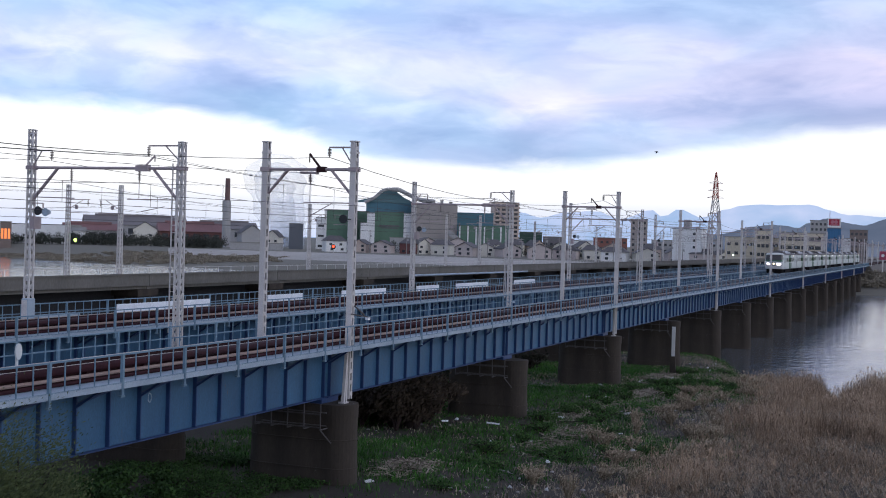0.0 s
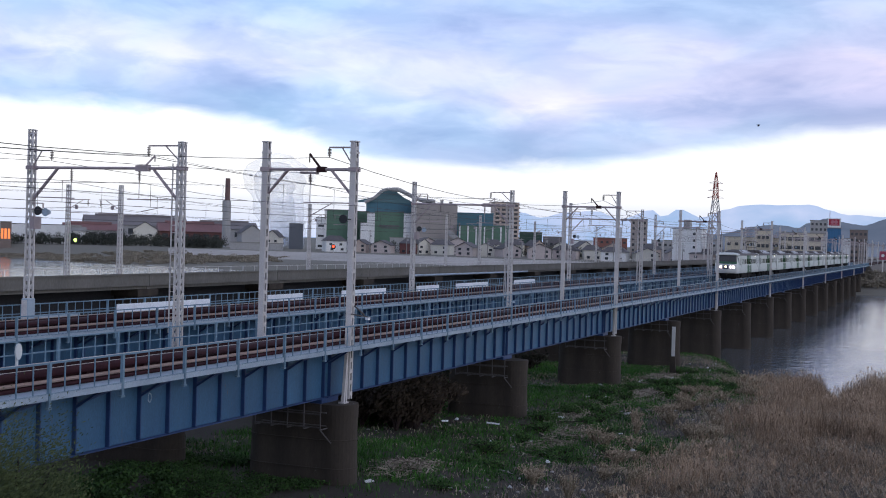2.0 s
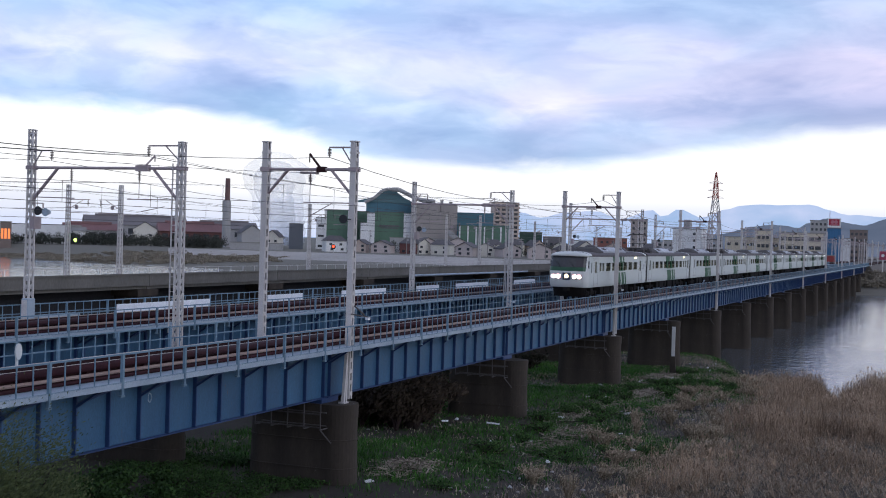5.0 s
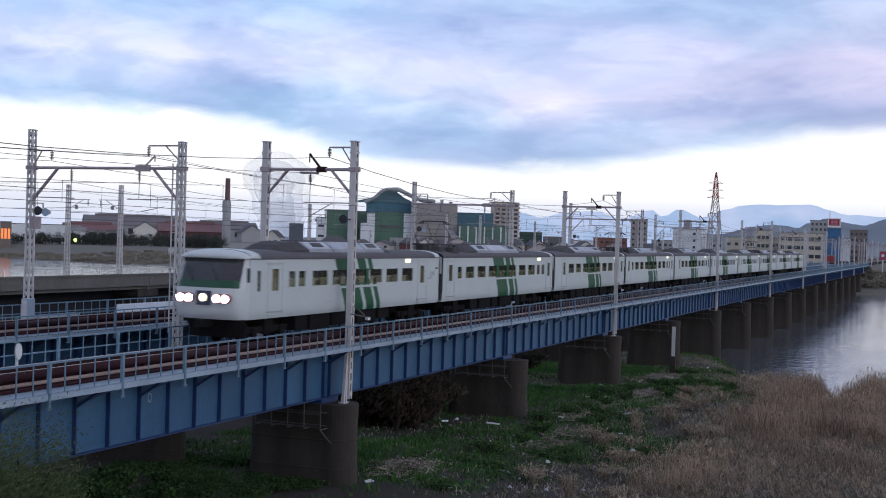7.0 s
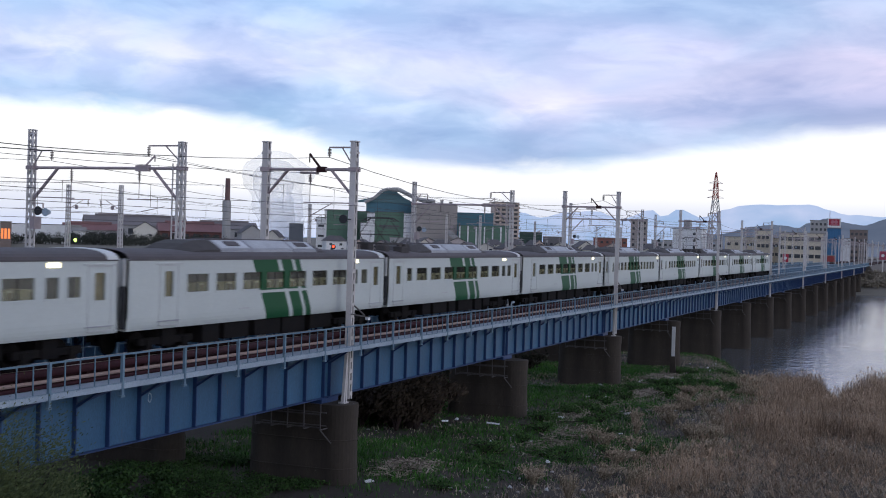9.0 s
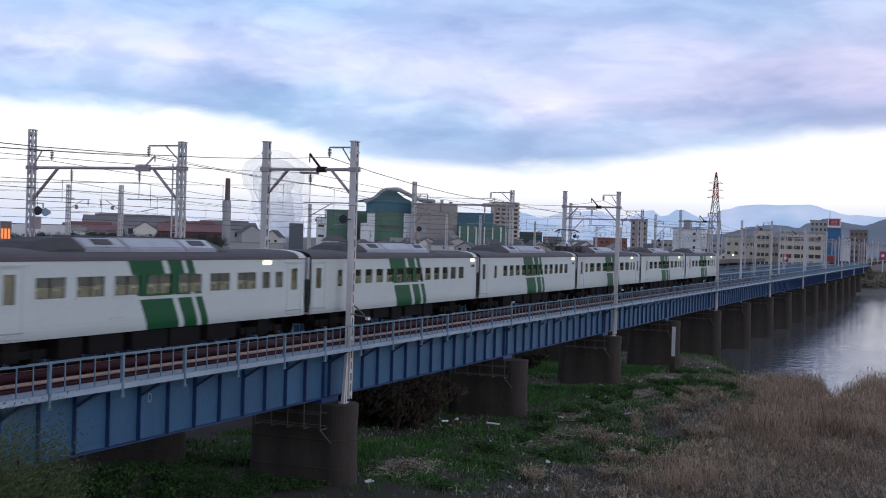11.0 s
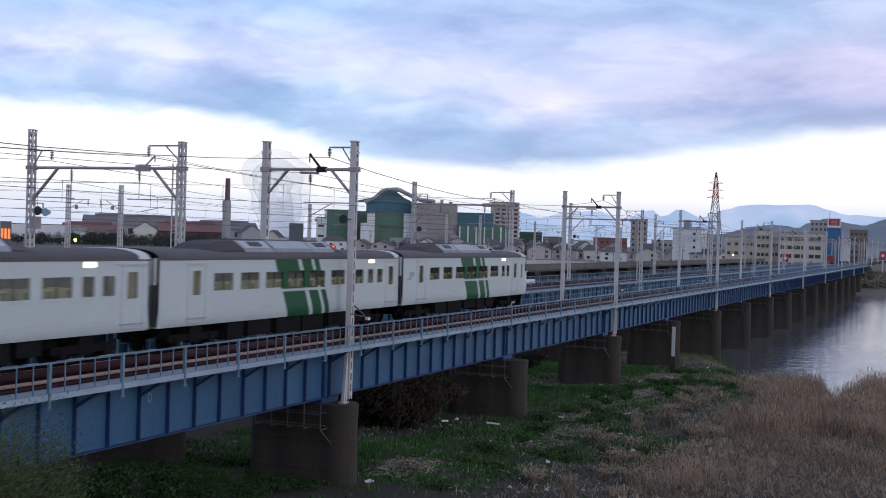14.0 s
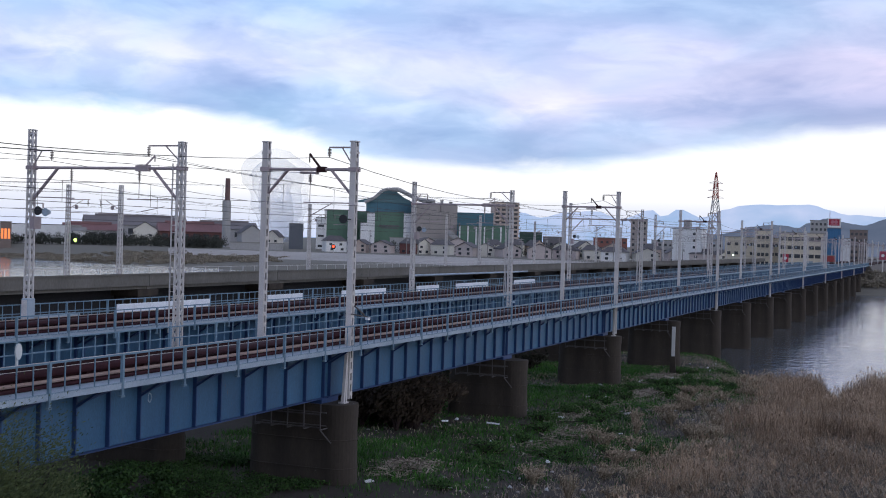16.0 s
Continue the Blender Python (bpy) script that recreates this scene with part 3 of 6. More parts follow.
def roof_ring(x, squeeze=1.0, top=3.66):
    pts = []
    for k in range(13):
        a = math.pi * k / 12
        c, s_ = math.cos(a), math.sin(a)
        pts.append((x, -HALF * squeeze * (abs(c) ** 0.75) * (1 if c > 0 else -1), 3.30 + (top - 3.30) * s_ ** 0.8))
    return pts


PANTO_Z = 5.24


def hood(x, k):
    """Cross-section of the roof unit at x, k of its full height."""
    return [(x, y, 3.40 + (z - 3.40) * k) for y, z in ((-1.16, 3.40), (-1.14, 3.66), (-0.60, 4.0), (0.60, 4.0), (1.14, 3.66), (1.16, 3.40))]


def make_car(windows, doors, end=None, pantograph=False, smalls=(), lamp=16.40):
    """A car from x = 0 to 20 over the rail; end is -1 or 1 where it has a driving cab."""
    c = thing("train_car", "white express train car with slanting green stripes", "train car", "cars of the train")
    x0, x1 = (0.25, CAR - 0.25)
    s0, s1 = (1.0 if end == -1 else x0), (CAR - 1.0 if end == 1 else x1)
    holes = sorted([(a - 0.04, b + 0.04, W_LO, W_HI) for a, b in windows] + [(a, b, 2.02, 2.96) for a, b in doors] + list(smalls))
    body = Form()
    for side in (-1, 1):
        y_out, y_in = side * HALF, side * (HALF - 0.07)
        a, b = min(y_out, y_in), max(y_out, y_in)
        body.box(s0, s1, a, b, 1.40, 2.02).box(s0, s1, a, b, 2.96, 3.32)
        curve = ((0.98, 0.085), (1.05, 0.055), (1.14, 0.028), (1.25, 0.010), (1.40, 0.0))
        for (za, da), (zb, db) in zip(curve, curve[1:]):
            body.hexa([(s0, side * (HALF - da), za), (s1, side * (HALF - da), za), (s1, side * (HALF - da - 0.07), za), (s0, side * (HALF - da - 0.07), za),
                       (s0, side * (HALF - db), zb), (s1, side * (HALF - db), zb), (s1, side * (HALF - db - 0.07), zb), (s0, side * (HALF - db - 0.07), zb)])
        x = s0
        for h0, h1, lo, hi in holes:
            body.box(x, h0, a, b, 2.02, 2.96)
            if lo > 2.02:
                body.box(h0, h1, a, b, 2.02, lo)
            if hi < 2.96:
                body.box(h0, h1, a, b, hi, 2.96)
            x = h1
        body.box(x, s1, a, b, 2.02, 2.96)
    body.box(s0, s1, -HALF + 0.1, HALF - 0.1, 1.05, 1.2)
    for x, e in ((x0, -1), (x1, 1)):
        if end != e:
            body.box(min(x, x - e * 0.06), max(x, x - e * 0.06), -HALF, HALF, 1.0, 3.35)
    part("body", body, M_SIDE, c)
    rf = Form().loft([roof_ring(s0), roof_ring(s1)], closed=True)
    part("roof", rf, M_ROOF, c, "sooty grey rounded roof", smooth=False)
    part("gutter", Form().box(s0, s1, -HALF - 0.02, -HALF + 0.03, 3.29, 3.33).box(s0, s1, HALF - 0.03, HALF + 0.02, 3.29, 3.33), M_ROOF, c)
    for e, x in ((-1, x0), (1, x1)):
        if end != e:
            part("roof_end", Form().loft([roof_ring(x, 1.005, 3.68), roof_ring(x - e * 0.55, 1.005, 3.68)]), M_WHITE if e > 0 else M_ROOF, c)
            part("gangway_bellows", Form().box(min(x, x + e * 0.26), max(x, x + e * 0.26), -0.75, 0.75, 1.05, 3.2), M_EDGE, c, "pale grey gangway bellows")
            for y in (-HALF + 0.10, HALF - 0.10):
                part("gap_screen", Form().box(min(x, x + e * 0.17), max(x, x + e * 0.17), y - 0.03, y + 0.03, 1.08, 2.45), M_DARK, c, "dark rubber screen in the gap between cars")
                part("gap_cover", Form().box(min(x, x + e * 0.16), max(x, x + e * 0.16), y - 0.03, y + 0.03, 2.47, 3.36), M_EDGE, c, "pale grey cover in the gap between cars")
    # glazing with thin frames, doors standing proud in their frames
    for side in (-1, 1):
        for h0, h1, lo, hi in holes:
            is_door = (h0, h1) in doors
            fr = Form()
            ya, yb = side * (HALF + 0.012), side * (HALF - 0.05)
            y_a, y_b = min(ya, yb), max(ya, yb)
            for q in ((h0 - 0.03, h0 + 0.03, lo, hi), (h1 - 0.03, h1 + 0.03, lo, hi), (h0 + 0.03, h1 - 0.03, lo - 0.0, lo + 0.04), (h0 + 0.03, h1 - 0.03, hi - 0.04, hi)):
                fr.box(q[0], q[1], y_a, y_b, q[2], q[3])
            fr.box(h0 - 0.05, h1 + 0.05, min(side * HALF, side * (HALF + 0.02)), max(side * HALF, side * (HALF + 0.02)), lo - 0.035, lo - 0.002)
            w = part("window", fr, M_SIDE, c)
            pane = Form().box(h0 + 0.03, h1 - 0.03, side * (HALF - 0.035) - 0.004, side * (HALF - 0.035) + 0.004, lo + 0.04, hi - 0.04)
            part("pane", pane, M_PANE, w).visible_shadow = False
            if h1 - h0 > 1.2:
                m = (h0 + h1) / 2
                part("mullion", Form().box(m - 0.02, m + 0.02, y_a + 0.02, y_b - 0.02, lo + 0.04, hi - 0.04), M_DARK, w)
            if is_door:
                part("door_blind", Form().box(h0, h1, side * (HALF - 0.075) - 0.01, side * (HALF - 0.075) + 0.01, lo, hi), M_ORANGEDOOR, w)
        for a, b in doors:
            y = side * HALF
            d = Form()
            for q in ((a - 0.28, a - 0.25), (b + 0.25, b + 0.27)):
                d.box(q[0], q[1], min(y, y + side * 0.012), max(y, y + side * 0.012), 1.12, 3.10)
            d.box(a - 0.28, b + 0.28, min(y, y + side * 0.02), max(y, y + side * 0.02), 3.10, 3.14)
            d.box(a - 0.25, b + 0.25, min(y, y + side * 0.03), max(y, y + side * 0.03), 1.08, 1.12)
            part("door_surround", d, M_EDGE, c)
            part("rain_strip", Form().box(a - 0.5, b + 0.5, min(y, y + side * 0.035), max(y, y + side * 0.035), 3.16, 3.19), M_EDGE, c)
            part("door_step", Form().box(a - 0.35, b + 0.35, min(y, y + side * 0.03) - 0.0, max(y, y + side * 0.03), 1.22, 1.26), M_UNIT, c)
        part("side_vent", Form().box(7.05, 7.75, min(side * HALF, side * (HALF + 0.012)), max(side * HALF, side * (HALF + 0.012)), 1.44, 1.50), M_EDGE, c)
        part("side_lamp", Form().box(lamp, lamp + 0.56, side * HALF - 0.02, side * HALF + 0.02, 3.10, 3.25), M_SIGNGLOW, c, "small lit destination lamp")
    # seats behind the glass
    n = 14
    seat, cover = Form(), Form()
    for k in range(n):
        x = 3.6 + k * 0.94
        for y in (-0.95, 0.95):
            cover.box(x - 0.02, x + 0.26, y - 0.40, y + 0.40, 2.16, 2.46)
            seat.box(x, x + 0.24, y - 0.44, y + 0.44, 1.55, 2.40).box(x + 0.30, x + 0.62, y - 0.46, y + 0.46, 1.45, 1.68)
    part("seats", seat, M_SEAT, c, "rows of dark seats")["kind"] = "stuff"
    part("headrest_covers", cover, M_COVER, c, "cream headrest covers")["kind"] = "stuff"
    # Added dark sheet down the aisle: stands in for interior gloom, no real partition.
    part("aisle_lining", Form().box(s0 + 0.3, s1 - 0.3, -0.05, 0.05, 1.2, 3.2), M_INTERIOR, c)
    part("ceiling_lamp", Form().box(s0 + 0.6, s1 - 0.6, -0.75, -0.55, 3.12, 3.16).box(s0 + 0.6, s1 - 0.6, 0.55, 0.75, 3.12, 3.16), M_CEILING, c, "lit ceiling strip lamps")
    # the long cooling unit on the roof: a dark tapered fairing, then slanted covers with vents
    part("roof_fairing", Form().loft([hood(3.9, 0.35), hood(4.5, 0.75), hood(5.2, 0.96), hood(6.2, 1.0)]), M_SOOT, c, "dark tapered fairing of the roof unit", smooth=False)
    for a, b, mat, tip in ((6.22, 8.4, M_UNIT, 1.0), (8.46, 11.6, M_UNIT, 1.04), (11.66, 13.6, M_UNIT, 1.0)):
        u = part("roof_unit", Form().loft([hood(a, tip), hood(b, tip)]), mat, c, "grey roof cooling unit")
        for side in (-1, 1):
            lo, hi = Vector((0, side * 1.06, 3.70)), Vector((0, side * 0.66, 3.97))
            up = Vector((0, side * 0.018, 0.026))
            p, q = Vector((a + 0.10, 0, 0)), Vector((b - 0.10, 0, 0))
            part("cover_plate", Form().hexa([p + lo, q + lo, q + hi, p + hi, p + lo + up, q + lo + up, q + hi + up, p + hi + up]), M_PLATE, u, "pale cover plate")
            if b - a < 3:
                m = (a + b) / 2
                l2, h2 = lo.lerp(hi, 0.25) + up, lo.lerp(hi, 0.8) + up
                p, q = Vector((m - 0.45, 0, 0)), Vector((m + 0.45, 0, 0))
                part("grille", Form().hexa([p + l2, q + l2, q + h2, p + h2, p + l2 + up, q + l2 + up, q + h2 + up, p + h2 + up]), M_ROOF, u)
        part("top_grille", Form().box(a + 0.3, b - 0.3, -0.45, 0.45, 3.99, 4.06), M_ROOF, u)
    part("tail_cover", Form().loft([hood(13.66, 0.98), hood(14.6, 0.6)]), M_ROOF, c)
    if pantograph:
        for x, y, w, h in ((0.9, -0.7, 0.5, 0.30), (1.5, 0.5, 0.7, 0.36), (3.5, -0.6, 0.55, 0.38), (3.4, 0.55, 0.6, 0.34), (2.3, -0.95, 0.9, 0.24)):
            part("switchgear_box", bevelled(x, x + w, y - 0.25, y + 0.25, 3.5, 3.62 + h, 0.04), M_SOOT, c, "sooty switchgear box beside the pantograph")
        pg = part("pantograph", Form().bar((1.1, -0.65, 3.98), (3.5, -0.65, 3.98), 0.09).bar((1.1, 0.65, 3.98), (3.5, 0.65, 3.98), 0.09).bar((1.2, -0.65, 3.98), (1.2, 0.65, 3.98), 0.08).bar((3.4, -0.65, 3.98), (3.4, 0.65, 3.98), 0.08), M_SOOT, c, "raised diamond pantograph")
        for x in (1.2, 3.4):
            for y in (-0.6, 0.6):
                part("foot", Form().tube((x, y, 3.55), (x, y, 3.95), 0.07, n=8), M_INSUL, pg)
        for y in (-0.6, 0.6):
            for e in (-1, 1):
                part("lower_arm", Form().bar((2.3 + e * 0.5, y, 4.0), (2.3 + e * 1.15, y * 0.95, 4.42), 0.035), M_SOOT, pg)
                part("upper_arm", Form().bar((2.3 + e * 1.15, y * 0.95, 4.42), (2.3 + e * 0.15, y * 0.8, PANTO_Z - 0.06), 0.026), M_SOOT, pg)
        for e in (-1, 1):
            part("knee_rod", Form().bar((2.3 + e * 1.15, -0.58, 4.42), (2.3 + e * 1.15, 0.58, 4.42), 0.05), M_SOOT, pg)
            f = Form().bar((2.3 + e * 0.2, -0.6, PANTO_Z), (2.3 + e * 0.2, 0.6, PANTO_Z), 0.07)
            for y in (-1, 1):
                f.bar((2.3 + e * 0.2, y * 0.6, PANTO_Z), (2.3 + e * 0.2, y * 0.9, PANTO_Z - 0.16), 0.05)
            part("collector", f, M_SOOT, pg)
    # underframe boxes and bogies
    r2 = random.Random(int(len(windows) * 10 + (end or 0)))
    # The added centre box closes the view beneath, in place of dark shadow.
    eq = Form().box(s0, s1, -0.9, 0.9, 0.92, 1.04).box(4.6, 15.4, -0.5, 0.5, 0.42, 0.93)
    x = 4.9
    while x < 14.2:
        w = r2.uniform(0.8, 2.2)
        for side in (-1, 1):
            y0, y1 = (-1.30, -0.55) if side < 0 else (0.55, 1.30)
            eq.box(x, min(x + w, 14.8), y0, y1, r2.uniform(0.30, 0.5), 0.95)
        x += w + r2.uniform(0.15, 0.5)
    part("underframe_equipment", eq, M_UNDER, c)
    for bx in (3.0, 17.0):
        bo = Form()
        for side in (-1, 1):
            y = side * 1.02
            bo.box(bx - 1.55, bx + 1.55, y - 0.09, y + 0.09, 0.42, 0.66).box(bx - 0.35, bx + 0.35, y - 0.14, y + 0.14, 0.35, 0.95)
            for dx in (-1.05, 1.05):
                bo.box(bx + dx - 0.16, bx + dx + 0.16, y - 0.15, y + 0.15, 0.28, 0.62)
        bo.box(bx - 0.4, bx + 0.4, -1.0, 1.0, 0.5, 0.92)
        b = part("bogie", bo, M_UNDER, c)
        for dx in (-1.05, 1.05):
            for y in (-0.56, 0.56):
                part("wheel", Form().tube((bx + dx, y - 0.06, 0.43), (bx + dx, y + 0.06, 0.43), 0.43, n=20).tube((bx + dx, y - 0.075, 0.43), (bx + dx, y + 0.075, 0.43), 0.12, n=10), M_UNDER, b)
    if end:
        make_cab(c, end)
    return c


def make_cab(c, end):
    """The driving cab with its wide windscreen, visor roof, lamps and skirt."""
    def X(d):
        return d if end == -1 else CAR - d

    # outline of the nose in plan, from one side to the other, at set-back d
    def ring(z, back, narrow=0.0):
        w = HALF - narrow
        plan = [(1.02, -w), (0.62, -w + 0.005), (0.36, -w + 0.10), (0.22, -w + 0.28), (0.14, -0.62), (0.12, 0.0), (0.14, 0.62), (0.22, w - 0.28), (0.36, w - 0.10), (0.62, w - 0.005), (1.02, w)]
        return [(X(d + back if d < 1.0 else d), y, z) for d, y in plan]
    low = Form().loft([ring(1.0, 0.22, 0.06), ring(1.18, 0.06, 0.02), ring(1.6, 0.0), ring(2.20, 0.04)], caps=False, closed=False)
    cab = part("cab_front", low, M_WHITE, c, "white cab front with round-cornered nose", smooth=True)
    # window band: corner pillars and brow around the windscreen
    up = Form()
    lo, hi = ring(2.20, 0.04), ring(3.30, 0.42, 0.03)
    for k in (0, 1, 8, 9):
        up.quad(lo[k], lo[k + 1], hi[k + 1], hi[k])
    part("corner_pillars", up, M_WHITE, cab, smooth=False)
    g = Form()
    lo2, hi2 = ring(2.50, 0.135), ring(3.16, 0.37, 0.02)
    for k in range(2, 8):
        g.quad(lo2[k], lo2[k + 1], hi2[k + 1], hi2[k])
    part("windscreen", g, M_SCREEN, cab, "wide dark windscreen", smooth=True)
    gb = Form()
    for k in range(2, 8):
        gb.quad(lo[k], lo[k + 1], lo2[k + 1], lo2[k])
    part("green_band", gb, M_GREEN, cab, "dark green band under the windscreen")
    gt = Form()
    for k in range(2, 8):
        gt.quad(hi2[k], hi2[k + 1], hi[k + 1], hi[k])
    part("brow", gt, M_DARK, cab)
    wip = Form()
    for y in (-0.55, 0.55):
        p, q = Vector((X(0.20), y, 2.46)), Vector((X(0.33), y + 0.35, 2.95))
        wip.bar(p + Vector((end * 0.03, 0, 0)), q + Vector((end * 0.03, 0, 0)), 0.025)
    part("wiper", wip, M_DARK, cab)
    rings = []
    for back, top, w in ((0.40, 3.32, 0.99), (0.46, 3.50, 1.0), (0.72, 3.62, 1.005), (1.2, 3.675, 1.008), (1.75, 3.68, 1.008)):
        rings.append([(X(back + (0.0 if back > 1.1 else 0.30 * (abs(p[1]) / HALF) ** 4)), p[1], p[2]) for p in roof_ring(0, w, top)])
    part("visor_roof", Form().loft(rings), M_WHITE, cab, "white rounded visor over the windscreen", smooth=True)
    part("cab_floor", Form().box(min(X(0.5), X(1.1)), max(X(0.5), X(1.1)), -1.3, 1.3, 1.1, 1.3), M_DARK, cab)
    part("cab_partition", Form().box(min(X(1.5), X(1.56)), max(X(1.5), X(1.56)), -1.38, 1.38, 1.2, 3.3), M_INTERIOR, cab)
    for s in (-1, 1):
        part("cab_side_window", Form().box(min(X(0.80), X(0.98)), max(X(0.80), X(0.98)), s * (HALF + 0.0) - 0.012, s * HALF + 0.012, 2.42, 2.96), M_DARK, cab)
    for y in (-0.98, -0.62, 0.62, 0.98):
        f = Form().tube((X(0.02), y, 1.80), (X(0.30), y, 1.80), 0.185, n=16)
        h = part("lamp_housing", f, M_GLARE_RIM, cab)
        lens = Form().tube((X(-0.005), y, 1.80), (X(0.02), y, 1.80), 0.145, n=16)
        part("headlamp", lens, M_LAMP if end == -1 else M_TAIL, h, "lit round headlamp" if end == -1 else "round tail lamp")
    part("headmark", Form().box(min(X(0.06), X(0.16)), max(X(0.06), X(0.16)), -0.30, 0.30, 1.54, 2.08), M_DARKBLUE, cab, "dark emblem panel on the nose")
    part("headmark_lamp", Form().tube((X(0.03), 0, 1.83), (X(0.06), 0, 1.83), 0.155, n=16), M_MARK if end == -1 else M_UNIT, cab, "round emblem disc")
    part("coupler", Form().box(min(X(-0.25), X(0.8)), max(X(-0.25), X(0.8)), -0.15, 0.15, 0.72, 1.0), M_UNDER, cab)
    part("skirt", Form().loft([ring(0.28, 0.75, 0.25), ring(0.98, 0.38, 0.15)], caps=True, closed=True), M_UNDER, cab)


M_SCREEN = material("dark_windscreen", (0.035, 0.03, 0.035), 0.08, 0, (0.05, 0.045, 0.045), 1.0, 0.4, 5, 0.0, gloss=0.6)
M_DARKBLUE = material("emblem_dark_blue", (0.04, 0.05, 0.10), 0.4, 0, None, 4, 0.3)
M_TAIL = material("tail_lamp_glass", (0.20, 0.03, 0.03), 0.2, 0, None, 3, 0.3)

END_WIN = [(3.98, 4.48), (4.78, 5.34), (5.95, 7.30), (7.76, 9.20), (9.65, 11.05), (11.45, 12.75), (13.25, 14.55), (15.05, 16.35)]
MID_WIN = [(3.62, 4.92), (5.45, 6.77), (7.28, 8.60), (9.0, 10.36), (10.80, 12.18), (12.72, 14.02), (14.55, 15.88), (16.36, 16.92), (17.34, 17.92)]
LUX_WIN = [(4.28 + 1.157 * k, 5.02 + 1.157 * k) for k in range(12)]
first = make_car(END_WIN, [(2.60, 3.18), (17.24, 17.84)], -1, lamp=15.42, smalls=[(1.50, 1.80, 2.02, 2.90), (19.22, 19.56, 2.68, 2.86)])
middle = make_car(MID_WIN, [(2.26, 2.80), (18.56, 19.14)], None)
motor = make_car([(2.42, 3.02)] + MID_WIN, [(1.10, 1.68), (18.56, 19.14)], None, True)
saloon = make_car(LUX_WIN, [(0.68, 1.22)], None, smalls=[(2.66, 3.18, 2.06, 2.86)], lamp=18.75)
back_win = [(CAR - b, CAR - a) for a, b in reversed(END_WIN)]
last = make_car(back_win, [(2.24, 2.82), (16.82, 17.40)], 1, lamp=14.64, smalls=[(18.20, 18.50, 2.02, 2.90)])
for car, u in ((first, 18.3), (last, 0.80)):
    part("emblem", Form().box(u, u + 0.34, -HALF - 0.008, -HALF, 2.22, 2.32).box(u + 0.26, u + 0.36, -HALF - 0.008, -HALF, 2.32, 2.62).box(u + 0.44, u + 0.54, -HALF - 0.008, -HALF, 2.22, 2.62).box(u + 0.54, u + 0.82, -HALF - 0.008, -HALF, 2.40, 2.62), M_UNIT, car, "small grey painted emblem")
part("number_plate", Form().box(18.85, 19.35, -HALF - 0.012, -HALF, 2.78, 2.92), M_ROOF, saloon, "small dark side plate")
CARS = [first, motor, middle, copy_thing(motor, pose(0, 0, 0)), copy_thing(middle, pose(0, 0, 0)), saloon, copy_thing(saloon, pose(0, 0, 0)), copy_thing(motor, pose(0, 0, 0)), copy_thing(middle, pose(0, 0, 0)), last]
FRONT = [(0.0, 206.8), (4.0, 110.9), (6.5, 51.07), (7.0, 39.05), (7.5, 27.17), (8.0, 15.32), (8.5, 4.13), (9.0, -7.72), (11.5, -67.18), (12.0, -78.93),
         (12.5, -90.75), (13.0, -102.57), (13.5, -114.34), (14.0, -126.06), (14.5, -137.95), (15.0, -149.68), (15.5, -161.35), (16.0, -173.2)]

# ---------- portals, wires and the concrete viaduct of the freight tracks ----------


def channel_pole(name, z0, z1, parent, at):
    """Two channels joined by batten plates."""
    prof = [(-0.16, -0.13), (-0.065, -0.13), (-0.065, -0.11), (-0.14, -0.11), (-0.14, 0.11), (-0.065, 0.11), (-0.065, 0.13), (-0.16, 0.13)]
    p = part(name, Form().loft([[(x, y, z) for x, y in prof] for z in (z0, z1)]), M_POLE, parent, at=at)
    part("channel", Form().loft([[(-x, y, z) for x, y in prof] for z in (z0, z1)]), M_POLE, p)
    bat = Form()
    z = z0 + 0.15
    while z < z1 - 0.3:
        for y in (-0.137, 0.137):
            bat.box(-0.12, 0.12, y - 0.006, y + 0.006, z, z + 0.17)
        z += 0.48
    part("batten_plates", bat, M_POLE, p)["kind"] = "stuff"
    part("pole_cap", Form().box(-0.19, 0.19, -0.16, 0.16, z1, z1 + 0.05), M_POLE, p)
    part("pole_band", Form().box(-0.185, 0.185, -0.155, 0.155, z1 - 0.5, z1 - 0.42), M_POLE, p)
    return p


def lattice_pole(name, z0, z1, w, parent, at):
    """Four corner angles with zigzag lacing on each face, a little slimmer at the top."""
    h = w / 2
    t = h * 0.72
    p = part(name, Form().bar((-h, -h, z0), (-t, -t, z1), 0.075), M_POLE, parent, at=at)
    for sx, sy in ((1, -1), (1, 1), (-1, 1)):
        part("corner_angle", Form().bar((sx * h, sy * h, z0), (sx * t, sy * t, z1), 0.075), M_POLE, p)
    g = Form()
    n = int((z1 - z0) / 0.36)
    for k in range(n):
        a, b = z0 + (z1 - z0) * k / n, z0 + (z1 - z0) * (k + 1) / n
        r = h + (t - h) * k / n
        s = 1 if k % 2 else -1
        g.bar((-s * r, -r, a), (s * r, -r, b), 0.05).bar((s * r, r, a), (-s * r, r, b), 0.05).bar((-r, s * r, a), (-r, -s * r, b), 0.05).bar((r, -s * r, a), (r, s * r, b), 0.05)
    part("lacing", g, M_POLE, p, fix=False)["kind"] = "stuff"
    part("pole_cap", Form().box(-t - 0.05, t + 0.05, -t - 0.05, t + 0.05, z1, z1 + 0.04), M_POLE, p)
    return p


def insulator(a, b, parent):
    f = Form().tube(a, b, 0.025, n=6)
    a, b = Vector(a), Vector(b)
    for k in range(5):
        c = a + (b - a) * (0.2 + 0.15 * k)
        f.tube(c - (b - a).normalized() * 0.02, c + (b - a).normalized() * 0.02, 0.085, n=10)
    return part("insulator", f, M_INSUL, parent)


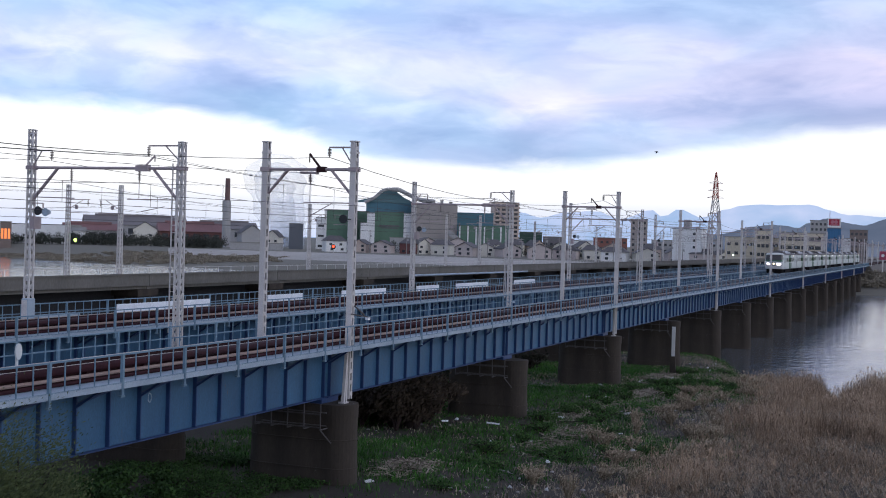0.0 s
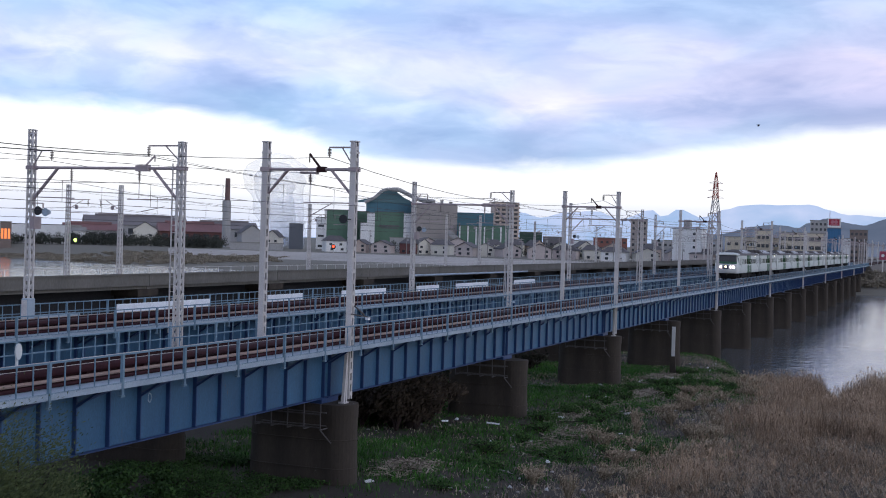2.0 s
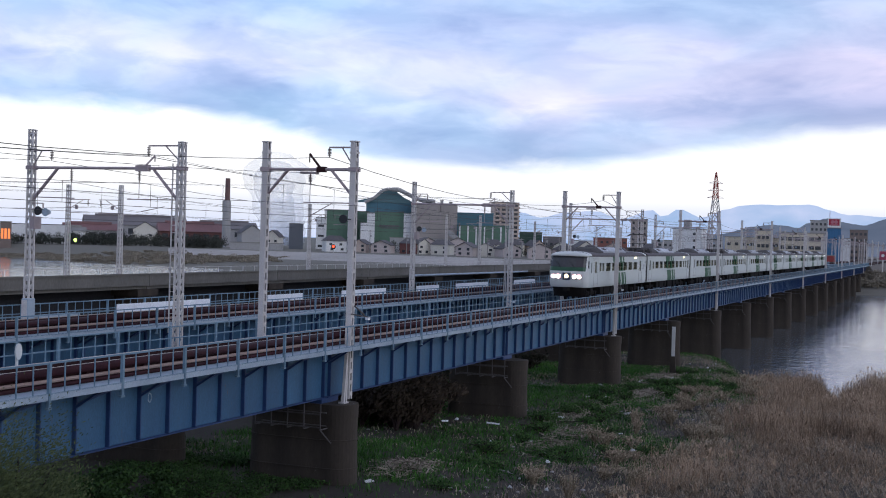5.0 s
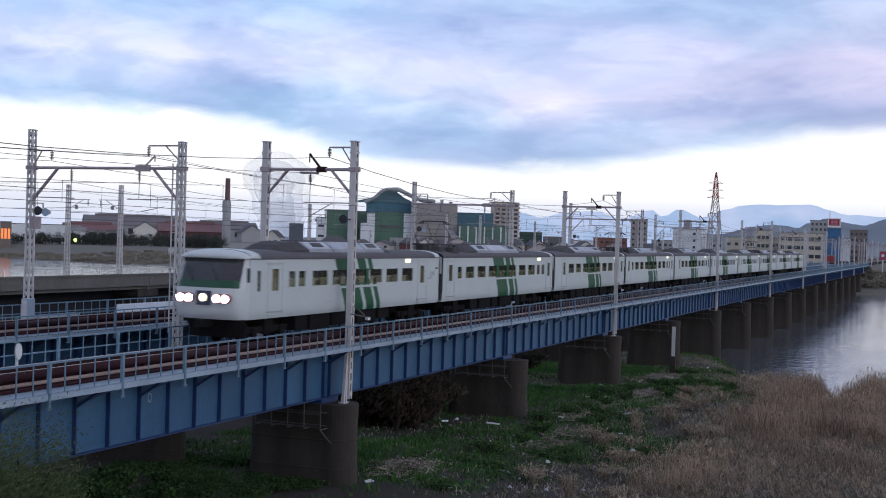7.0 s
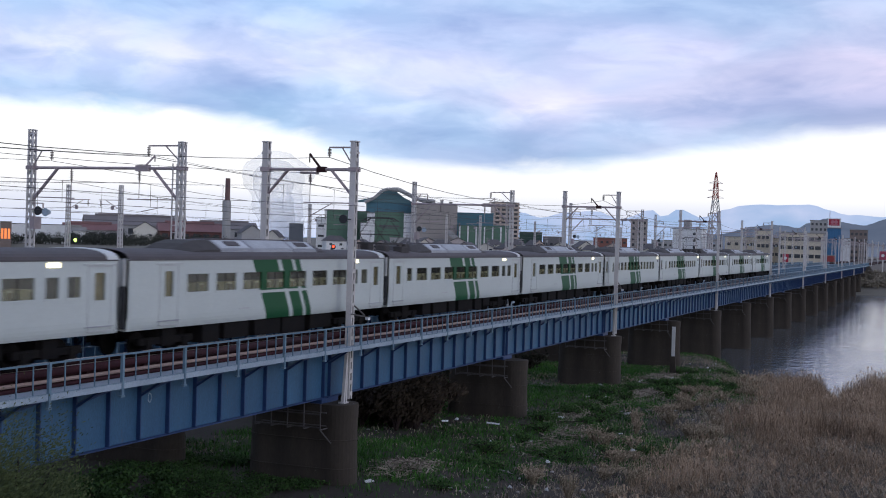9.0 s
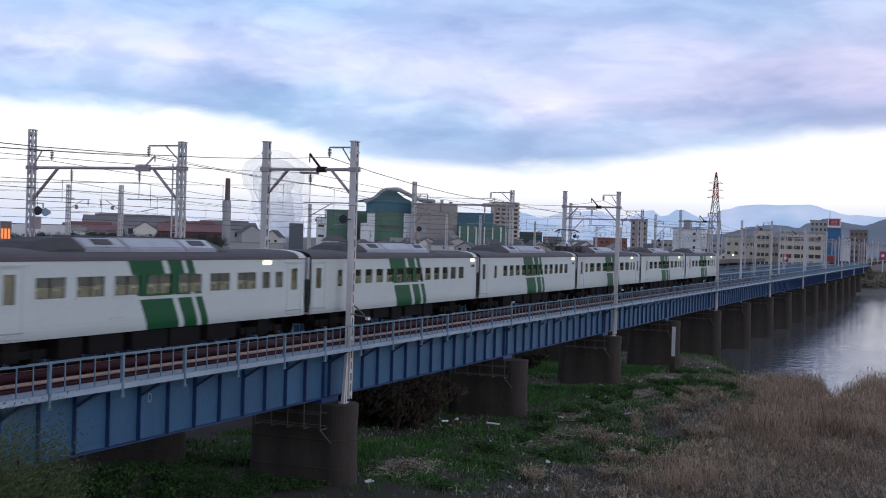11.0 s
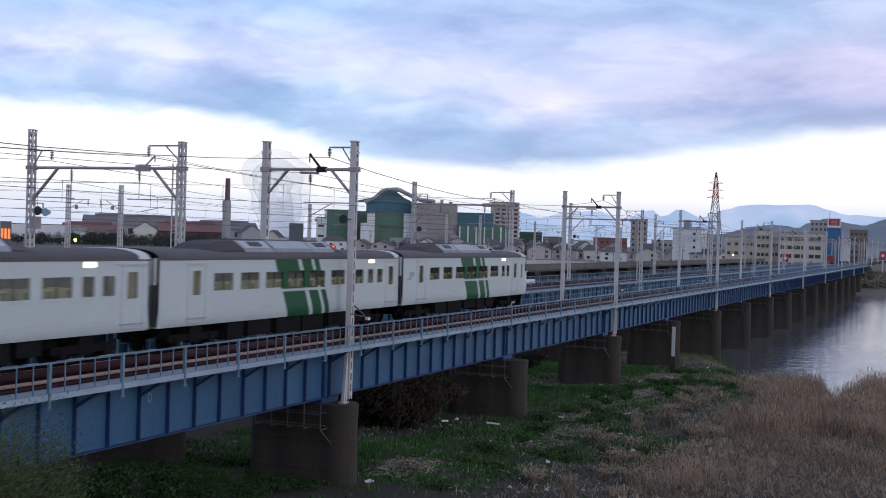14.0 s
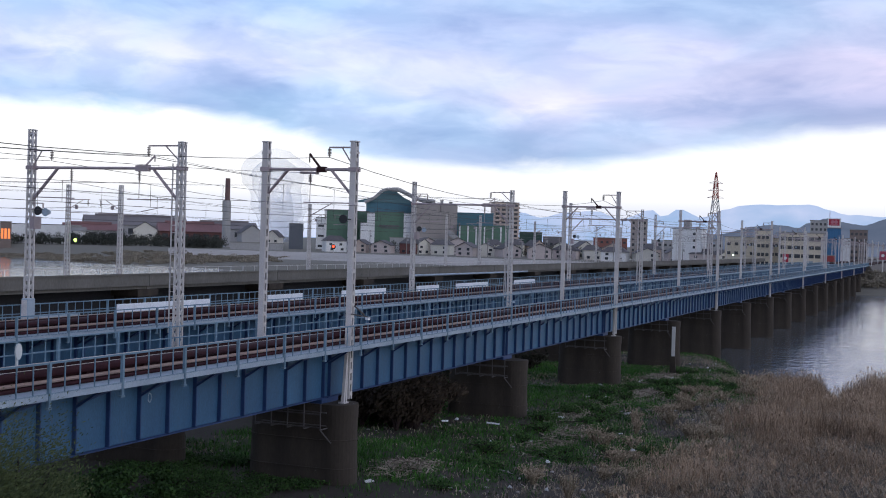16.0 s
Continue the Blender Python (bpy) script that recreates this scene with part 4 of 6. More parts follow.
def top_arm(parent, y, way, z, reach, drop):
    """A bracket at the pole's head with its hanging insulator."""
    f = Form().bar((0, y, z), (0, y + way * reach, z), 0.07).bar((0, y + way * reach * 0.5, z), (0, y + way * 0.1, z - 0.75), 0.05)
    part("top_bracket", f, M_ARM, parent)
    insulator((0, y + way * reach, z), (0, y + way * reach, z - drop), parent)


def make_portal(kind, y0, y1, z_top, label):
    p = thing("catenary_portal", label, "catenary portal", "catenary portals on the bridge")
    zb = 7.17
    for y, foot in ((y0, -2.72 if kind == "a" and y0 < 25 else -2.86), (y1, -2.86)):
        if kind == "a":
            channel_pole("pole", foot, z_top, p, pose(0, y, 0))
        else:
            lattice_pole("pole", foot, z_top if y == y0 else z_top + 0.62, 0.31, p, pose(0, y, 0))
    beam = Form().tube((0, y0 - 0.25, zb), (0, y1 + 0.25, zb), 0.07, n=8)
    for y in (y0, y1):
        beam.box(-0.21, 0.21, y - 0.20, y + 0.20, zb - 0.09, zb + 0.09)
    part("beam", beam, M_ARM, p, "round cross beam")
    k = 1.08 if kind == "a" else 1.55
    for y, way in ((y0, 1), (y1, -1)):
        part("knee_brace", Form().bar((0.05, y + way * 0.12, zb - k), (0.05, y + way * k, zb - 0.05), 0.07).bar((-0.05, y + way * 0.12, zb - k), (-0.05, y + way * k, zb - 0.05), 0.07), M_ARM, p)
    if kind == "a":
        yc = TRACK_Y - 0.05
        top_arm(p, y0, 1, 8.13, 1.22, 0.42)
        part("peak_strut", Form().bar((0, yc - 0.5, zb + 0.05), (0, yc + 0.06, 7.85), 0.08).bar((0, yc + 0.06, 7.85), (0, yc + 0.06, zb + 0.3), 0.04).box(-0.12, 0.12, yc - 0.75, yc - 0.35, zb - 0.12, zb + 0.12), M_RUST, p, "red-brown strut over the beam")
        part("hanger_clamp", Form().box(-0.15, 0.15, yc - 0.35, yc + 0.45, zb - 0.20, zb - 0.10), M_ARM, p)
        insulator((0, yc, zb - 0.2), (0, yc, 6.55), p)
        part("pull_off_arm", Form().bar((0, y0 + 0.1, 5.72), (0, yc + 0.3, 5.72), 0.05).bar((0, y0 + 1.0, 5.72), (0, yc, 5.12), 0.035), M_ARM, p)
        part("drop_rod", Form().bar((0, yc, 6.55), (0, yc, 5.75), 0.025), M_ARM, p)
        part("side_bracket", Form().bar((0.1, y0 - 0.15, 1.30), (1.10, y0 - 0.15, 0.84), 0.05).bar((-0.2, y0 - 0.15, 0.95), (1.50, y0 - 0.15, 0.74), 0.05), M_GRATING, p, "dark steel bracket on the pole")
        part("bracket_lamp", Form().box(1.34, 1.58, y0 - 0.22, y0 - 0.08, 0.62, 0.73), M_BOARD, p, "small white lamp on the bracket")
    else:
        yc = 38.65
        top_arm(p, y0, 1, 8.22, 1.85, 0.5)
        top_arm(p, y1, -1, 8.0, 1.2, 0.5)
        part("peak_strut", Form().bar((0, 35.1 - 0.6, zb + 0.05), (0, 33.9, 7.75), 0.06).bar((0, 33.9, 7.75), (0, 33.9, zb + 0.3), 0.04).box(-0.12, 0.12, 34.2, 34.9, zb - 0.14, zb + 0.14), M_ARM, p)
        for y in (yc, 34.74):
            insulator((0, y, zb - 0.05), (0, y, 6.5), p)
            part("drop_rod", Form().bar((0, y, 6.5), (0, y, 5.75), 0.025), M_ARM, p)
        part("pull_off_arm", Form().bar((0, y0 + 0.2, 5.72), (0, y0 + 3.0, 5.72), 0.05), M_ARM, p)
        part("steady_arm", Form().bar((0, y0 + 0.9, 5.4), (0, y0 + 2.2, 5.15), 0.035), M_ARM, p)
        part("pull_off_arm", Form().bar((0, y1 - 0.2, 5.75), (0, yc - 0.2, 5.72), 0.05), M_ARM, p)
        lad = Form().bar((-0.05, y0 + 0.46, -0.4), (-0.05, y0 + 0.46, 7.4), 0.05).bar((0.28, y0 + 0.46, -0.4), (0.28, y0 + 0.46, 7.4), 0.05)
        for i in range(22):
            lad.bar((-0.05, y0 + 0.46, -0.2 + i * 0.34), (0.28, y0 + 0.46, -0.2 + i * 0.34), 0.03)
        part("ladder", lad, M_POLE, p)
        part("lamp_arm", Form().bar((0, y1, 5.45), (0, y1 - 0.75, 5.45), 0.05).bar((0, y1 - 0.75, 5.45), (0, y1 - 0.75, 5.2), 0.05), M_ARM, p)
        part("horn_dark", Form().tube((-0.22, y1 - 0.62, 5.08), (0.1, y1 - 0.62, 5.08), 0.22, 0.10, n=14), M_DARK, p, "black round horn loudspeaker")
        part("horn_pale", Form().tube((-0.20, y1 - 1.05, 5.02), (0.1, y1 - 1.05, 5.02), 0.20, 0.10, n=14), M_WALK, p, "pale round horn loudspeaker")
        part("relay_box", Form().box(-0.25, 0.25, y1 - 0.45, y1 - 0.2, 4.2, 4.8), M_ARM, p)
    return p


YP = ((23.59, 27.95), (32.40, 41.05))
portal_a = make_portal("a", *YP[0], 8.36, "pale steel single-track catenary portal on batten-plate poles")
portal_b = make_portal("b", *YP[1], 8.36, "pale lattice-pole catenary portal with a ladder")
for base in (portal_a, portal_b):
    for k in range(-1, 15):
        if k == -1:
            base.matrix_basis = pose(POLE_X + k * BAY, 0, 0)
        else:
            copy_thing(base, pose(POLE_X + k * BAY, 0, 0))
ring = [(math.cos(2 * math.pi * k / 16) * 0.09, math.sin(2 * math.pi * k / 16) * 0.15) for k in range(16)]
tag = Form()
for (a, b), (c, d) in zip(ring, ring[1:] + ring[:1]):
    tag.bar((34.0 + a, 24.384, -1.30 + b), (34.0 + c, 24.384, -1.30 + d), 0.012, 0.04)
solid("girder_tag", tag, M_WALK, "pale oval ring painted on the blue girder", "mark")
# disc on the first bay's pole, and pole-foot casings leaning at the girder
solid("round_sign", Form().tube((POLE_X - 0.62, 23.75, 5.02), (POLE_X - 0.56, 23.75, 5.02), 0.19, n=18).bar((POLE_X - 0.57, 23.75, 5.02), (POLE_X - 0.15, 23.62, 5.02), 0.05), M_DARK, "dark round sign plate on the pole", "sign")
for k in range(0, 6):
    x = POLE_X + k * BAY
    solid("pole_stay", Form().bar((x - 0.62, 23.50, -2.86), (x - 0.22, 23.58, -0.7), 0.13).bar((x - 0.40, 23.50, -2.86), (x - 0.24, 23.56, -1.3), 0.11).box(x - 0.75, x - 0.28, 23.38, 23.66, -2.88, -2.80), M_POLE, "pale steel stay beside the pole foot", "pole stay", "pole stays")


def sag(z, drop, u):
    return z - drop * 4 * u * (1 - u)


def make_wire(y, z, drop, x0, count, label, w=0.016, contact=False, y_end=None):
    """A wire hung from portal to portal; with contact, the trolley wire below on droppers."""
    line = thing("overhead_wire", label, "overhead wire", "overhead wires")
    f, d = Form(), Form()
    for b in range(count):
        n = 10
        for i in range(n):
            pts = []
            for u in (i / n, (i + 1) / n):
                pts.append((x0 + (b + u) * BAY, y, sag(z, drop, u)))
            f.bar(pts[0], pts[1], w)
            if contact and b < 5:
                d.bar((pts[0][0] + 2.3, y, sag(z, drop, (i + 0.5) / n)), (pts[0][0] + 2.3, y, 5.10), 0.011)
    part("strand", f, M_WIRE, line, fix=False)
    if contact:
        part("contact_wire", Form().bar((x0, y, 5.10), (x0 + count * BAY, y, 5.10), 0.018), M_WIRE, line)
        part("droppers", d, M_WIRE, line, fix=False)["kind"] = "stuff"


X0 = POLE_X - BAY
make_wire(TRACK_Y - 0.05, 6.55, 0.85, X0, 15, "dark messenger wire with contact wire over the track", contact=True)
make_wire(38.65, 6.50, 0.85, X0, 15, "dark messenger wire with contact wire over the second track", contact=True)
make_wire(24.81, 7.70, 1.08, X0, 15, "dark feeder cable slung between pole brackets", 0.024)
make_wire(25.76, 7.02, 0.60, X0, 15, "thin dark earth wire over the beams")
make_wire(34.25, 7.72, 0.55, X0, 15, "dark feeder cable slung between pole brackets", 0.026)
make_wire(33.9, 7.75, 0.6, X0, 15, "thin dark wire over the beams")
make_wire(34.74, 6.50, 0.7, X0, 15, "thin dark wire below the beams", 0.018)
make_wire(39.85, 7.50, 0.5, X0, 15, "thin dark feeder wire on brackets", 0.022)
make_wire(23.45, 5.62, 0.25, X0, 15, "thin signal cable along the poles", 0.016)


def make_viaduct():
    """A low concrete viaduct for the freight tracks, beyond the girder bridges."""
    v = thing("concrete_viaduct", "weathered grey concrete railway viaduct with parapet", "viaduct")
    n = 24
    for k in range(-2, n - 4):
        x = JOINT + k * SPAN
        part("deck_beam", Form().box(x + 0.04, x + SPAN - 0.04, 67.2, 75.2, -1.05, -0.15).box(x + 0.04, x + SPAN - 0.04, 66.9, 67.2, -0.75, 0.36).box(x + 0.04, x + SPAN - 0.04, 66.8, 67.25, 0.22, 0.36), M_VIADUCT, v)
        pr = part("pier", Form().box(x - 1.0, x + 1.0, 67.4, 75.0, -11, -1.06).box(x - 1.5, x + 1.5, 67.0, 75.4, -1.7, -1.06), M_PIER, v)
        hr = Form().box(x, x + SPAN, 66.99, 67.03, 0.86, 0.90)
        for i in range(10):
            hr.box(x + i * 2.313, x + i * 2.313 + 0.05, 66.99, 67.04, 0.36, 0.88)
        part("handrail", hr, M_POLE, v)
        # Added dark sheets under the deck hide the river and stand in for darkness.
        gr = Form().box(x + 0.04, x + SPAN - 0.04, 70.0, 70.35, -3.7, -1.06).box(x + 0.04, x + SPAN - 0.04, 73.0, 73.35, -3.7, -1.06)
        part("under_girder", gr, M_DARK, v)
    for yc in (69.4, 73.0 - 0.4):
        for y in (yc - 0.53, yc + 0.53):
            part("rail", Form().box(-20, 460, y - 0.035, y + 0.035, -0.15, 0.0), M_RUST, v)
    part("pipe", Form().tube((150, 66.2, -0.75), (200, 66.2, -0.85), 0.14, n=8), M_WALK, v, "pale pipe along the beam")
    for i in range(9):
        part("pipe_hanger", Form().bar((152 + i * 5.8, 66.2, -0.76), (152 + i * 5.8, 67.25, -0.6), 0.06), M_ARM, v)


make_viaduct()


def make_freight_pole():
    p = thing("catenary_pole", "slim grey lattice catenary pole on the viaduct", "catenary pole", "poles on the viaduct")
    lattice_pole("mast", -0.8, 8.2, 0.34, p, pose(0, 0, 0))
    part("bracket", Form().bar((0, 0, 6.9), (0, -2.4, 6.9), 0.06).bar((0, 0, 5.7), (0, -2.4, 5.7), 0.05).bar((0, 0, 6.0), (0, -1.6, 6.85), 0.05), M_ARM, p)
    insulator((0, -2.2, 6.9), (0, -2.2, 6.3), p)
    part("wire_hook", Form().tube((0, -0.9, 6.2), (0.03, -0.9, 6.2), 0.2, n=12), M_ARM, p)
    return p


fp = make_freight_pole()
done = False
for y, x0 in ((67.9, 90.3 - 46.3), (73.6, 90.2 - 46.3)):
    for k in range(0, 10):
        m = pose(x0 + k * 45.6, y, 0, 0, 0, 180 if y < 70 else 0)
        if done:
            copy_thing(fp, m)
        else:
            fp.matrix_basis, done = m, True
for y, z, d in ((70.1, 6.3, 0.7), (71.4, 6.3, 0.7), (68.4, 7.6, 0.5), (73.2, 7.6, 0.5), (69.0, 5.1, 0.02), (72.0, 5.1, 0.02)):
    make_wire(y, z, d, 90.3 - 46.27, 8, "thin dark overhead wire above the viaduct", 0.020)


def make_signal(x, y, z, mat, label, foot=None, size=1.0):
    s = thing("railway_signal", label, "signal", at=pose(x, y, z))
    part("backplate", Form().tube((0.0, 0, 0), (0.05, 0, 0), 0.42 * size, n=18).bar((0.03, 0, 0), (-0.35, 0.35, -0.3), 0.08), M_DARK, s)
    part("lens", Form().tube((-0.06, 0, 0), (0.0, 0, 0), 0.20 * size, n=14), mat, s, "lit round lens")
    if foot is not None:
        part("mast", Form().tube((0.15, 0, foot - z), (0.15, 0, 0.6), 0.10, n=8), M_POLE, s)


make_signal(90.0, 73.12, 3.2, glow("signal_green", (0.62, 1.0, 0.18), 3.0), "lit yellow-green railway signal on a mast", None, 0.8)

# white boards fixed to the far railing of the second bridge
for a, b in ((54.6, 63.7), (70.6, 75.4), (81.4, 89.2), (95.4, 100.4), (104.5, 113.0), (121.0, 128.0)):
    n = max(2, int((b - a) / 1.5))
    for k in range(n):
        solid("white_board", bevelled(a + (b - a) * k / n, a + (b - a) * (k + 1) / n - 0.04, YB1 - 0.12, YB1 - 0.06, -0.41, 0.22, 0.01), M_BOARD, "glossy white board along the railing", "board", "white boards")


def make_box(x, y, w, h, z, label):
    c = thing("trackside_cabinet", label, "cabinet", at=pose(x, y, z))
    part("case", bevelled(-w / 2, w / 2, -0.2, 0.2, 0, h, 0.03), M_WALK, c)
    part("door_leaf", Form().box(-w / 2 - 0.015, -w / 2, -0.16, 0.16, 0.06, h - 0.08), M_POLE, c)


make_box(47.0, 40.9, 0.55, 1.25, Z_WALK, "pale upright trackside cabinet by the pole")
make_box(48.9, 40.7, 3.0, 0.42, Z_WALK, "low white trackside box")
disc = [(math.cos(2 * math.pi * k / 20) * 0.15, math.sin(2 * math.pi * k / 20) * 0.27 + 0.15) for k in range(20)]
solid("white_disc", Form().loft([[(32.0 + a, y, b) for a, b in disc] for y in (28.17, 28.23)]).box(31.96, 32.04, 28.23, 28.29, -0.42, 0.15), M_WHITE, "white oval marker plate on the railing", "marker")
for x in (66.8, 99.5, 128.0):
    solid("railing_light", Form().bar((x, 23.05, 0.45), (x, 23.0, 0.72), 0.05).bar((x, 23.0, 0.72), (x + 0.35, 22.98, 0.76), 0.09), M_WALK, "small pale lamp head on the railing", "lamp", "lamps on the railing")

# ---------- plants and litter on the river bank ----------


def in_reeds(x, y):
    """How thick the dry reeds stand."""
    edge = 12.2 + 1.8 * noise.noise((x * 0.06, 3.0, 1.0)) + 2.6 * smooth_step(88, 106, x)
    return smooth_step(edge + 1.2, edge - 1.8, y) * (1 - smooth_step(shore(y) - 9, shore(y) - 5, x))


def blade(f, x, y, z, h, w, lean, turn, droop=0.3):
    c, s = math.cos(turn), math.sin(turn)
    px, py = -s * w / 2, c * w / 2
    mx, my = x + c * lean * h * 0.45, y + s * lean * h * 0.45
    tx, ty = x + c * lean * h, y + s * lean * h
    i = len(f.v)
    f.v += [(x - px, y - py, z), (x + px, y + py, z), (mx + px * 0.8, my + py * 0.8, z + h * 0.6), (mx - px * 0.8, my - py * 0.8, z + h * 0.6), (tx, ty, z + h * (1 - droop * lean))]
    f.f += [(i, i + 1, i + 2, i + 3), (i + 3, i + 2, i + 4)]


def make_reeds():
    """Tussocks of dry stalks that fan out from their foot, tall and short in patches."""
    f, r = Form(), random.Random(11)
    for _ in range(29000):
        x = 40 + 92 * r.random() ** 0.85
        y = -10 + 28 * r.random()
        if y < 0.02 * x - 4 or r.random() > in_reeds(x, y):
            continue
        patch = noise.noise((x * 0.13, y * 0.13, 7.0)) + 0.6 * noise.noise((x * 0.45, y * 0.45, 4.0))
        if patch < -0.45 and r.random() < 0.8:
            continue
        z = ground_z(x, y) - 0.05
        laid = smooth_step(70, 55, x) * smooth_step(11.5, 7.0, y)
        tall = max(0.35, 1.15 + 0.95 * patch + 0.45 * smooth_step(96, 112, x)) * r.uniform(0.45, 1.25) * (1 - 0.5 * laid)
        sway = r.uniform(0, 6.28)
        for _ in range(13):
            t = sway + r.gauss(0, 1.3)
            bx, by = x + math.cos(t) * r.uniform(0, 0.12), y + math.sin(t) * r.uniform(0, 0.12)
            blade(f, bx, by, z, tall * r.uniform(0.3, 1.1), r.uniform(0.006, 0.017), abs(r.gauss(0.35, 0.3)) + 0.5 * laid, t, 0.4)
        if r.random() < 0.3:
            for k in range(4):
                t = r.uniform(0, 6.28)
                blade(f, x, y, z + tall * 0.8, 0.24, 0.03, 0.7, t)
    m = leafy("dry_reed", (0.135, 0.088, 0.058), (0.54, 0.395, 0.275), 0.30)
    solid("dry_reeds", f, m, "dense dry brown reeds and silver grass on the bank", "reeds", kind="stuff", fix=False)


def make_grass():
    f, r = Form(), random.Random(12)
    for _ in range(24000):
        x = 34 + 112 * r.random()
        y = 9 + 26 * r.random()
        if x > shore(y) - 2.5 or r.random() < in_reeds(x, y) * 0.9 or (x < 47.5 and y > 16.5 and r.random() < 0.88):
            continue
        patch = noise.noise((x * 0.07, y * 0.11, 2.0)) + 0.5 * noise.noise((x * 0.3, y * 0.3, 5.0))
        if patch < -0.28 and r.random() < 0.85:
            continue
        z = ground_z(x, y) - 0.03
        h = r.uniform(0.12, 0.38) * (1 + 0.6 * patch)
        for _ in range(11):
            blade(f, x + r.gauss(0, 0.3), y + r.gauss(0, 0.3), z, h * r.uniform(0.6, 1.2), r.uniform(0.014, 0.04), r.uniform(0.2, 1.1), r.uniform(0, 6.28))
    m = leafy("bank_grass", (0.013, 0.050, 0.009), (0.075, 0.195, 0.034), 0.12)
    solid("green_grass", f, m, "fresh green grass tufts under the bridge", "grass", kind="stuff", fix=False)


def make_dry_weeds():
    f, r = Form(), random.Random(13)
    for _ in range(14000):
        x = 34 + 112 * r.random()
        y = 8 + 26 * r.random()
        if x > shore(y) - 1.0 or noise.noise((x * 0.07, y * 0.11, 2.0)) > 0.22:
            continue
        if y > 17 and 44 < x < 92 and r.random() < 0.72 or x < 46 and y > 16.5:
            continue
        z = ground_z(x, y) - 0.02
        for _ in range(5):
            blade(f, x + r.gauss(0, 0.3), y + r.gauss(0, 0.3), z, r.uniform(0.1, 0.35), r.uniform(0.02, 0.05), r.uniform(0.4, 1.4), r.uniform(0, 6.28), 0.55)
    m = leafy("dry_weed", (0.10, 0.08, 0.06), (0.46, 0.38, 0.29), 0.3)
    solid("dry_weeds", f, m, "flattened dry straw and weeds on the gravel", "weeds", kind="stuff", fix=False)


def make_straw_mat():
    """Broken, flattened stalks that cover the ground between the reeds."""
    f, r = Form(), random.Random(15)
    for _ in range(15000):
        x = 38 + 86 * r.random() ** 1.3
        y = -10 + 24 * r.random()
        if y < 0.02 * x - 5 or r.random() > in_reeds(x, y):
            continue
        z = ground_z(x, y) - 0.02
        way = 2.2 + 1.2 * noise.noise((x * 0.1, y * 0.1, 6.0))
        for _ in range(7):
            blade(f, x + r.gauss(0, 0.25), y + r.gauss(0, 0.25), z, r.uniform(0.15, 0.5), r.uniform(0.012, 0.03), r.uniform(0.7, 1.9), way + r.gauss(0, 0.8), 0.5)
    m = leafy("flattened_straw", (0.10, 0.075, 0.052), (0.46, 0.375, 0.28), 0.25)
    solid("flattened_straw", f, m, "flattened dry straw between the reeds", "straw", kind="stuff", fix=False)


def make_debris(cx, cy, rx, ry, count, seed):
    """A bank of sticks and stalks left by high water."""
    f, r = Form(), random.Random(seed)
    for _ in range(count):
        x, y = cx + r.gauss(0, rx * 0.5), cy + r.gauss(0, ry * 0.5)
        z = ground_z(x, y) + r.uniform(0.02, 0.22) * math.exp(-((x - cx) / rx) ** 2 - ((y - cy) / ry) ** 2)
        a, l = r.uniform(0, 6.28), r.uniform(0.15, 0.7)
        f.bar((x - math.cos(a) * l / 2, y - math.sin(a) * l / 2, z - 0.02), (x + math.cos(a) * l / 2, y + math.sin(a) * l / 2, z + r.uniform(0, 0.12)), r.uniform(0.015, 0.05))
    m = bpy.data.materials.get("drift_sticks") or leafy("drift_sticks", (0.09, 0.072, 0.055), (0.40, 0.34, 0.28), 0.8)
    solid("flood_debris", f, m, "bank of pale sticks and stalks left by a flood", "debris", kind="stuff", fix=False)


def stone(r, size):
    f = Form()
    rings = []
    for z, k in ((0.0, 0.75), (0.25, 1.0), (0.55, 0.8), (0.75, 0.35)):
        rings.append([(math.cos(a) * size * k * r.uniform(0.75, 1.2), math.sin(a) * size * k * r.uniform(0.75, 1.2), z * size) for a in [2 * math.pi * i / 7 for i in range(7)]])
    return f.loft(rings)


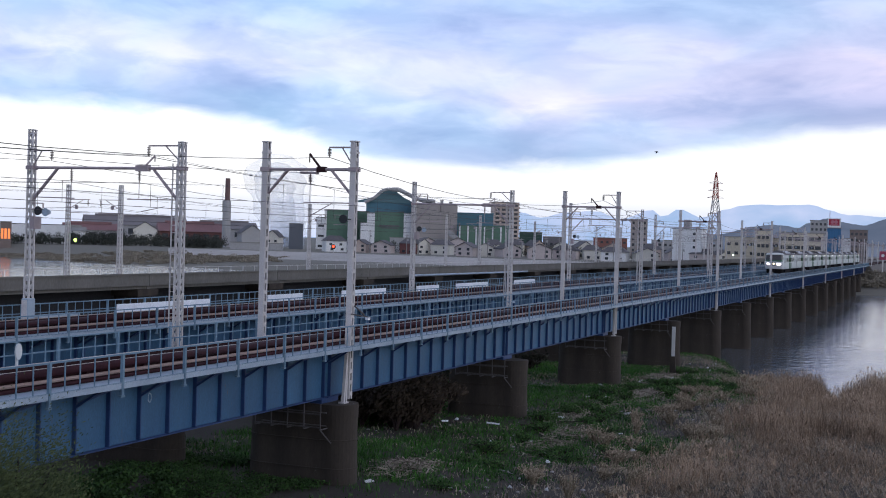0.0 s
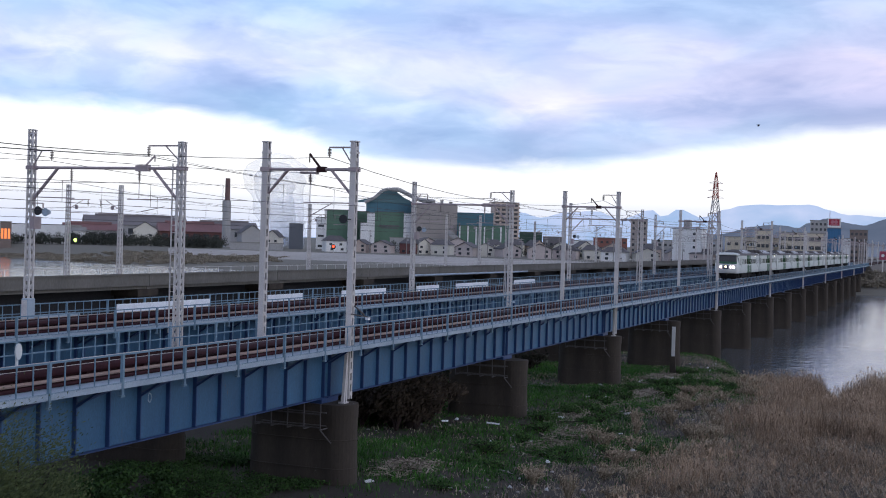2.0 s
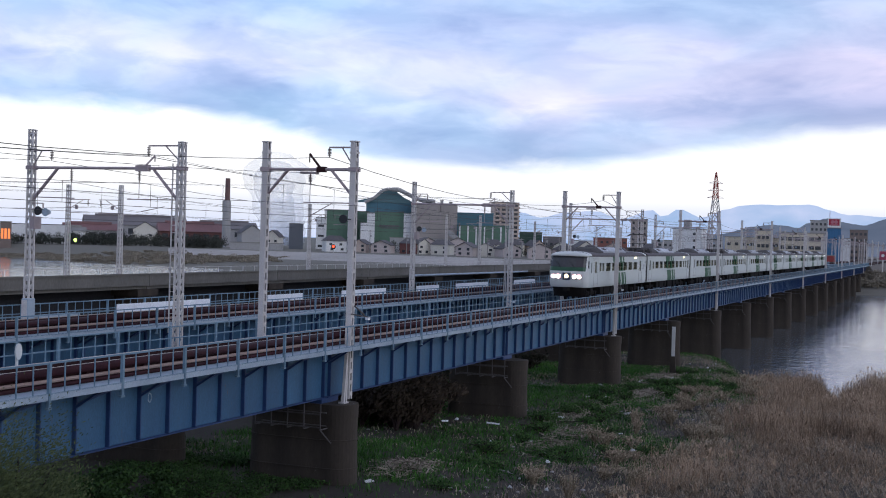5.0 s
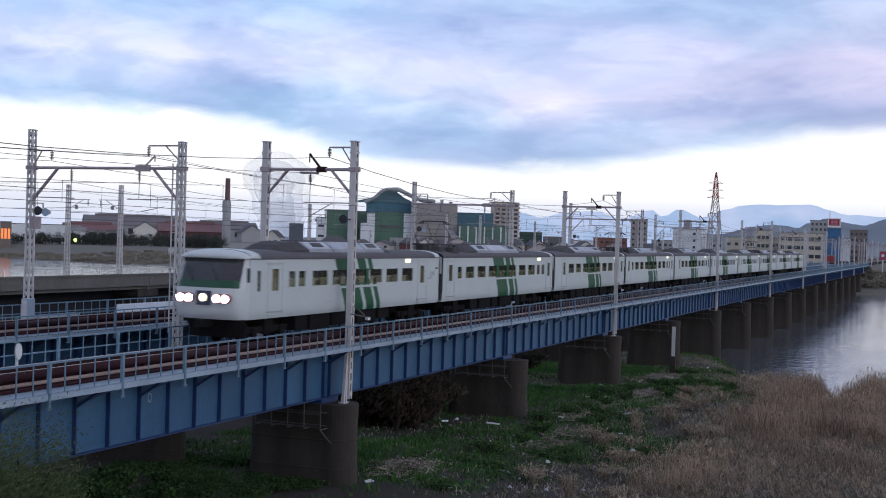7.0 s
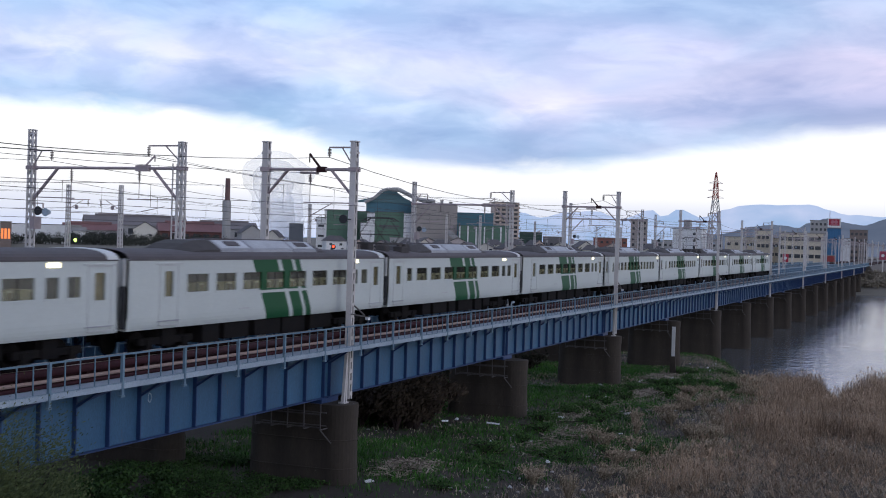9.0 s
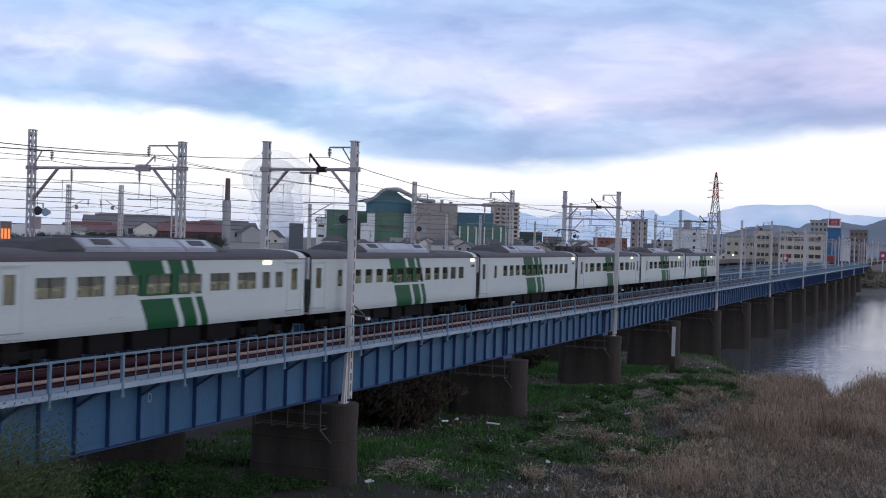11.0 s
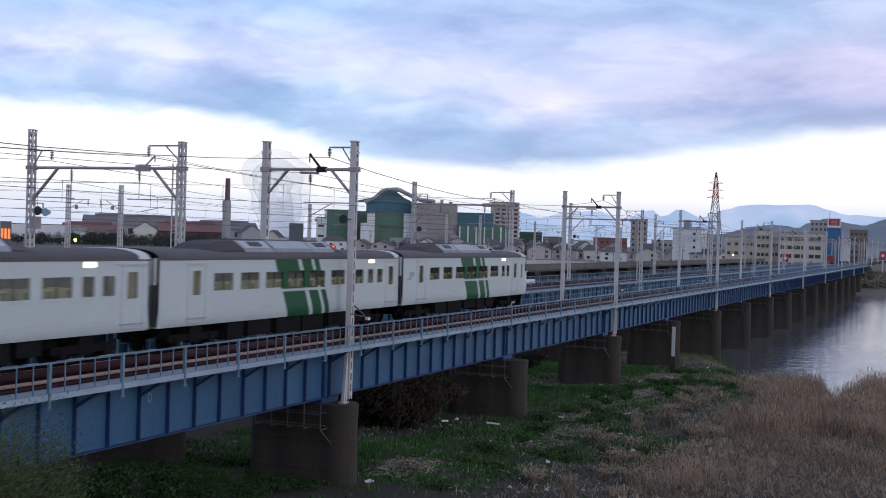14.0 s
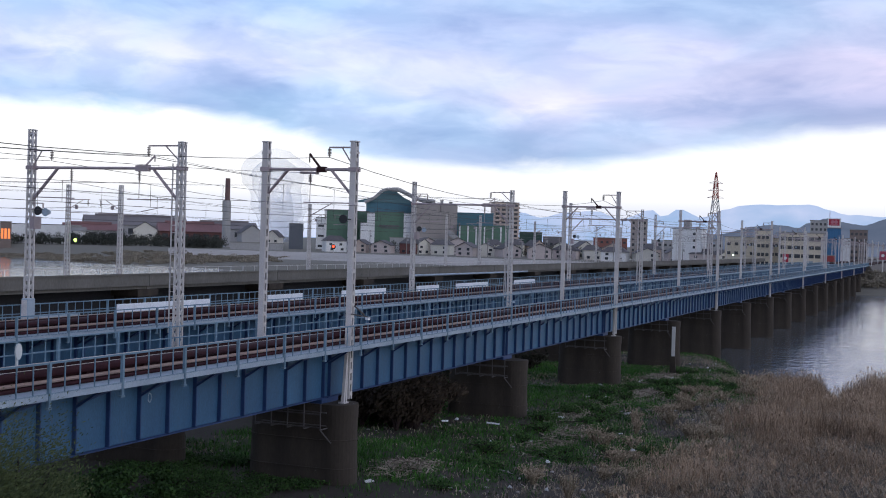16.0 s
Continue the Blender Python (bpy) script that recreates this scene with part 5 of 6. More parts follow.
def make_litter():
    r = random.Random(14)
    f = Form()
    for _ in range(1100):
        x = 36 + 100 * r.random()
        y = 9 + 24 * r.random()
        if noise.noise((x * 0.07, y * 0.11, 2.0)) > 0.0 and r.random() < 0.8 or x > shore(y):
            continue
        g = stone(r, r.uniform(0.04, 0.14))
        i, z = len(f.v), ground_z(x, y) - 0.02
        f.v += [(x + a, y + b, z + c) for a, b, c in g.v]
        f.f += [tuple(i + k for k in q) for q in g.f]
    m = leafy("river_stones", (0.12, 0.11, 0.105), (0.34, 0.32, 0.31), 0.6)
    solid("river_stones", f, m, "scattered grey river stones", "stones", kind="stuff", fix=False)
    pale = material("washed_up_plastic", (0.62, 0.62, 0.63), 0.5, 0, (0.4, 0.4, 0.4), 3, 0.6, 20, 0.2, None, 0.2)
    for _ in range(46):
        x, y = 46 + 78 * r.random(), 14.5 + 10 * r.random()
        w, l = r.uniform(0.06, 0.2), r.uniform(0.15, 0.75)
        g = Form().loft([[(-l / 2, -w / 2, 0), (-l / 2, w / 2, 0.02), (-l / 2, w * 0.2, w * 0.6)], [(l * 0.1, -w / 2, 0), (l * 0.1, w * 0.6, 0.02), (l * 0.1, 0, w)], [(l / 2, -w * 0.3, 0), (l / 2, w * 0.3, 0.02), (l / 2, 0, w * 0.4)]])
        solid("litter", g, pale, "pale scrap washed up on the bank", "litter", "litter on the bank", at=pose(x, y, ground_z(x, y) + 0.04, r.uniform(-10, 10), r.uniform(-10, 10), r.uniform(0, 360)))
    for x, y, l in ((65.9, 23.6, 0.75), (65.4, 26.4, 0.4), (66.3, 26.0, 0.3), (56.6, 17.4, 0.25), (92.5, 21.8, 0.5), (70.5, 20.9, 0.35)):
        g = Form().loft([[(-l / 2, -0.1, 0), (-l / 2, 0.1, 0.0), (-l / 2, 0.06, 0.09), (-l / 2, -0.07, 0.08)], [(l / 2, -0.08, 0.02), (l / 2, 0.09, 0.02), (l / 2, 0.05, 0.12), (l / 2, -0.05, 0.1)]])
        solid("litter", g, M_BOARD, "bright white plastic scrap on the bank", "litter", "litter on the bank", at=pose(x, y, ground_z(x, y) + 0.12, 0, 0, r.uniform(0, 180)))
    for _ in range(30):
        x, y = 48 + 70 * r.random(), 15 + 9 * r.random()
        l = r.uniform(0.8, 2.4)
        g = Form().tube((-l / 2, 0, 0.05), (0, r.uniform(-0.2, 0.2), 0.09), 0.05, 0.04, n=6).tube((0, 0, 0.08), (l / 2, r.uniform(-0.3, 0.3), 0.12), 0.04, 0.02, n=6)
        solid("driftwood", g, M_SLEEPER if r.random() < 0.4 else M_CONC, "bleached driftwood branch on the bank", "driftwood", "driftwood on the bank", at=pose(x, y, ground_z(x, y), 0, 0, r.uniform(0, 360)))


def make_shrub(x, y, size, tall, leaves, mat, label, seed, leaf=0.12, fine=False, wood=None):
    """A shrub: stems that fork upward and many small leaves in uneven clumps."""
    r = random.Random(seed)
    z = ground_z(x, y) - 0.1
    s = thing("shrub", label, "shrub", "shrubs", at=pose(x, y, z))
    st, lf = Form(), Form()
    tips = []
    for k in range(11):
        a = 2 * math.pi * k / 11 + r.uniform(-0.3, 0.3)
        rad = size * r.uniform(0.25, 1.0)
        mid = Vector((math.cos(a) * rad * 0.4, math.sin(a) * rad * 0.4, tall * r.uniform(0.3, 0.5)))
        end = Vector((math.cos(a) * rad, math.sin(a) * rad, tall * r.uniform(0.65, 1.0)))
        st.tube((0, 0, 0), mid, 0.05, 0.035, n=5).tube(mid, end, 0.035, 0.012, n=5)
        tips += [end, (mid + end) / 2, mid, end * 0.8]
        for _ in range(2):
            e2 = mid.lerp(end, 0.5) + Vector((r.gauss(0, size * 0.3), r.gauss(0, size * 0.3), tall * r.uniform(0.05, 0.25)))
            st.tube(mid.lerp(end, 0.4), e2, 0.02, 0.008, n=4)
            tips.append(e2)
    for _ in range(leaves):
        c = r.choice(tips)
        p = c + Vector((r.gauss(0, size * (0.15 if fine else 0.20)), r.gauss(0, size * (0.15 if fine else 0.20)), r.gauss(0, tall * (0.07 if fine else 0.10))))
        p.z = max(p.z, 0.05)
        d = Vector((r.uniform(-1, 1), r.uniform(-1, 1), r.uniform(-0.8, 0.8))).normalized()
        if fine:
            d = Vector((0.75 + r.gauss(0, 0.3), -0.2 + r.gauss(0, 0.4), 0.5 + r.gauss(0, 0.3))).normalized()
        n = d.cross(Vector((r.uniform(-1, 1), r.uniform(-1, 1), r.uniform(-1, 1)))).normalized()
        l, w = leaf * r.uniform(0.7, 1.4), leaf * (0.17 if fine else 0.35)
        lf.quad(p - d * l * 0.5, p + n * w, p + d * l * 0.5, p - n * w)
    part("stem", st, wood or M_SLEEPER, s)
    part("leaves", lf, mat, s, fix=False)
    return s


make_reeds()
make_grass()
make_dry_weeds()
make_straw_mat()
for k, spot in enumerate(((86.8, 19.0, 4.2, 1.5, 1500), (74.5, 20.6, 5.5, 1.1, 1300), (104.0, 22.0, 5.0, 1.5, 900), (64.0, 19.0, 5.0, 1.2, 700), (51.0, 22.4, 2.4, 1.3, 700), (93.0, 15.5, 3.0, 1.2, 500))):
    make_debris(*spot, 150 + k)
make_litter()
M_WILLOW = leafy("willow_leaf", (0.026, 0.042, 0.018), (0.105, 0.128, 0.05), 0.9)
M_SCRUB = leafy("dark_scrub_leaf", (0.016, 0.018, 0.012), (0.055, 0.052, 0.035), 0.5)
make_shrub(11.7, 10.6, 1.0, 4.2, 90000, M_WILLOW, "olive-green willow shrub on the levee slope", 1, 0.045, True)
make_shrub(12.8, 10.75, 0.9, 3.3, 70000, M_WILLOW, "olive-green willow shrub on the levee slope", 2, 0.045, True)
make_shrub(12.4, 11.4, 1.15, 3.95, 70000, M_WILLOW, "low olive-green willow shrub on the levee slope", 3, 0.045, True)
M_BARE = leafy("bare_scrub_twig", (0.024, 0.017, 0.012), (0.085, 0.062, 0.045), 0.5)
# Weed leaves darkened: shade under the bridge is put partly into their colour.
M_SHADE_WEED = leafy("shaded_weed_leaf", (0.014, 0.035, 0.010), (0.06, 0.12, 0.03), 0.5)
r3 = random.Random(21)
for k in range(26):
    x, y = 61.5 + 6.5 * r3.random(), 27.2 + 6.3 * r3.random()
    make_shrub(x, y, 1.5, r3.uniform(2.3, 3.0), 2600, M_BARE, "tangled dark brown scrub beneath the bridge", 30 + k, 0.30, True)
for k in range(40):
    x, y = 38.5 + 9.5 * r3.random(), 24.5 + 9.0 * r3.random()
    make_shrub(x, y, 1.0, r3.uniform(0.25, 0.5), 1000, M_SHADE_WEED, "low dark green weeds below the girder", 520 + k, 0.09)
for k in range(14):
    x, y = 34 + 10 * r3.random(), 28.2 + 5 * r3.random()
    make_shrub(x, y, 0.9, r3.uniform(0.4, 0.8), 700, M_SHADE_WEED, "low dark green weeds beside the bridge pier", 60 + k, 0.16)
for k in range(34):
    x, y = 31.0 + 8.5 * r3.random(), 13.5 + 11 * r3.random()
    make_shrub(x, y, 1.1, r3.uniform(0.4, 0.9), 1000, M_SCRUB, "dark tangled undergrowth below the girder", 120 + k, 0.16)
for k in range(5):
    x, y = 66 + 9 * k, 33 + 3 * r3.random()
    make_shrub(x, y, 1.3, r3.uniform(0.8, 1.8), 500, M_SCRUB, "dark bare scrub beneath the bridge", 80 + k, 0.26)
for k in range(3):
    make_shrub(73 + 2.2 * k, 50 + k, 1.8, 3.4, 900, leafy("palm_green_%d" % k, (0.02, 0.035, 0.015), (0.06, 0.10, 0.03), 0.5), "dark green bush between the bridges", 95 + k, 0.5)
# leafy weeds in mounds over the bank, greener towards the bridge, straw-coloured towards the reeds
M_WEED = leafy("bank_weed_leaf", (0.018, 0.05, 0.014), (0.09, 0.17, 0.045), 0.7)
M_STRAW = leafy("straw_weed_leaf", (0.12, 0.09, 0.06), (0.42, 0.34, 0.24), 0.7)
for k in range(120):
    x, y = 46 + 72 * r3.random(), 13.0 + 9.5 * r3.random()
    if noise.noise((x * 0.07, y * 0.11, 2.0)) < -0.12 or x > shore(y) - 6:
        continue
    make_shrub(x, y, r3.uniform(0.5, 1.1), r3.uniform(0.35, 0.8), 420, M_WEED, "low mound of green leafy weeds", 200 + k, 0.11)
for k in range(70):
    x, y = 47 + 62 * r3.random(), 10.5 + 6.5 * r3.random()
    make_shrub(x, y, r3.uniform(0.4, 0.9), r3.uniform(0.5, 1.2), 330, M_STRAW, "dry straw-coloured weed clump", 400 + k, 0.13, True, M_STRAW)
# white gauge post standing in the shallows before the piers
gz = ground_z(109, 22.3)
gp = thing("gauge_post", "white water-level gauge post beside the pier", "gauge post", at=pose(109.0, 22.1, 0))
part("post", Form().box(-0.05, 0.05, -0.15, 0.15, -5.6, -2.95), M_WHITE, gp)
part("footing", Form().box(-0.12, 0.12, -0.25, 0.25, gz - 0.3, -5.6), M_PIER, gp)

# ---------- the town, the works and the hills across the river ----------
TOWN_Z = -4.0


def at_bearing(bearing, reach, z=TOWN_Z, spin=0.0):
    b = radians(bearing)
    return pose(math.cos(b) * reach, math.sin(b) * reach, z, 0, 0, bearing - 90 + spin)


def town_ground(bearing, reach):
    b = radians(bearing)
    return ground_z(math.cos(b) * reach, math.sin(b) * reach) - 0.15


WALLS = {}


def wall_paint(name, colour, vary=0.0):
    if name not in WALLS:
        WALLS[name] = material(name, colour, 0.85, 0, tuple(c * 0.78 for c in colour), 0.12, 0.7, 2.5, 0.1, (tuple(c * 0.5 for c in colour), 0.74), vary, (1, 1, 0.4))
    return WALLS[name]


M_GLAZE = material("far_window_glass", (0.035, 0.04, 0.05), 0.15, 0, (0.06, 0.065, 0.075), 0.3, 0.5, 3, 0.0)
# Tile, shed and maroon roofs are lifted: distance haze is in their colour.
M_TILE = material("dark_roof_tile", (0.12, 0.11, 0.115), 0.8, 0, (0.075, 0.068, 0.072), 0.3, 0.7, 3, 0.3, None, 0.3)
M_SHEDROOF = material("hazed_shed_roof", (0.21, 0.185, 0.185), 0.75, 0, (0.15, 0.13, 0.13), 0.12, 0.7, 2, 0.2)
M_ROOFRED = material("maroon_roof_sheet", (0.24, 0.12, 0.12), 0.7, 0, (0.18, 0.095, 0.095), 0.15, 0.7, 2, 0.2)
M_TEAL = material("teal_roof_sheet", (0.075, 0.19, 0.24), 0.6, 0, (0.06, 0.155, 0.20), 0.1, 0.7, 2, 0.2, None, 0.0, (6, 6, 0.5))
M_WORKSGREEN = material("works_green_sheet", (0.11, 0.20, 0.14), 0.7, 0, (0.09, 0.17, 0.115), 0.1, 0.7, 1.5, 0.2, None, 0.0, (5, 5, 0.4))


def block(name, label, cat, bearing, reach, width, top, mat, depth=12.0, floors=0, cols=0, roof=None, base=None, win=(1.5, 1.3), spin=0.0, group="", band=False):
    """A flat-roofed building seen from its front: walls, parapet and real window recesses."""
    z = town_ground(bearing, reach) if base is None else base
    h = top - z
    b = thing(name, label, cat, group, at=at_bearing(bearing, reach, z, spin))
    part("wall", Form().box(-width / 2, width / 2, 0.12, depth, 0, h).box(-width / 2, width / 2, 0, 0.12, 0, h), mat, b)
    part("roof", Form().box(-width / 2 - 0.25, width / 2 + 0.25, -0.25, depth + 0.25, h, h + 0.35), roof or M_CONC, b)
    if floors:
        step = (h - 1.0) / floors
        for i in range(floors):
            zz = 0.9 + i * step
            if band:
                w = part("window", Form().box(-width / 2 + 0.6, width / 2 - 0.6, -0.05, 0.02, zz + 0.5, zz + 0.5 + win[1]), M_GLAZE, b)
                part("sill", Form().box(-width / 2 + 0.4, width / 2 - 0.4, -0.22, 0.0, zz + 0.25, zz + 0.45), mat, w)
                m2 = Form()
                for k in range(cols + 1):
                    x = -width / 2 + 0.6 + (width - 1.2) * k / cols
                    m2.box(x - 0.2, x + 0.2, -0.16, 0.0, zz + 0.5, zz + 0.5 + win[1])
                part("mullions", m2, mat, w)["kind"] = "stuff"
            else:
                for k in range(cols):
                    x = -width / 2 + width * (k + 0.5) / cols
                    w = part("window", Form().box(x - win[0] / 2, x + win[0] / 2, -0.04, 0.02, zz + 0.5, zz + 0.5 + win[1]), M_GLAZE, b)
                    part("frame", Form().box(x - win[0] / 2 - 0.12, x + win[0] / 2 + 0.12, -0.16, 0.0, zz + 0.36, zz + 0.48), mat, w)
    return b


def house(bearing, reach, width, top, mat, roofmat, label, spin=0.0, gable=True):
    z = town_ground(bearing, reach)
    h = top - z
    eave = h * 0.66
    d = 7.5
    b = thing("house", label, "house", "houses behind the levee", at=at_bearing(bearing, reach, z, spin))
    w = width / 2
    f = Form().box(-w, w, 0, d, 0, eave)
    if gable:
        f.loft([[(-w, 0.0, eave), (w, 0.0, eave), (0, 0.0, h - 0.25)], [(-w, d, eave), (w, d, eave), (0, d, h - 0.25)]])
        r = Form().hexa([(-w - 0.6, -0.6, eave - 0.35), (0, -0.6, h - 0.15), (0, d + 0.6, h - 0.15), (-w - 0.6, d + 0.6, eave - 0.35), (-w - 0.6, -0.6, eave - 0.1), (0, -0.6, h + 0.1), (0, d + 0.6, h + 0.1), (-w - 0.6, d + 0.6, eave - 0.1)])
        r.hexa([(0, -0.6, h - 0.15), (w + 0.6, -0.6, eave - 0.35), (w + 0.6, d + 0.6, eave - 0.35), (0, d + 0.6, h - 0.15), (0, -0.6, h + 0.1), (w + 0.6, -0.6, eave - 0.1), (w + 0.6, d + 0.6, eave - 0.1), (0, d + 0.6, h + 0.1)])
    else:
        r = Form().loft([[(-w - 0.6, -0.6, eave), (w + 0.6, -0.6, eave), (w + 0.6, d + 0.6, eave), (-w - 0.6, d + 0.6, eave)], [(-w * 0.55, d * 0.45, h), (w * 0.55, d * 0.45, h), (w * 0.55, d * 0.55, h), (-w * 0.55, d * 0.55, h)]])
    part("wall", f, mat, b)
    part("roof", r, roofmat, b)
    rr = random.Random(int(bearing * 1000))
    for i in range(2):
        for k in range(2):
            if rr.random() < 0.85:
                x = (-0.5 + k) * width * 0.5 + rr.uniform(-0.4, 0.4)
                zz = 0.9 + i * eave * 0.45
                wn = part("window", Form().box(x - 0.75, x + 0.75, -0.05, 0.02, zz, zz + 1.2), M_GLAZE, b)
                part("sill", Form().box(x - 0.9, x + 0.9, -0.16, 0, zz - 0.14, zz - 0.02), mat, wn)
    return b


CREAM, WHITE, GREY = wall_paint("cream_render", (0.72, 0.68, 0.60)), wall_paint("white_render", (0.83, 0.82, 0.81)), wall_paint("grey_render", (0.40, 0.39, 0.385))
TAN, BROWN, PINK = wall_paint("tan_brick", (0.60, 0.48, 0.41)), wall_paint("brown_brick", (0.22, 0.17, 0.15)), wall_paint("pinkish_render", (0.56, 0.48, 0.46))
BRICK = wall_paint("dark_red_siding", (0.16, 0.065, 0.06))
OCHRE = wall_paint("pale_ochre_render", (0.68, 0.60, 0.47))
# Lifted dark wall: distance haze is put into the colour.
DARKWALL = wall_paint("dark_siding", (0.16, 0.15, 0.155))


def make_works():
    """The large green works with its teal roof and big pipes."""
    block("works_hall", "green sheet-clad works hall with pale corner strips", "factory", 27.26, 722, 14.2, 19.6, M_WORKSGREEN, 20, 1, 3, M_TILE, win=(3.0, 1.0))
    block("works_stair_tower", "pale concrete stair tower of the works", "factory", 28.04, 720, 5.6, 14.9, WHITE, 14, 3, 1, win=(3.4, 1.3))
    block("works_tower", "white sheet-clad tower of the works", "factory", 25.87, 705, 8.1, 12.2, WHITE, 10)
    block("works_hall", "narrow green hall of the works", "factory", 26.15, 728, 9.0, 19.2, M_WORKSGREEN, 12, roof=M_TILE)
    main = block("works_hall", "large green works hall with a dark lettered panel", "factory", 24.86, 721, 17.0, 19.2, M_WORKSGREEN, 24, roof=M_TILE)
    part("letter_panel", Form().box(-6, 6, -0.2, 0.0, 14.6, 15.6).box(-5, 5, -0.2, 0.0, 13.6, 14.2), M_TILE, main)
    block("works_pier", "white corner strip of the works", "factory", 25.72, 719, 4.6, 18.4, WHITE, 6)
    block("works_pier", "white corner strip of the works", "factory", 24.01, 719, 4.3, 18.6, WHITE, 6)
    block("works_pier", "white end wall of the green hall", "factory", 26.62, 719, 4.6, 19.2, WHITE, 6)
    block("works_pier", "narrow white corner strip of the works", "factory", 27.84, 719, 1.4, 19.4, WHITE, 6)
    for q in range(5):
        block("roof_vent", "small grey vent house on the works roof", "roof vent", 22.0 + q * 0.42, 722, 1.8, 26.2 + (q % 2) * 0.8, GREY, 2, base=25.3)
    z = town_ground(24.86, 728)
    t = thing("works_roof_house", "teal upper storey with a steep slate-blue roof", "factory", at=at_bearing(24.86, 728, z))
    part("wall", Form().box(-14, 14, 0, 20, 0, 25.4 - z), M_TEAL, t)
    e = 25.4 - z
    part("roof", Form().loft([[(-22, -0.8, e - 0.3), (15, -0.8, e - 0.3), (15, 20, e), (-22, 20, e)], [(-8, 1.4, e + 3.2), (8, 1.4, e + 3.2), (8, 16, e + 3.2), (-8, 16, e + 3.2)], [(-1.8, 3, 33.0 - z), (2.4, 3, 33.0 - z), (2.4, 12, 33.0 - z), (-1.8, 12, 33.0 - z)]]), material("teal_slate_roof", (0.085, 0.165, 0.175), 0.7, 0, (0.07, 0.135, 0.145), 0.1, 0.7, 1.5, 0.2), t)
    pts = [(-15, e - 0.6), (-9.0, e + 2.4), (-4.8, e + 6.6), (-1.0, e + 7.8), (1.0, e + 7.5)]
    pip = Form()
    for a, b in zip(pts, pts[1:]):
        pip.tube((a[0], -2.0, a[1]), (b[0], -2.0, b[1]), 1.0, n=10)
    part("pipe", pip, GREY, t, "fat grey exhaust pipe arching over the roof")
    pts = [(1.0, e + 7.5), (5.0, e + 7.6), (10.5, e + 5.0), (17.0, e + 2.0), (27.0, e + 1.0)]
    pip = Form()
    for a, b in zip(pts, pts[1:]):
        pip.tube((a[0], -2.6, a[1]), (b[0], -2.6, b[1]), 1.3, n=10)
    part("pipe", pip, GREY, t, "fat grey exhaust pipe running down to the grey hall")
    block("works_hall", "tall grey-brown windowless works hall", "factory", 22.76, 716, 27.2, 25.0, wall_paint("grey_brown_sheet", (0.37, 0.33, 0.305)), 24, roof=M_TILE)
    block("works_annex", "low pale annex at the foot of the works", "factory", 23.4, 690, 34, 4.2, GREY, 8, 1, 8)
    block("works_shed", "teal-roofed shed of the works with pale columns", "factory", 20.9, 742, 24, 20.5, M_TEAL, 16, roof=M_TEAL)
    sh = block("works_shed", "lower teal shed with pale pillars and pipe bridge", "factory", 20.4, 712, 30, 12.8, M_WORKSGREEN, 16, roof=M_TEAL)
    for k in range(7):
        part("pillar", Form().box(-14.5 + k * 4.8, -13.7 + k * 4.8, -0.5, 0.0, 0, 16.2), WHITE, sh)
    part("conveyor", Form().hexa([(-21, -3, 11), (-13, -3, 5), (-13, -1, 5), (-21, -1, 11), (-21, -3, 14.5), (-13, -3, 8.5), (-13, -1, 8.5), (-21, -1, 14.5)]), GREY, sh, "slanting grey conveyor gallery")
    block("silo_house", "dark tank house with a shed roof", "factory", 29.19, 700, 8.0, 10.5, wall_paint("slate_sheet", (0.13, 0.14, 0.16)), 8, roof=M_TILE)


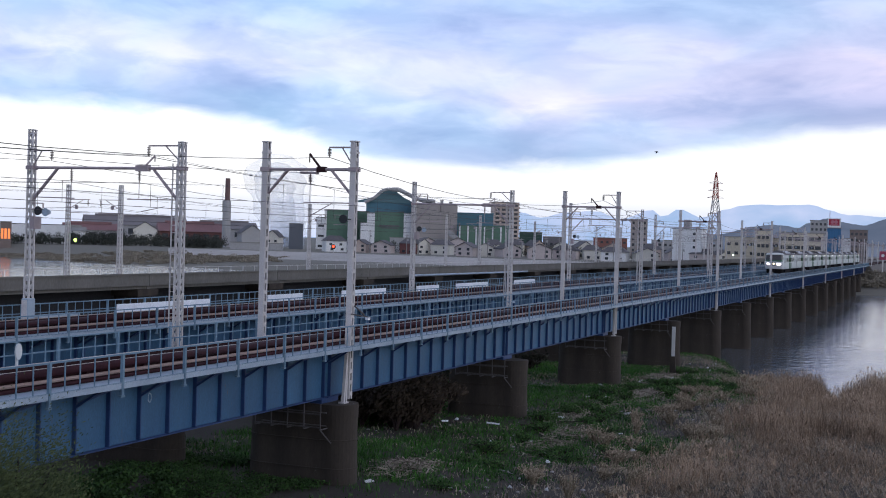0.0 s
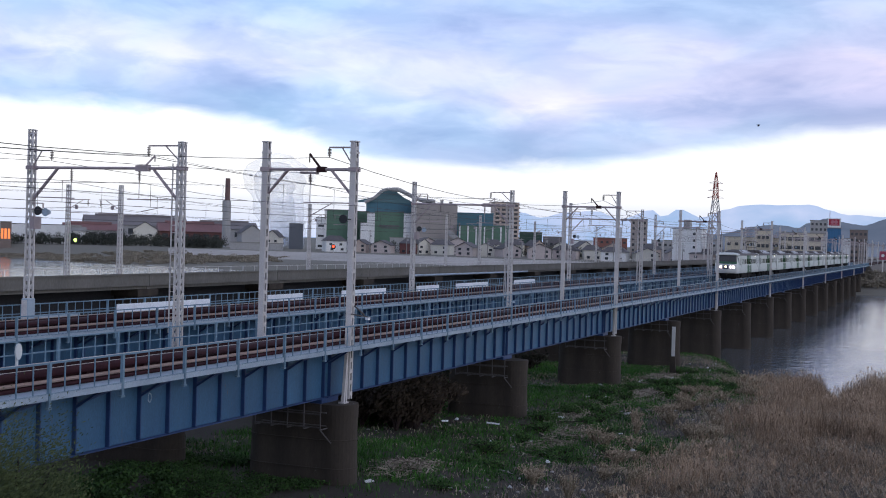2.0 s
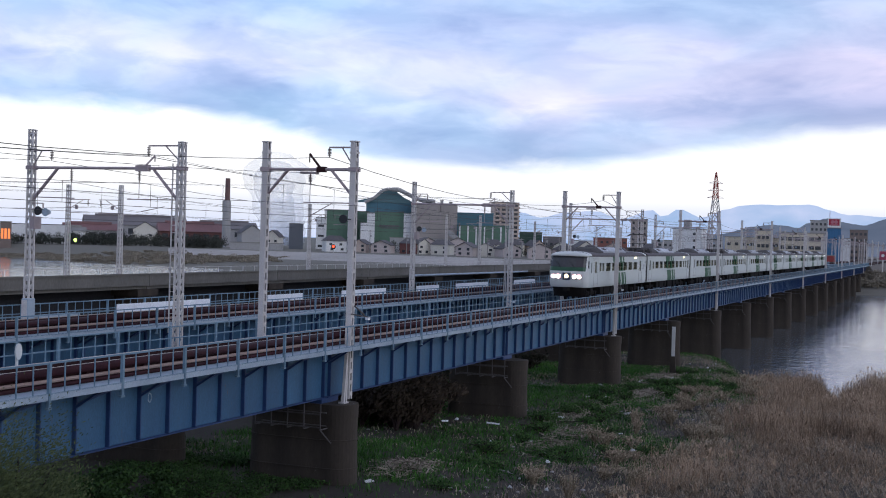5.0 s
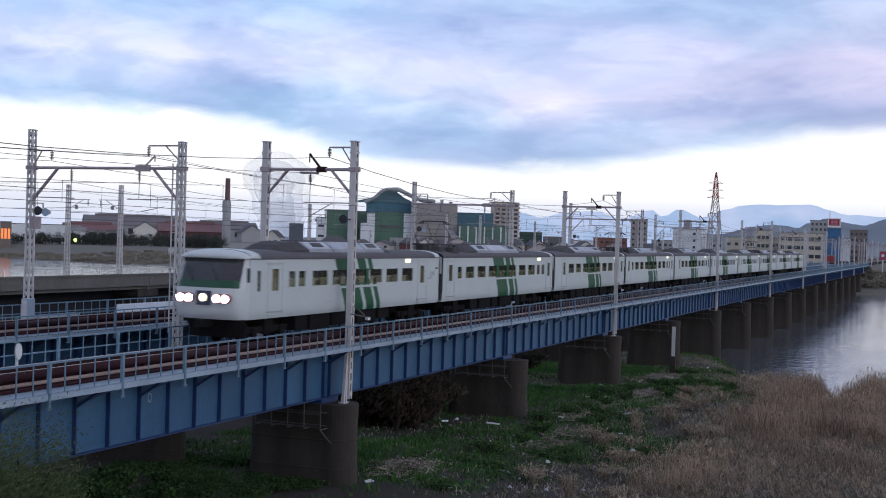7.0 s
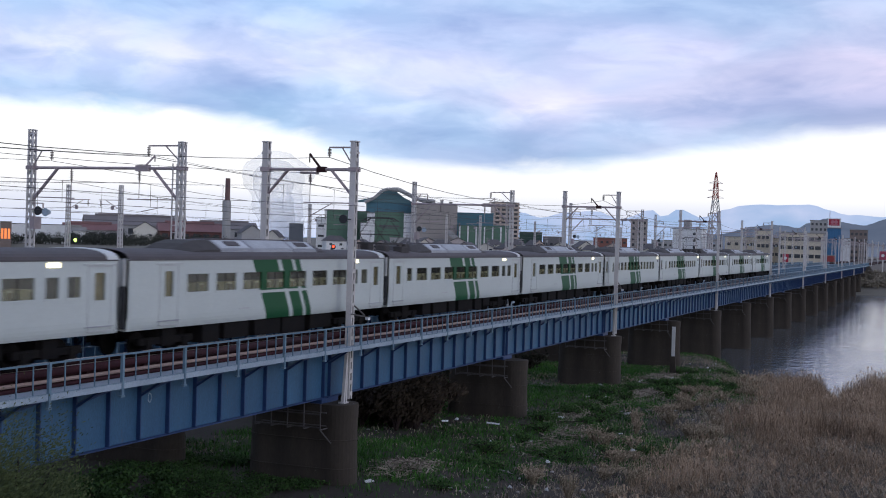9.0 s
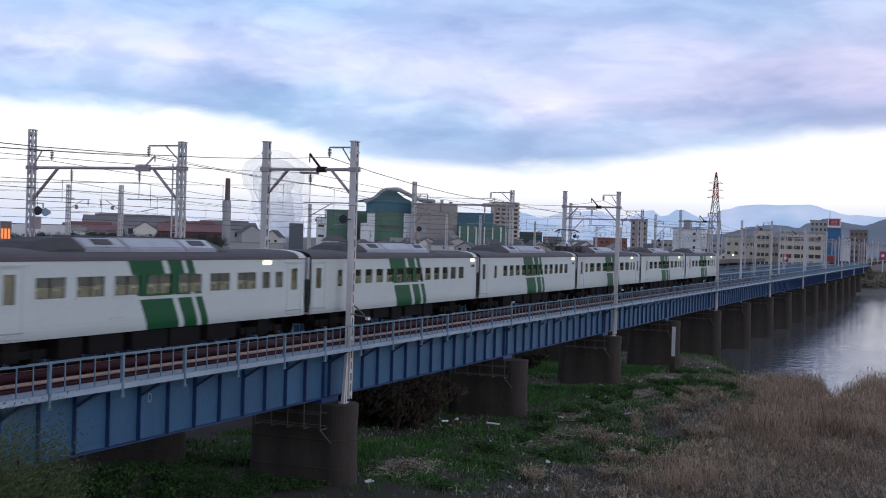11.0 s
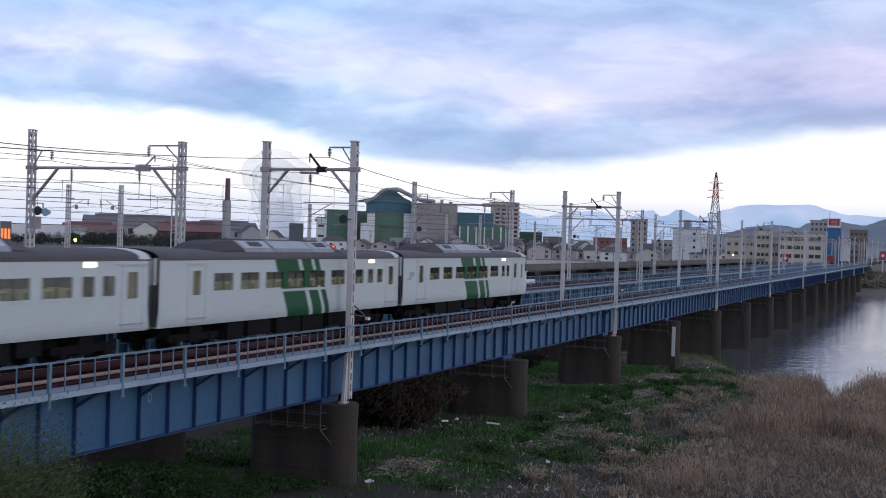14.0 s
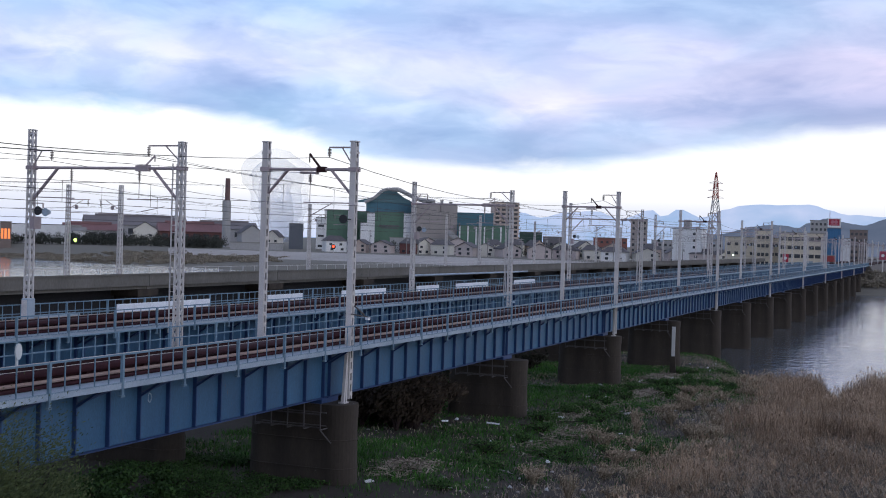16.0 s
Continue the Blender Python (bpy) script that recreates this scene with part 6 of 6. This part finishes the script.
def make_apartments():
    a = block("apartment_block", "tan high-rise apartment block with balconies", "apartment block", 19.35, 850, 17.5, 31.0, TAN, 14, spin=12)
    for i in range(11):
        for k in range(4):
            bal = part("balcony", Form().box(-8.2 + k * 4.3, -5.0 + k * 4.3, -1.3, 0.0, 1.0 + i * 3.0, 2.1 + i * 3.0), TAN, a)
            part("window", Form().box(-8.0 + k * 4.3, -5.2 + k * 4.3, -0.06, 0.02, 2.1 + i * 3.0, 3.7 + i * 3.0), M_GLAZE, bal)
    for i in range(11):
        part("end_balcony", Form().box(8.75, 9.9, 2, 12, 1.0 + i * 3.0, 2.0 + i * 3.0), BROWN, a)
    block("apartment_block", "grey-brown mid-rise apartment block", "apartment block", 13.19, 700, 9.4, 18.7, wall_paint("taupe_tile", (0.37, 0.32, 0.295)), 12, 7, 3, win=(1.2, 1.5))
    w = block("apartment_block", "white five-storey block with small dark windows", "apartment block", 11.0, 560, 13.2, 12.0, WHITE, 10, 5, 2, win=(1.1, 1.1), spin=-14)
    part("stair_house", Form().box(-2.2, 0.6, 2, 6, 15.8, 20.3), GREY, w)
    block("apartment_block", "cream building with grey roof rooms", "office block", 8.6, 545, 13.0, 8.9, OCHRE, 14, 3, 4)
    block("office_block", "cream office block with dark window bands", "office block", 7.6, 532, 6.4, 11.7, OCHRE, 14, 4, 3, win=(1.2, 1.4), band=True)
    block("office_block", "long cream office block with dark window bands", "office block", 5.95, 520, 17.5, 11.0, OCHRE, 14, 4, 6, win=(1.5, 1.5), band=True)
    block("office_block", "low cream wing with window bands", "office block", 7.0, 535, 6.0, 8.8, OCHRE, 14, 3, 3, band=True)
    block("apartment_block", "grey tower block in the distance", "apartment block", 5.2, 720, 9.2, 20.9, GREY, 10, 8, 4, win=(1.2, 1.4))
    block("apartment_block", "dark brown apartment block", "apartment block", 3.49, 640, 8.4, 14.8, BROWN, 10, 6, 4, win=(1.2, 1.3))
    block("small_building", "small bright white building", "building", 4.05, 560, 4.0, 9.6, wall_paint("bright_white", (0.8, 0.8, 0.8)), 6)
    s = block("store_tower", "blue store tower under a large sign", "store", 4.54, 522, 5.4, 13.4, wall_paint("blue_panel", (0.05, 0.165, 0.32)), 6)
    h = 13.4 - town_ground(4.54, 522)
    part("sign_panel", Form().box(-2.05, 2.05, 0.32, 1.6, h + 1.15, h + 3.75), wall_paint("sign_red", (0.42, 0.03, 0.06)), s, "red square sign panel")
    part("sign_mark", Form().tube((-0.7, 0.32, h + 2.6), (-0.7, 0.25, h + 2.6), 0.75, n=12).tube((0.7, 0.32, h + 2.6), (0.7, 0.24, h + 2.6), 0.75, n=12).box(-1.5, 1.5, 0.25, 0.32, h + 1.35, h + 1.65), wall_paint("sign_pale_red", (0.55, 0.2, 0.24)), s)
    part("sign_foot", Form().box(-2.6, 2.6, 0.4, 1.55, h + 0.36, h + 4.1), WHITE, s, "white foot and edge of the sign")
    part("sign_mast", Form().tube((-1.8, 1, h + 4.0), (-1.8, 1, h + 7.0), 0.12, n=6), M_ARM, s)
    block("store", "low store with a dark red fascia", "store", 4.7, 500, 4.5, 2.2, wall_paint("fascia_red", (0.34, 0.06, 0.06)), 8)
    block("long_building", "low building with a red-brown roof storey", "building", 14.5, 760, 20.7, 7.9, wall_paint("red_brown_tile", (0.27, 0.11, 0.085)), 12, 3, 6)
    block("building", "dark green-grey low building", "building", 18.2, 722, 13.3, 9.8, wall_paint("dark_green_sheet", (0.05, 0.09, 0.07)), 10, 2, 4)
    block("building", "dark grey building with a white band", "building", 17.1, 705, 12.9, 7.4, DARKWALL, 10, 2, 4)
    block("building", "grey building behind the houses", "building", 12.1, 650, 11.5, 7.0, GREY, 10, 3, 4)
    block("building", "white low building behind the houses", "building", 15.8, 690, 12.0, 5.6, WHITE, 10, 2, 5)
    block("building", "grey low building behind the houses", "building", 9.9, 600, 10.0, 7.5, GREY, 10, 3, 4)


def long_roof(label, bearing, reach, width, eave, top, mat, roofmat, depth):
    """A long shed whose roof slopes towards the river."""
    z = town_ground(bearing, reach)
    b = thing("long_shed", label, "shed", at=at_bearing(bearing, reach, z, 6))
    w = width / 2
    part("wall", Form().box(-w, w, 0, depth, 0, eave - z), mat, b)
    e, t = eave - z, top - z
    part("roof", Form().loft([[(-w - 1, -1, e - 0.3), (-w - 1, depth / 2, t), (-w - 1, depth + 1, e - 0.3)], [(w + 1, -1, e - 0.3), (w + 1, depth / 2, t), (w + 1, depth + 1, e - 0.3)]]), roofmat, b)
    part("ridge_vent", Form().box(-w * 0.8, w * 0.8, depth / 2 - 1.2, depth / 2 + 1.2, t - 0.5, t + 0.9), roofmat, b)
    for k in range(int(width / 6)):
        x = -w + 3 + k * 6
        part("window", Form().box(x - 1.6, x + 1.6, -0.06, 0.02, (eave - z) * 0.5, (eave - z) * 0.8), M_GLAZE, b)


def make_left_bank():
    block("long_shed", "long pale shed with a row of dark openings", "shed", 41.0, 640, 34, 5.6, WHITE, 12, 1, 12, M_TILE, win=(1.4, 1.6))
    o = block("lit_kiosk", "small building with glowing orange windows", "building", 42.05, 610, 5.0, 6.3, BROWN, 6)
    for k in range(3):
        part("lit_window", Form().box(-2.1 + k * 1.5, -1.1 + k * 1.5, -0.1, 0.02, 4.5, 9.3), glow("orange_window_%d" % k, (1.0, 0.26, 0.07), 0.8), o)
    long_roof("wide dark industrial shed with a low pitched roof", 36.4, 790, 62, 7.6, 13.2, GREY, M_SHEDROOF, 30)
    long_roof("dark industrial shed with a low pitched roof", 32.4, 810, 40, 7.0, 11.4, GREY, M_SHEDROOF, 30)
    long_roof("shed with a broad maroon roof among trees", 34.0, 735, 36, 4.6, 9.6, BRICK, M_ROOFRED, 18)
    long_roof("low shed with a maroon roof among trees", 38.4, 745, 30, 3.8, 7.6, GREY, M_ROOFRED, 14)
    long_roof("pale low shed among trees", 39.3, 725, 16, 3.0, 5.2, WHITE, M_CONC, 10)
    house(36.05, 715, 13.5, 9.2, CREAM, M_TILE, "cream gabled hall with a dark roof")
    house(31.2, 650, 11.8, 8.9, GREY, M_TILE, "grey gabled house near the works", 20)
    house(30.3, 655, 7.5, 6.5, CREAM, M_TILE, "small cream house near the works", -20)
    block("low_wall", "long low pale wall along the levee road", "wall", 31.0, 610, 26, -0.4, GREY, 2)
    z = town_ground(32.39, 700)
    c = thing("chimney", "tall slim brown works chimney on a grey base", "chimney", at=at_bearing(32.39, 700, z))
    part("shaft", Form().tube((0, 0, 0), (0, 0, 35 - z), 1.75, 1.35, n=16), wall_paint("chimney_brown", (0.19, 0.11, 0.10)), c)
    part("base_duct", Form().tube((-0.2, -0.6, 0), (-0.2, -0.6, 22.5 - z), 2.4, 2.3, n=16), GREY, c, "grey lower jacket")


def make_houses():
    r = random.Random(5)
    tones = [CREAM, WHITE, PINK, GREY, WHITE, CREAM, PINK, TAN]
    words = {CREAM.name: "cream", WHITE.name: "white", PINK.name: "pinkish", GREY.name: "grey", TAN.name: "tan", BRICK.name: "dark red"}
    b, k = 27.3, 0
    while b > 7.6:
        mat = BRICK if 23.9 < b < 24.3 else tones[r.randrange(len(tones))]
        reach = 610 + 25 * r.random() - (27 - b) * 3.2
        w = r.uniform(7.5, 12.0)
        house(b, reach, w, 3.6 + r.uniform(-0.8, 1.0), mat, M_TILE, words[mat.name] + " two-storey house with a dark tiled roof", r.uniform(-35, 35), r.random() < 0.6)
        b -= math.degrees(w / reach) * r.uniform(1.02, 1.35)
        k += 1
    b = 23.0
    while b > 9.0:
        mat = tones[r.randrange(len(tones))]
        w = r.uniform(8, 13)
        house(b, 665 + 20 * r.random() - (23 - b) * 3, w, 4.6 + r.uniform(-0.6, 1.2), mat, M_TILE, words[mat.name] + " house in the back row with a dark roof", r.uniform(-40, 40), r.random() < 0.5)
        b -= math.degrees(w / 660) * r.uniform(1.1, 1.6)


def crown(f, r, centre, size, n, leaf):
    for _ in range(n):
        d = Vector((r.gauss(0, 1), r.gauss(0, 1), r.gauss(0, 1))).normalized() * (r.random() ** 0.4)
        p = Vector(centre) + Vector((d.x * size[0], d.y * size[1], d.z * size[2]))
        e = Vector((r.uniform(-1, 1), r.uniform(-1, 1), r.uniform(-1, 1))).normalized()
        g = e.cross(Vector((r.uniform(-1, 1), r.uniform(-1, 1), r.uniform(-1, 1)))).normalized()
        f.quad(p - e * leaf, p + g * leaf * 0.7, p + e * leaf, p - g * leaf * 0.7)


def far_wood(name, label, b0, b1, reach, high, low, count, mat, seed, spread=14):
    """A belt of far trees or scrub: thousands of leaf clumps over short trunks."""
    r, f = random.Random(seed), Form()
    for _ in range(count):
        b, d = r.uniform(b0, b1), reach + r.uniform(-spread, spread)
        x, y = math.cos(radians(b)) * d, math.sin(radians(b)) * d
        z = ground_z(x, y)
        h = r.uniform(low, high)
        f.tube((x, y, z - 0.3), (x, y, z + h * 0.6), 0.18, 0.1, n=4, caps=False)
        for _ in range(3):
            crown(f, r, (x + r.gauss(0, 1.4), y + r.gauss(0, 1.4), z + h * r.uniform(0.3, 0.8)), (1.7, 1.7, h * 0.33), 34, 0.32)
    solid(name, f, mat, label, "woods", kind="stuff", fix=False)




def make_street_pole(bearing, reach, top):
    z = town_ground(bearing, reach)
    p = thing("utility_pole", "grey concrete utility pole among the houses", "utility pole", "utility poles", at=at_bearing(bearing, reach, z, 25))
    part("shaft", Form().tube((0, 0, 0), (0, 0, top - z), 0.22, 0.14, n=8), M_CONC, p)
    for h in (0.6, 1.5):
        part("crossarm", Form().bar((-1.1, 0, top - z - h), (1.1, 0, top - z - h), 0.14), M_ARM, p)
    part("transformer", Form().tube((0.5, 0, top - z - 3.4), (0.5, 0, top - z - 2.4), 0.35, n=10), GREY, p)


for k in range(16):
    make_street_pole(26.6 - k * 1.12 + 0.35 * math.sin(k * 2.3), 600 - k * 4, 6.5 + 1.2 * math.sin(k * 1.7))
# Far leaves are paler, with distance haze put into their colour.
M_WOOD = leafy("far_wood_leaf", (0.028, 0.034, 0.03), (0.085, 0.088, 0.07), 0.05)
M_BARE = leafy("far_bare_brush", (0.14, 0.12, 0.09), (0.33, 0.285, 0.22), 0.05)
make_works()
make_apartments()
make_left_bank()
make_houses()
far_wood("tree_belt", "dark hedge and trees before the sheds", 32.6, 43.6, 640, 7.6, 2.6, 420, M_WOOD, 41)
far_wood("brush_belt", "grey-brown brush along the far shore", 30.0, 43.5, 525, 1.5, 0.4, 560, M_BARE, 42, 45)
far_wood("garden_trees", "dark garden trees among the houses", 9.0, 27.0, 640, 7.0, 3.5, 90, M_WOOD, 43)
far_wood("bank_brush", "grey-brown brush on the far bank", 1.8, 5.0, 425, 2.6, 1.0, 160, M_BARE, 44, 22)


def make_levee_facing():
    """Pale concrete slope facing of the far levee."""
    f = Form()
    n = 60
    rows = []
    for i in range(n + 1):
        b = 35.0 - 28.0 * i / n
        near, top = 520 - (32.5 - b) * 2.2, 575 - (32.5 - b) * 2.9
        ring = []
        for d, z in ((near, -7.6), (near + 2, -7.2), (top - 6, -4.1), (top, -3.6), (top + 8, -3.7), (top + 9, -7.6)):
            ring.append((math.cos(radians(b)) * d, math.sin(radians(b)) * d, z))
        rows.append(ring)
    f.loft(rows)
    solid("levee_facing", f, material("levee_concrete", (0.46, 0.42, 0.385), 0.9, 0, (0.34, 0.305, 0.275), 0.05, 0.7, 0.6, 0.2, ((0.24, 0.22, 0.20), 0.70)), "pale concrete-faced levee slope across the river", "levee", kind="structure")


make_levee_facing()


def make_pylon():
    z = town_ground(9.77, 620)
    p = thing("pylon", "red and white lattice power pylon", "pylon", at=at_bearing(9.77, 620, z, 20))
    top = 41.5 - z
    red, white = wall_paint("pylon_red", (0.38, 0.09, 0.07)), wall_paint("pylon_grey", (0.36, 0.35, 0.35))
    secs = [(0.0, 4.0), (0.22, 3.1), (0.42, 2.3), (0.58, 1.65), (0.70, 1.2), (0.80, 0.95), (0.90, 0.75), (1.0, 0.15)]
    for i in range(len(secs) - 1):
        (a, wa), (b, wb) = secs[i], secs[i + 1]
        f = Form()
        for sx, sy in ((-1, -1), (1, -1), (1, 1), (-1, 1)):
            f.bar((sx * wa, sy * wa, a * top), (sx * wb, sy * wb, b * top), 0.26)
        for s in (-1, 1):
            f.bar((-wa, s * wa, a * top), (wb, s * wb, b * top), 0.16).bar((wa, s * wa, a * top), (-wb, s * wb, b * top), 0.16)
            f.bar((s * wa, -wa, a * top), (s * wb, wb, b * top), 0.16).bar((s * wa, wa, a * top), (s * wb, -wb, b * top), 0.16)
            f.bar((-wb, s * wb, b * top), (wb, s * wb, b * top), 0.14)
        part("section", f, red if i in (4, 6) or i == 5 else white, p)
    for k, (h, w) in enumerate(((0.72, 4.3), (0.80, 3.9), (0.88, 3.6))):
        part("cross_arm", Form().bar((-w, 0, h * top), (w, 0, h * top), 0.22).bar((-w, 0, h * top), (0, 0, (h + 0.03) * top), 0.14).bar((w, 0, h * top), (0, 0, (h + 0.03) * top), 0.14), M_ARM, p)


make_pylon()


def make_roadside_sign(bearing, reach, top, mat, label):
    z = town_ground(bearing, reach)
    s = thing("roadside_sign", label, "sign", at=at_bearing(bearing, reach, min(z, -1.0)))
    h = top - min(z, -1.0)
    part("mast", Form().tube((0, 0.3, 0), (0, 0.3, h), 0.22, n=8), M_POLE, s)
    part("panel", bevelled(-1.2, 1.2, -0.15, 0.15, h - 3.2, h, 0.1), mat, s)
    part("mark", Form().tube((0, -0.15, h - 1.6), (0, -0.22, h - 1.6), 0.6, n=14), WHITE, s)


make_roadside_sign(2.45, 480, 4.6, wall_paint("sign_pink_red", (0.36, 0.07, 0.12)), "red roadside sign with a pale round mark")
make_roadside_sign(6.6, 505, 2.4, wall_paint("sign_red", (0.42, 0.03, 0.06)), "red roadside sign beside the offices")


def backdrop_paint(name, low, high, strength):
    """Glowing distance with haze painted into its colour, in paler and darker patches."""
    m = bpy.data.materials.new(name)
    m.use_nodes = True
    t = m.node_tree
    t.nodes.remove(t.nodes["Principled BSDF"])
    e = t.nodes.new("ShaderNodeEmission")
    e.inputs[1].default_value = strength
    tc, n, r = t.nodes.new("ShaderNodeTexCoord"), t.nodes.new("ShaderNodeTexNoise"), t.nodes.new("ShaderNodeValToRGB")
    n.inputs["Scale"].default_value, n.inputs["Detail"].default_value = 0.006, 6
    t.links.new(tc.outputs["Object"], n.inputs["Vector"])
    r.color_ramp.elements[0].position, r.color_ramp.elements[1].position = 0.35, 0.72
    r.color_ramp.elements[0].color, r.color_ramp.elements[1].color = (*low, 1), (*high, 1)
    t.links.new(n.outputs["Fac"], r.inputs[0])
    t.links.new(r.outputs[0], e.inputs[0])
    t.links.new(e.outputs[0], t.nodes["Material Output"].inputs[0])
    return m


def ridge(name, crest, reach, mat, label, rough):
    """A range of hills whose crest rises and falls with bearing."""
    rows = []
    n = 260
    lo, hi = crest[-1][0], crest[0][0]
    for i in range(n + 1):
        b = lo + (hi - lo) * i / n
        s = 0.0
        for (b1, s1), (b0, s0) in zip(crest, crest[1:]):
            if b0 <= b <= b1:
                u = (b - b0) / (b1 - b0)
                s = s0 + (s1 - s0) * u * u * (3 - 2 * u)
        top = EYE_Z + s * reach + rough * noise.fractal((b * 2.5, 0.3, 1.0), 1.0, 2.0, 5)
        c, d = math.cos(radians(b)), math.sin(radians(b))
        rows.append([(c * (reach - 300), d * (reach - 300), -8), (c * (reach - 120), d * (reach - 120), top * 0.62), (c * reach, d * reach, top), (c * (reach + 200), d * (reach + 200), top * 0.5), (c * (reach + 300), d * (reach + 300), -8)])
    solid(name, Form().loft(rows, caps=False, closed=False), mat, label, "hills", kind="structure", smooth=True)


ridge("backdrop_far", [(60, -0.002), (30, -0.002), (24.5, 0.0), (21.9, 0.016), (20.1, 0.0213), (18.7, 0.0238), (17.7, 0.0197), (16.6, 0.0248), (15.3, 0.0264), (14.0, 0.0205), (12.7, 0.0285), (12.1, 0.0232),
      (11.4, 0.0304), (10.4, 0.0231), (9.3, 0.0299), (8.5, 0.0343), (5.45, 0.0354), (4.8, 0.0317), (4.0, 0.0285), (2.4, 0.0273), (-6, 0.022), (-30, 0.018)], 4200, backdrop_paint("far_mountains", (0.35, 0.50, 0.77), (0.55, 0.63, 0.88), 1.0), "mountain range in painted pale blue haze, under cloud", 3.0)
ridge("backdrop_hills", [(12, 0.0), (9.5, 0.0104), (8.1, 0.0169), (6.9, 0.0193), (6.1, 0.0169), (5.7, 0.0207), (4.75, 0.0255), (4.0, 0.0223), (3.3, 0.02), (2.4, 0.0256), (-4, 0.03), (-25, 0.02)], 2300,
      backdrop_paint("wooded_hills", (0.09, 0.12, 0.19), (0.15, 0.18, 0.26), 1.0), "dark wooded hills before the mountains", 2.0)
make_signal(math.cos(radians(27.44)) * 590, math.sin(radians(27.44)) * 590, EYE_Z - 0.0089 * 590, glow("signal_orange", (1.0, 0.07, 0.025), 3.5), "glowing orange-red warning light", -4.5, 3.0)
make_signal(math.cos(radians(8.91)) * 440, math.sin(radians(8.91)) * 440, EYE_Z - 0.006 * 440, glow("signal_far_green", (0.5, 1.0, 0.6), 12.0), "lit green railway signal", -1.0)

# ---------- a bird crossing the sky ----------
bird = thing("bird", "small dark bird flying across the sky", "bird")
M_BIRD = material("bird_feather", (0.03, 0.03, 0.032), 0.8, 0, None, 8, 0.5)
part("body", Form().loft([[(x, math.cos(a) * r_, math.sin(a) * r_) for a in [2 * math.pi * i / 8 for i in range(8)]] for x, r_ in ((-0.24, 0.02), (-0.1, 0.07), (0.06, 0.08), (0.18, 0.045), (0.25, 0.012))]), M_BIRD, bird, smooth=True)
wings = []
for s in (-1, 1):
    w = part("wing", Form().loft([[(0.08, 0, 0.01), (-0.10, 0, 0.01), (-0.10, 0, -0.005), (0.08, 0, -0.005)], [(0.10, s * 0.22, 0.015), (-0.06, s * 0.24, 0.01), (-0.06, s * 0.24, 0.0), (0.10, s * 0.22, 0.0)], [(-0.02, s * 0.46, 0.005), (-0.08, s * 0.47, 0.004), (-0.08, s * 0.47, 0.0), (-0.02, s * 0.46, 0.0)]]), M_BIRD, bird)
    wings.append((s, w))

# ---------- steam rising from the works ----------


def steam_material():
    m = bpy.data.materials.new("steam")
    m.use_nodes = True
    t = m.node_tree
    b = t.nodes["Principled BSDF"]
    b.inputs["Base Color"].default_value, b.inputs["Roughness"].default_value = (0.84, 0.90, 1.0, 1), 1.0
    b.inputs["Specular IOR Level"].default_value = 0.0
    tc, n, r = t.nodes.new("ShaderNodeTexCoord"), t.nodes.new("ShaderNodeTexNoise"), t.nodes.new("ShaderNodeMapRange")
    n.inputs["Scale"].default_value, n.inputs["Detail"].default_value = 0.05, 2
    t.links.new(tc.outputs["Object"], n.inputs["Vector"])
    r.inputs["From Min"].default_value, r.inputs["From Max"].default_value = 0.30, 0.75
    r.inputs["To Min"].default_value, r.inputs["To Max"].default_value = 0.08, 0.22
    t.links.new(n.outputs["Fac"], r.inputs[0])
    t.links.new(r.outputs[0], b.inputs["Alpha"])
    return m


STEAM = thing("steam_plume", "pale lilac steam rising from the works", "steam", at=at_bearing(30.1, 715, 0))
M_STEAM = steam_material()
PUFFS = []
for k, (wide, reach) in enumerate(((1.45, 54), (1.1, 49), (0.75, 42))):
    f, rows = Form(), []
    for i in range(40):
        z = -3 + reach * i / 39
        u = i / 39
        rad = wide * (8.5 + 6.0 * u) * (1.0 if i < 39 else 0.2) * (1 - 0.6 * smooth_step(0.8, 1.0, u))
        cx = 4.0 * (1 - u) + 3.0 * noise.noise((z * 0.06, k * 0.3, 0))
        row = []
        for j in range(30):
            q = 2 * math.pi * j / 30
            g = 1 + 0.30 * noise.fractal((math.cos(q) * 0.9, math.sin(q) * 0.9 + k * 0.35, z * 0.07 + k * 0.2), 1.0, 2.0, 3)
            row.append((cx + math.cos(q) * rad * g, math.sin(q) * rad * g, z))
        rows.append(row)
    f.loft(rows)
    PUFFS.append((part("steam_column", f, M_STEAM, STEAM, smooth=True), (0.0, 0.0, 0.0)))

def motions():
    for k, car in enumerate(CARS):
        walk(car, [(t, pose(x + k * CAR, TRACK_Y, 0)) for t, x in FRONT])
    for puff, (x, y, z) in PUFFS:
        walk(puff, [(0.0, pose(x, y, z)), (16.0, pose(x - 1.5, y, z + 3.0))])
    rows = []
    for t, b, s in ((0.0, 12.5, 0.0756), (1.5, 9.15, 0.0981), (3.0, 5.43, 0.0953), (3.5, 4.05, 0.0918), (6.0, -4.0, 0.075), (16.0, -42.0, 0.06)):
        d = 150.0
        rows.append((t, pose(math.cos(radians(b)) * d, math.sin(radians(b)) * d, EYE_Z + s * d, 0, 0, b - 90)))
    walk(bird, rows)
    for s, w in wings:
        walk(w, [(0.2 * k, pose(0, 0, 0, s * (38 if k % 2 else -22), 0, 0)) for k in range(81)])


motions()
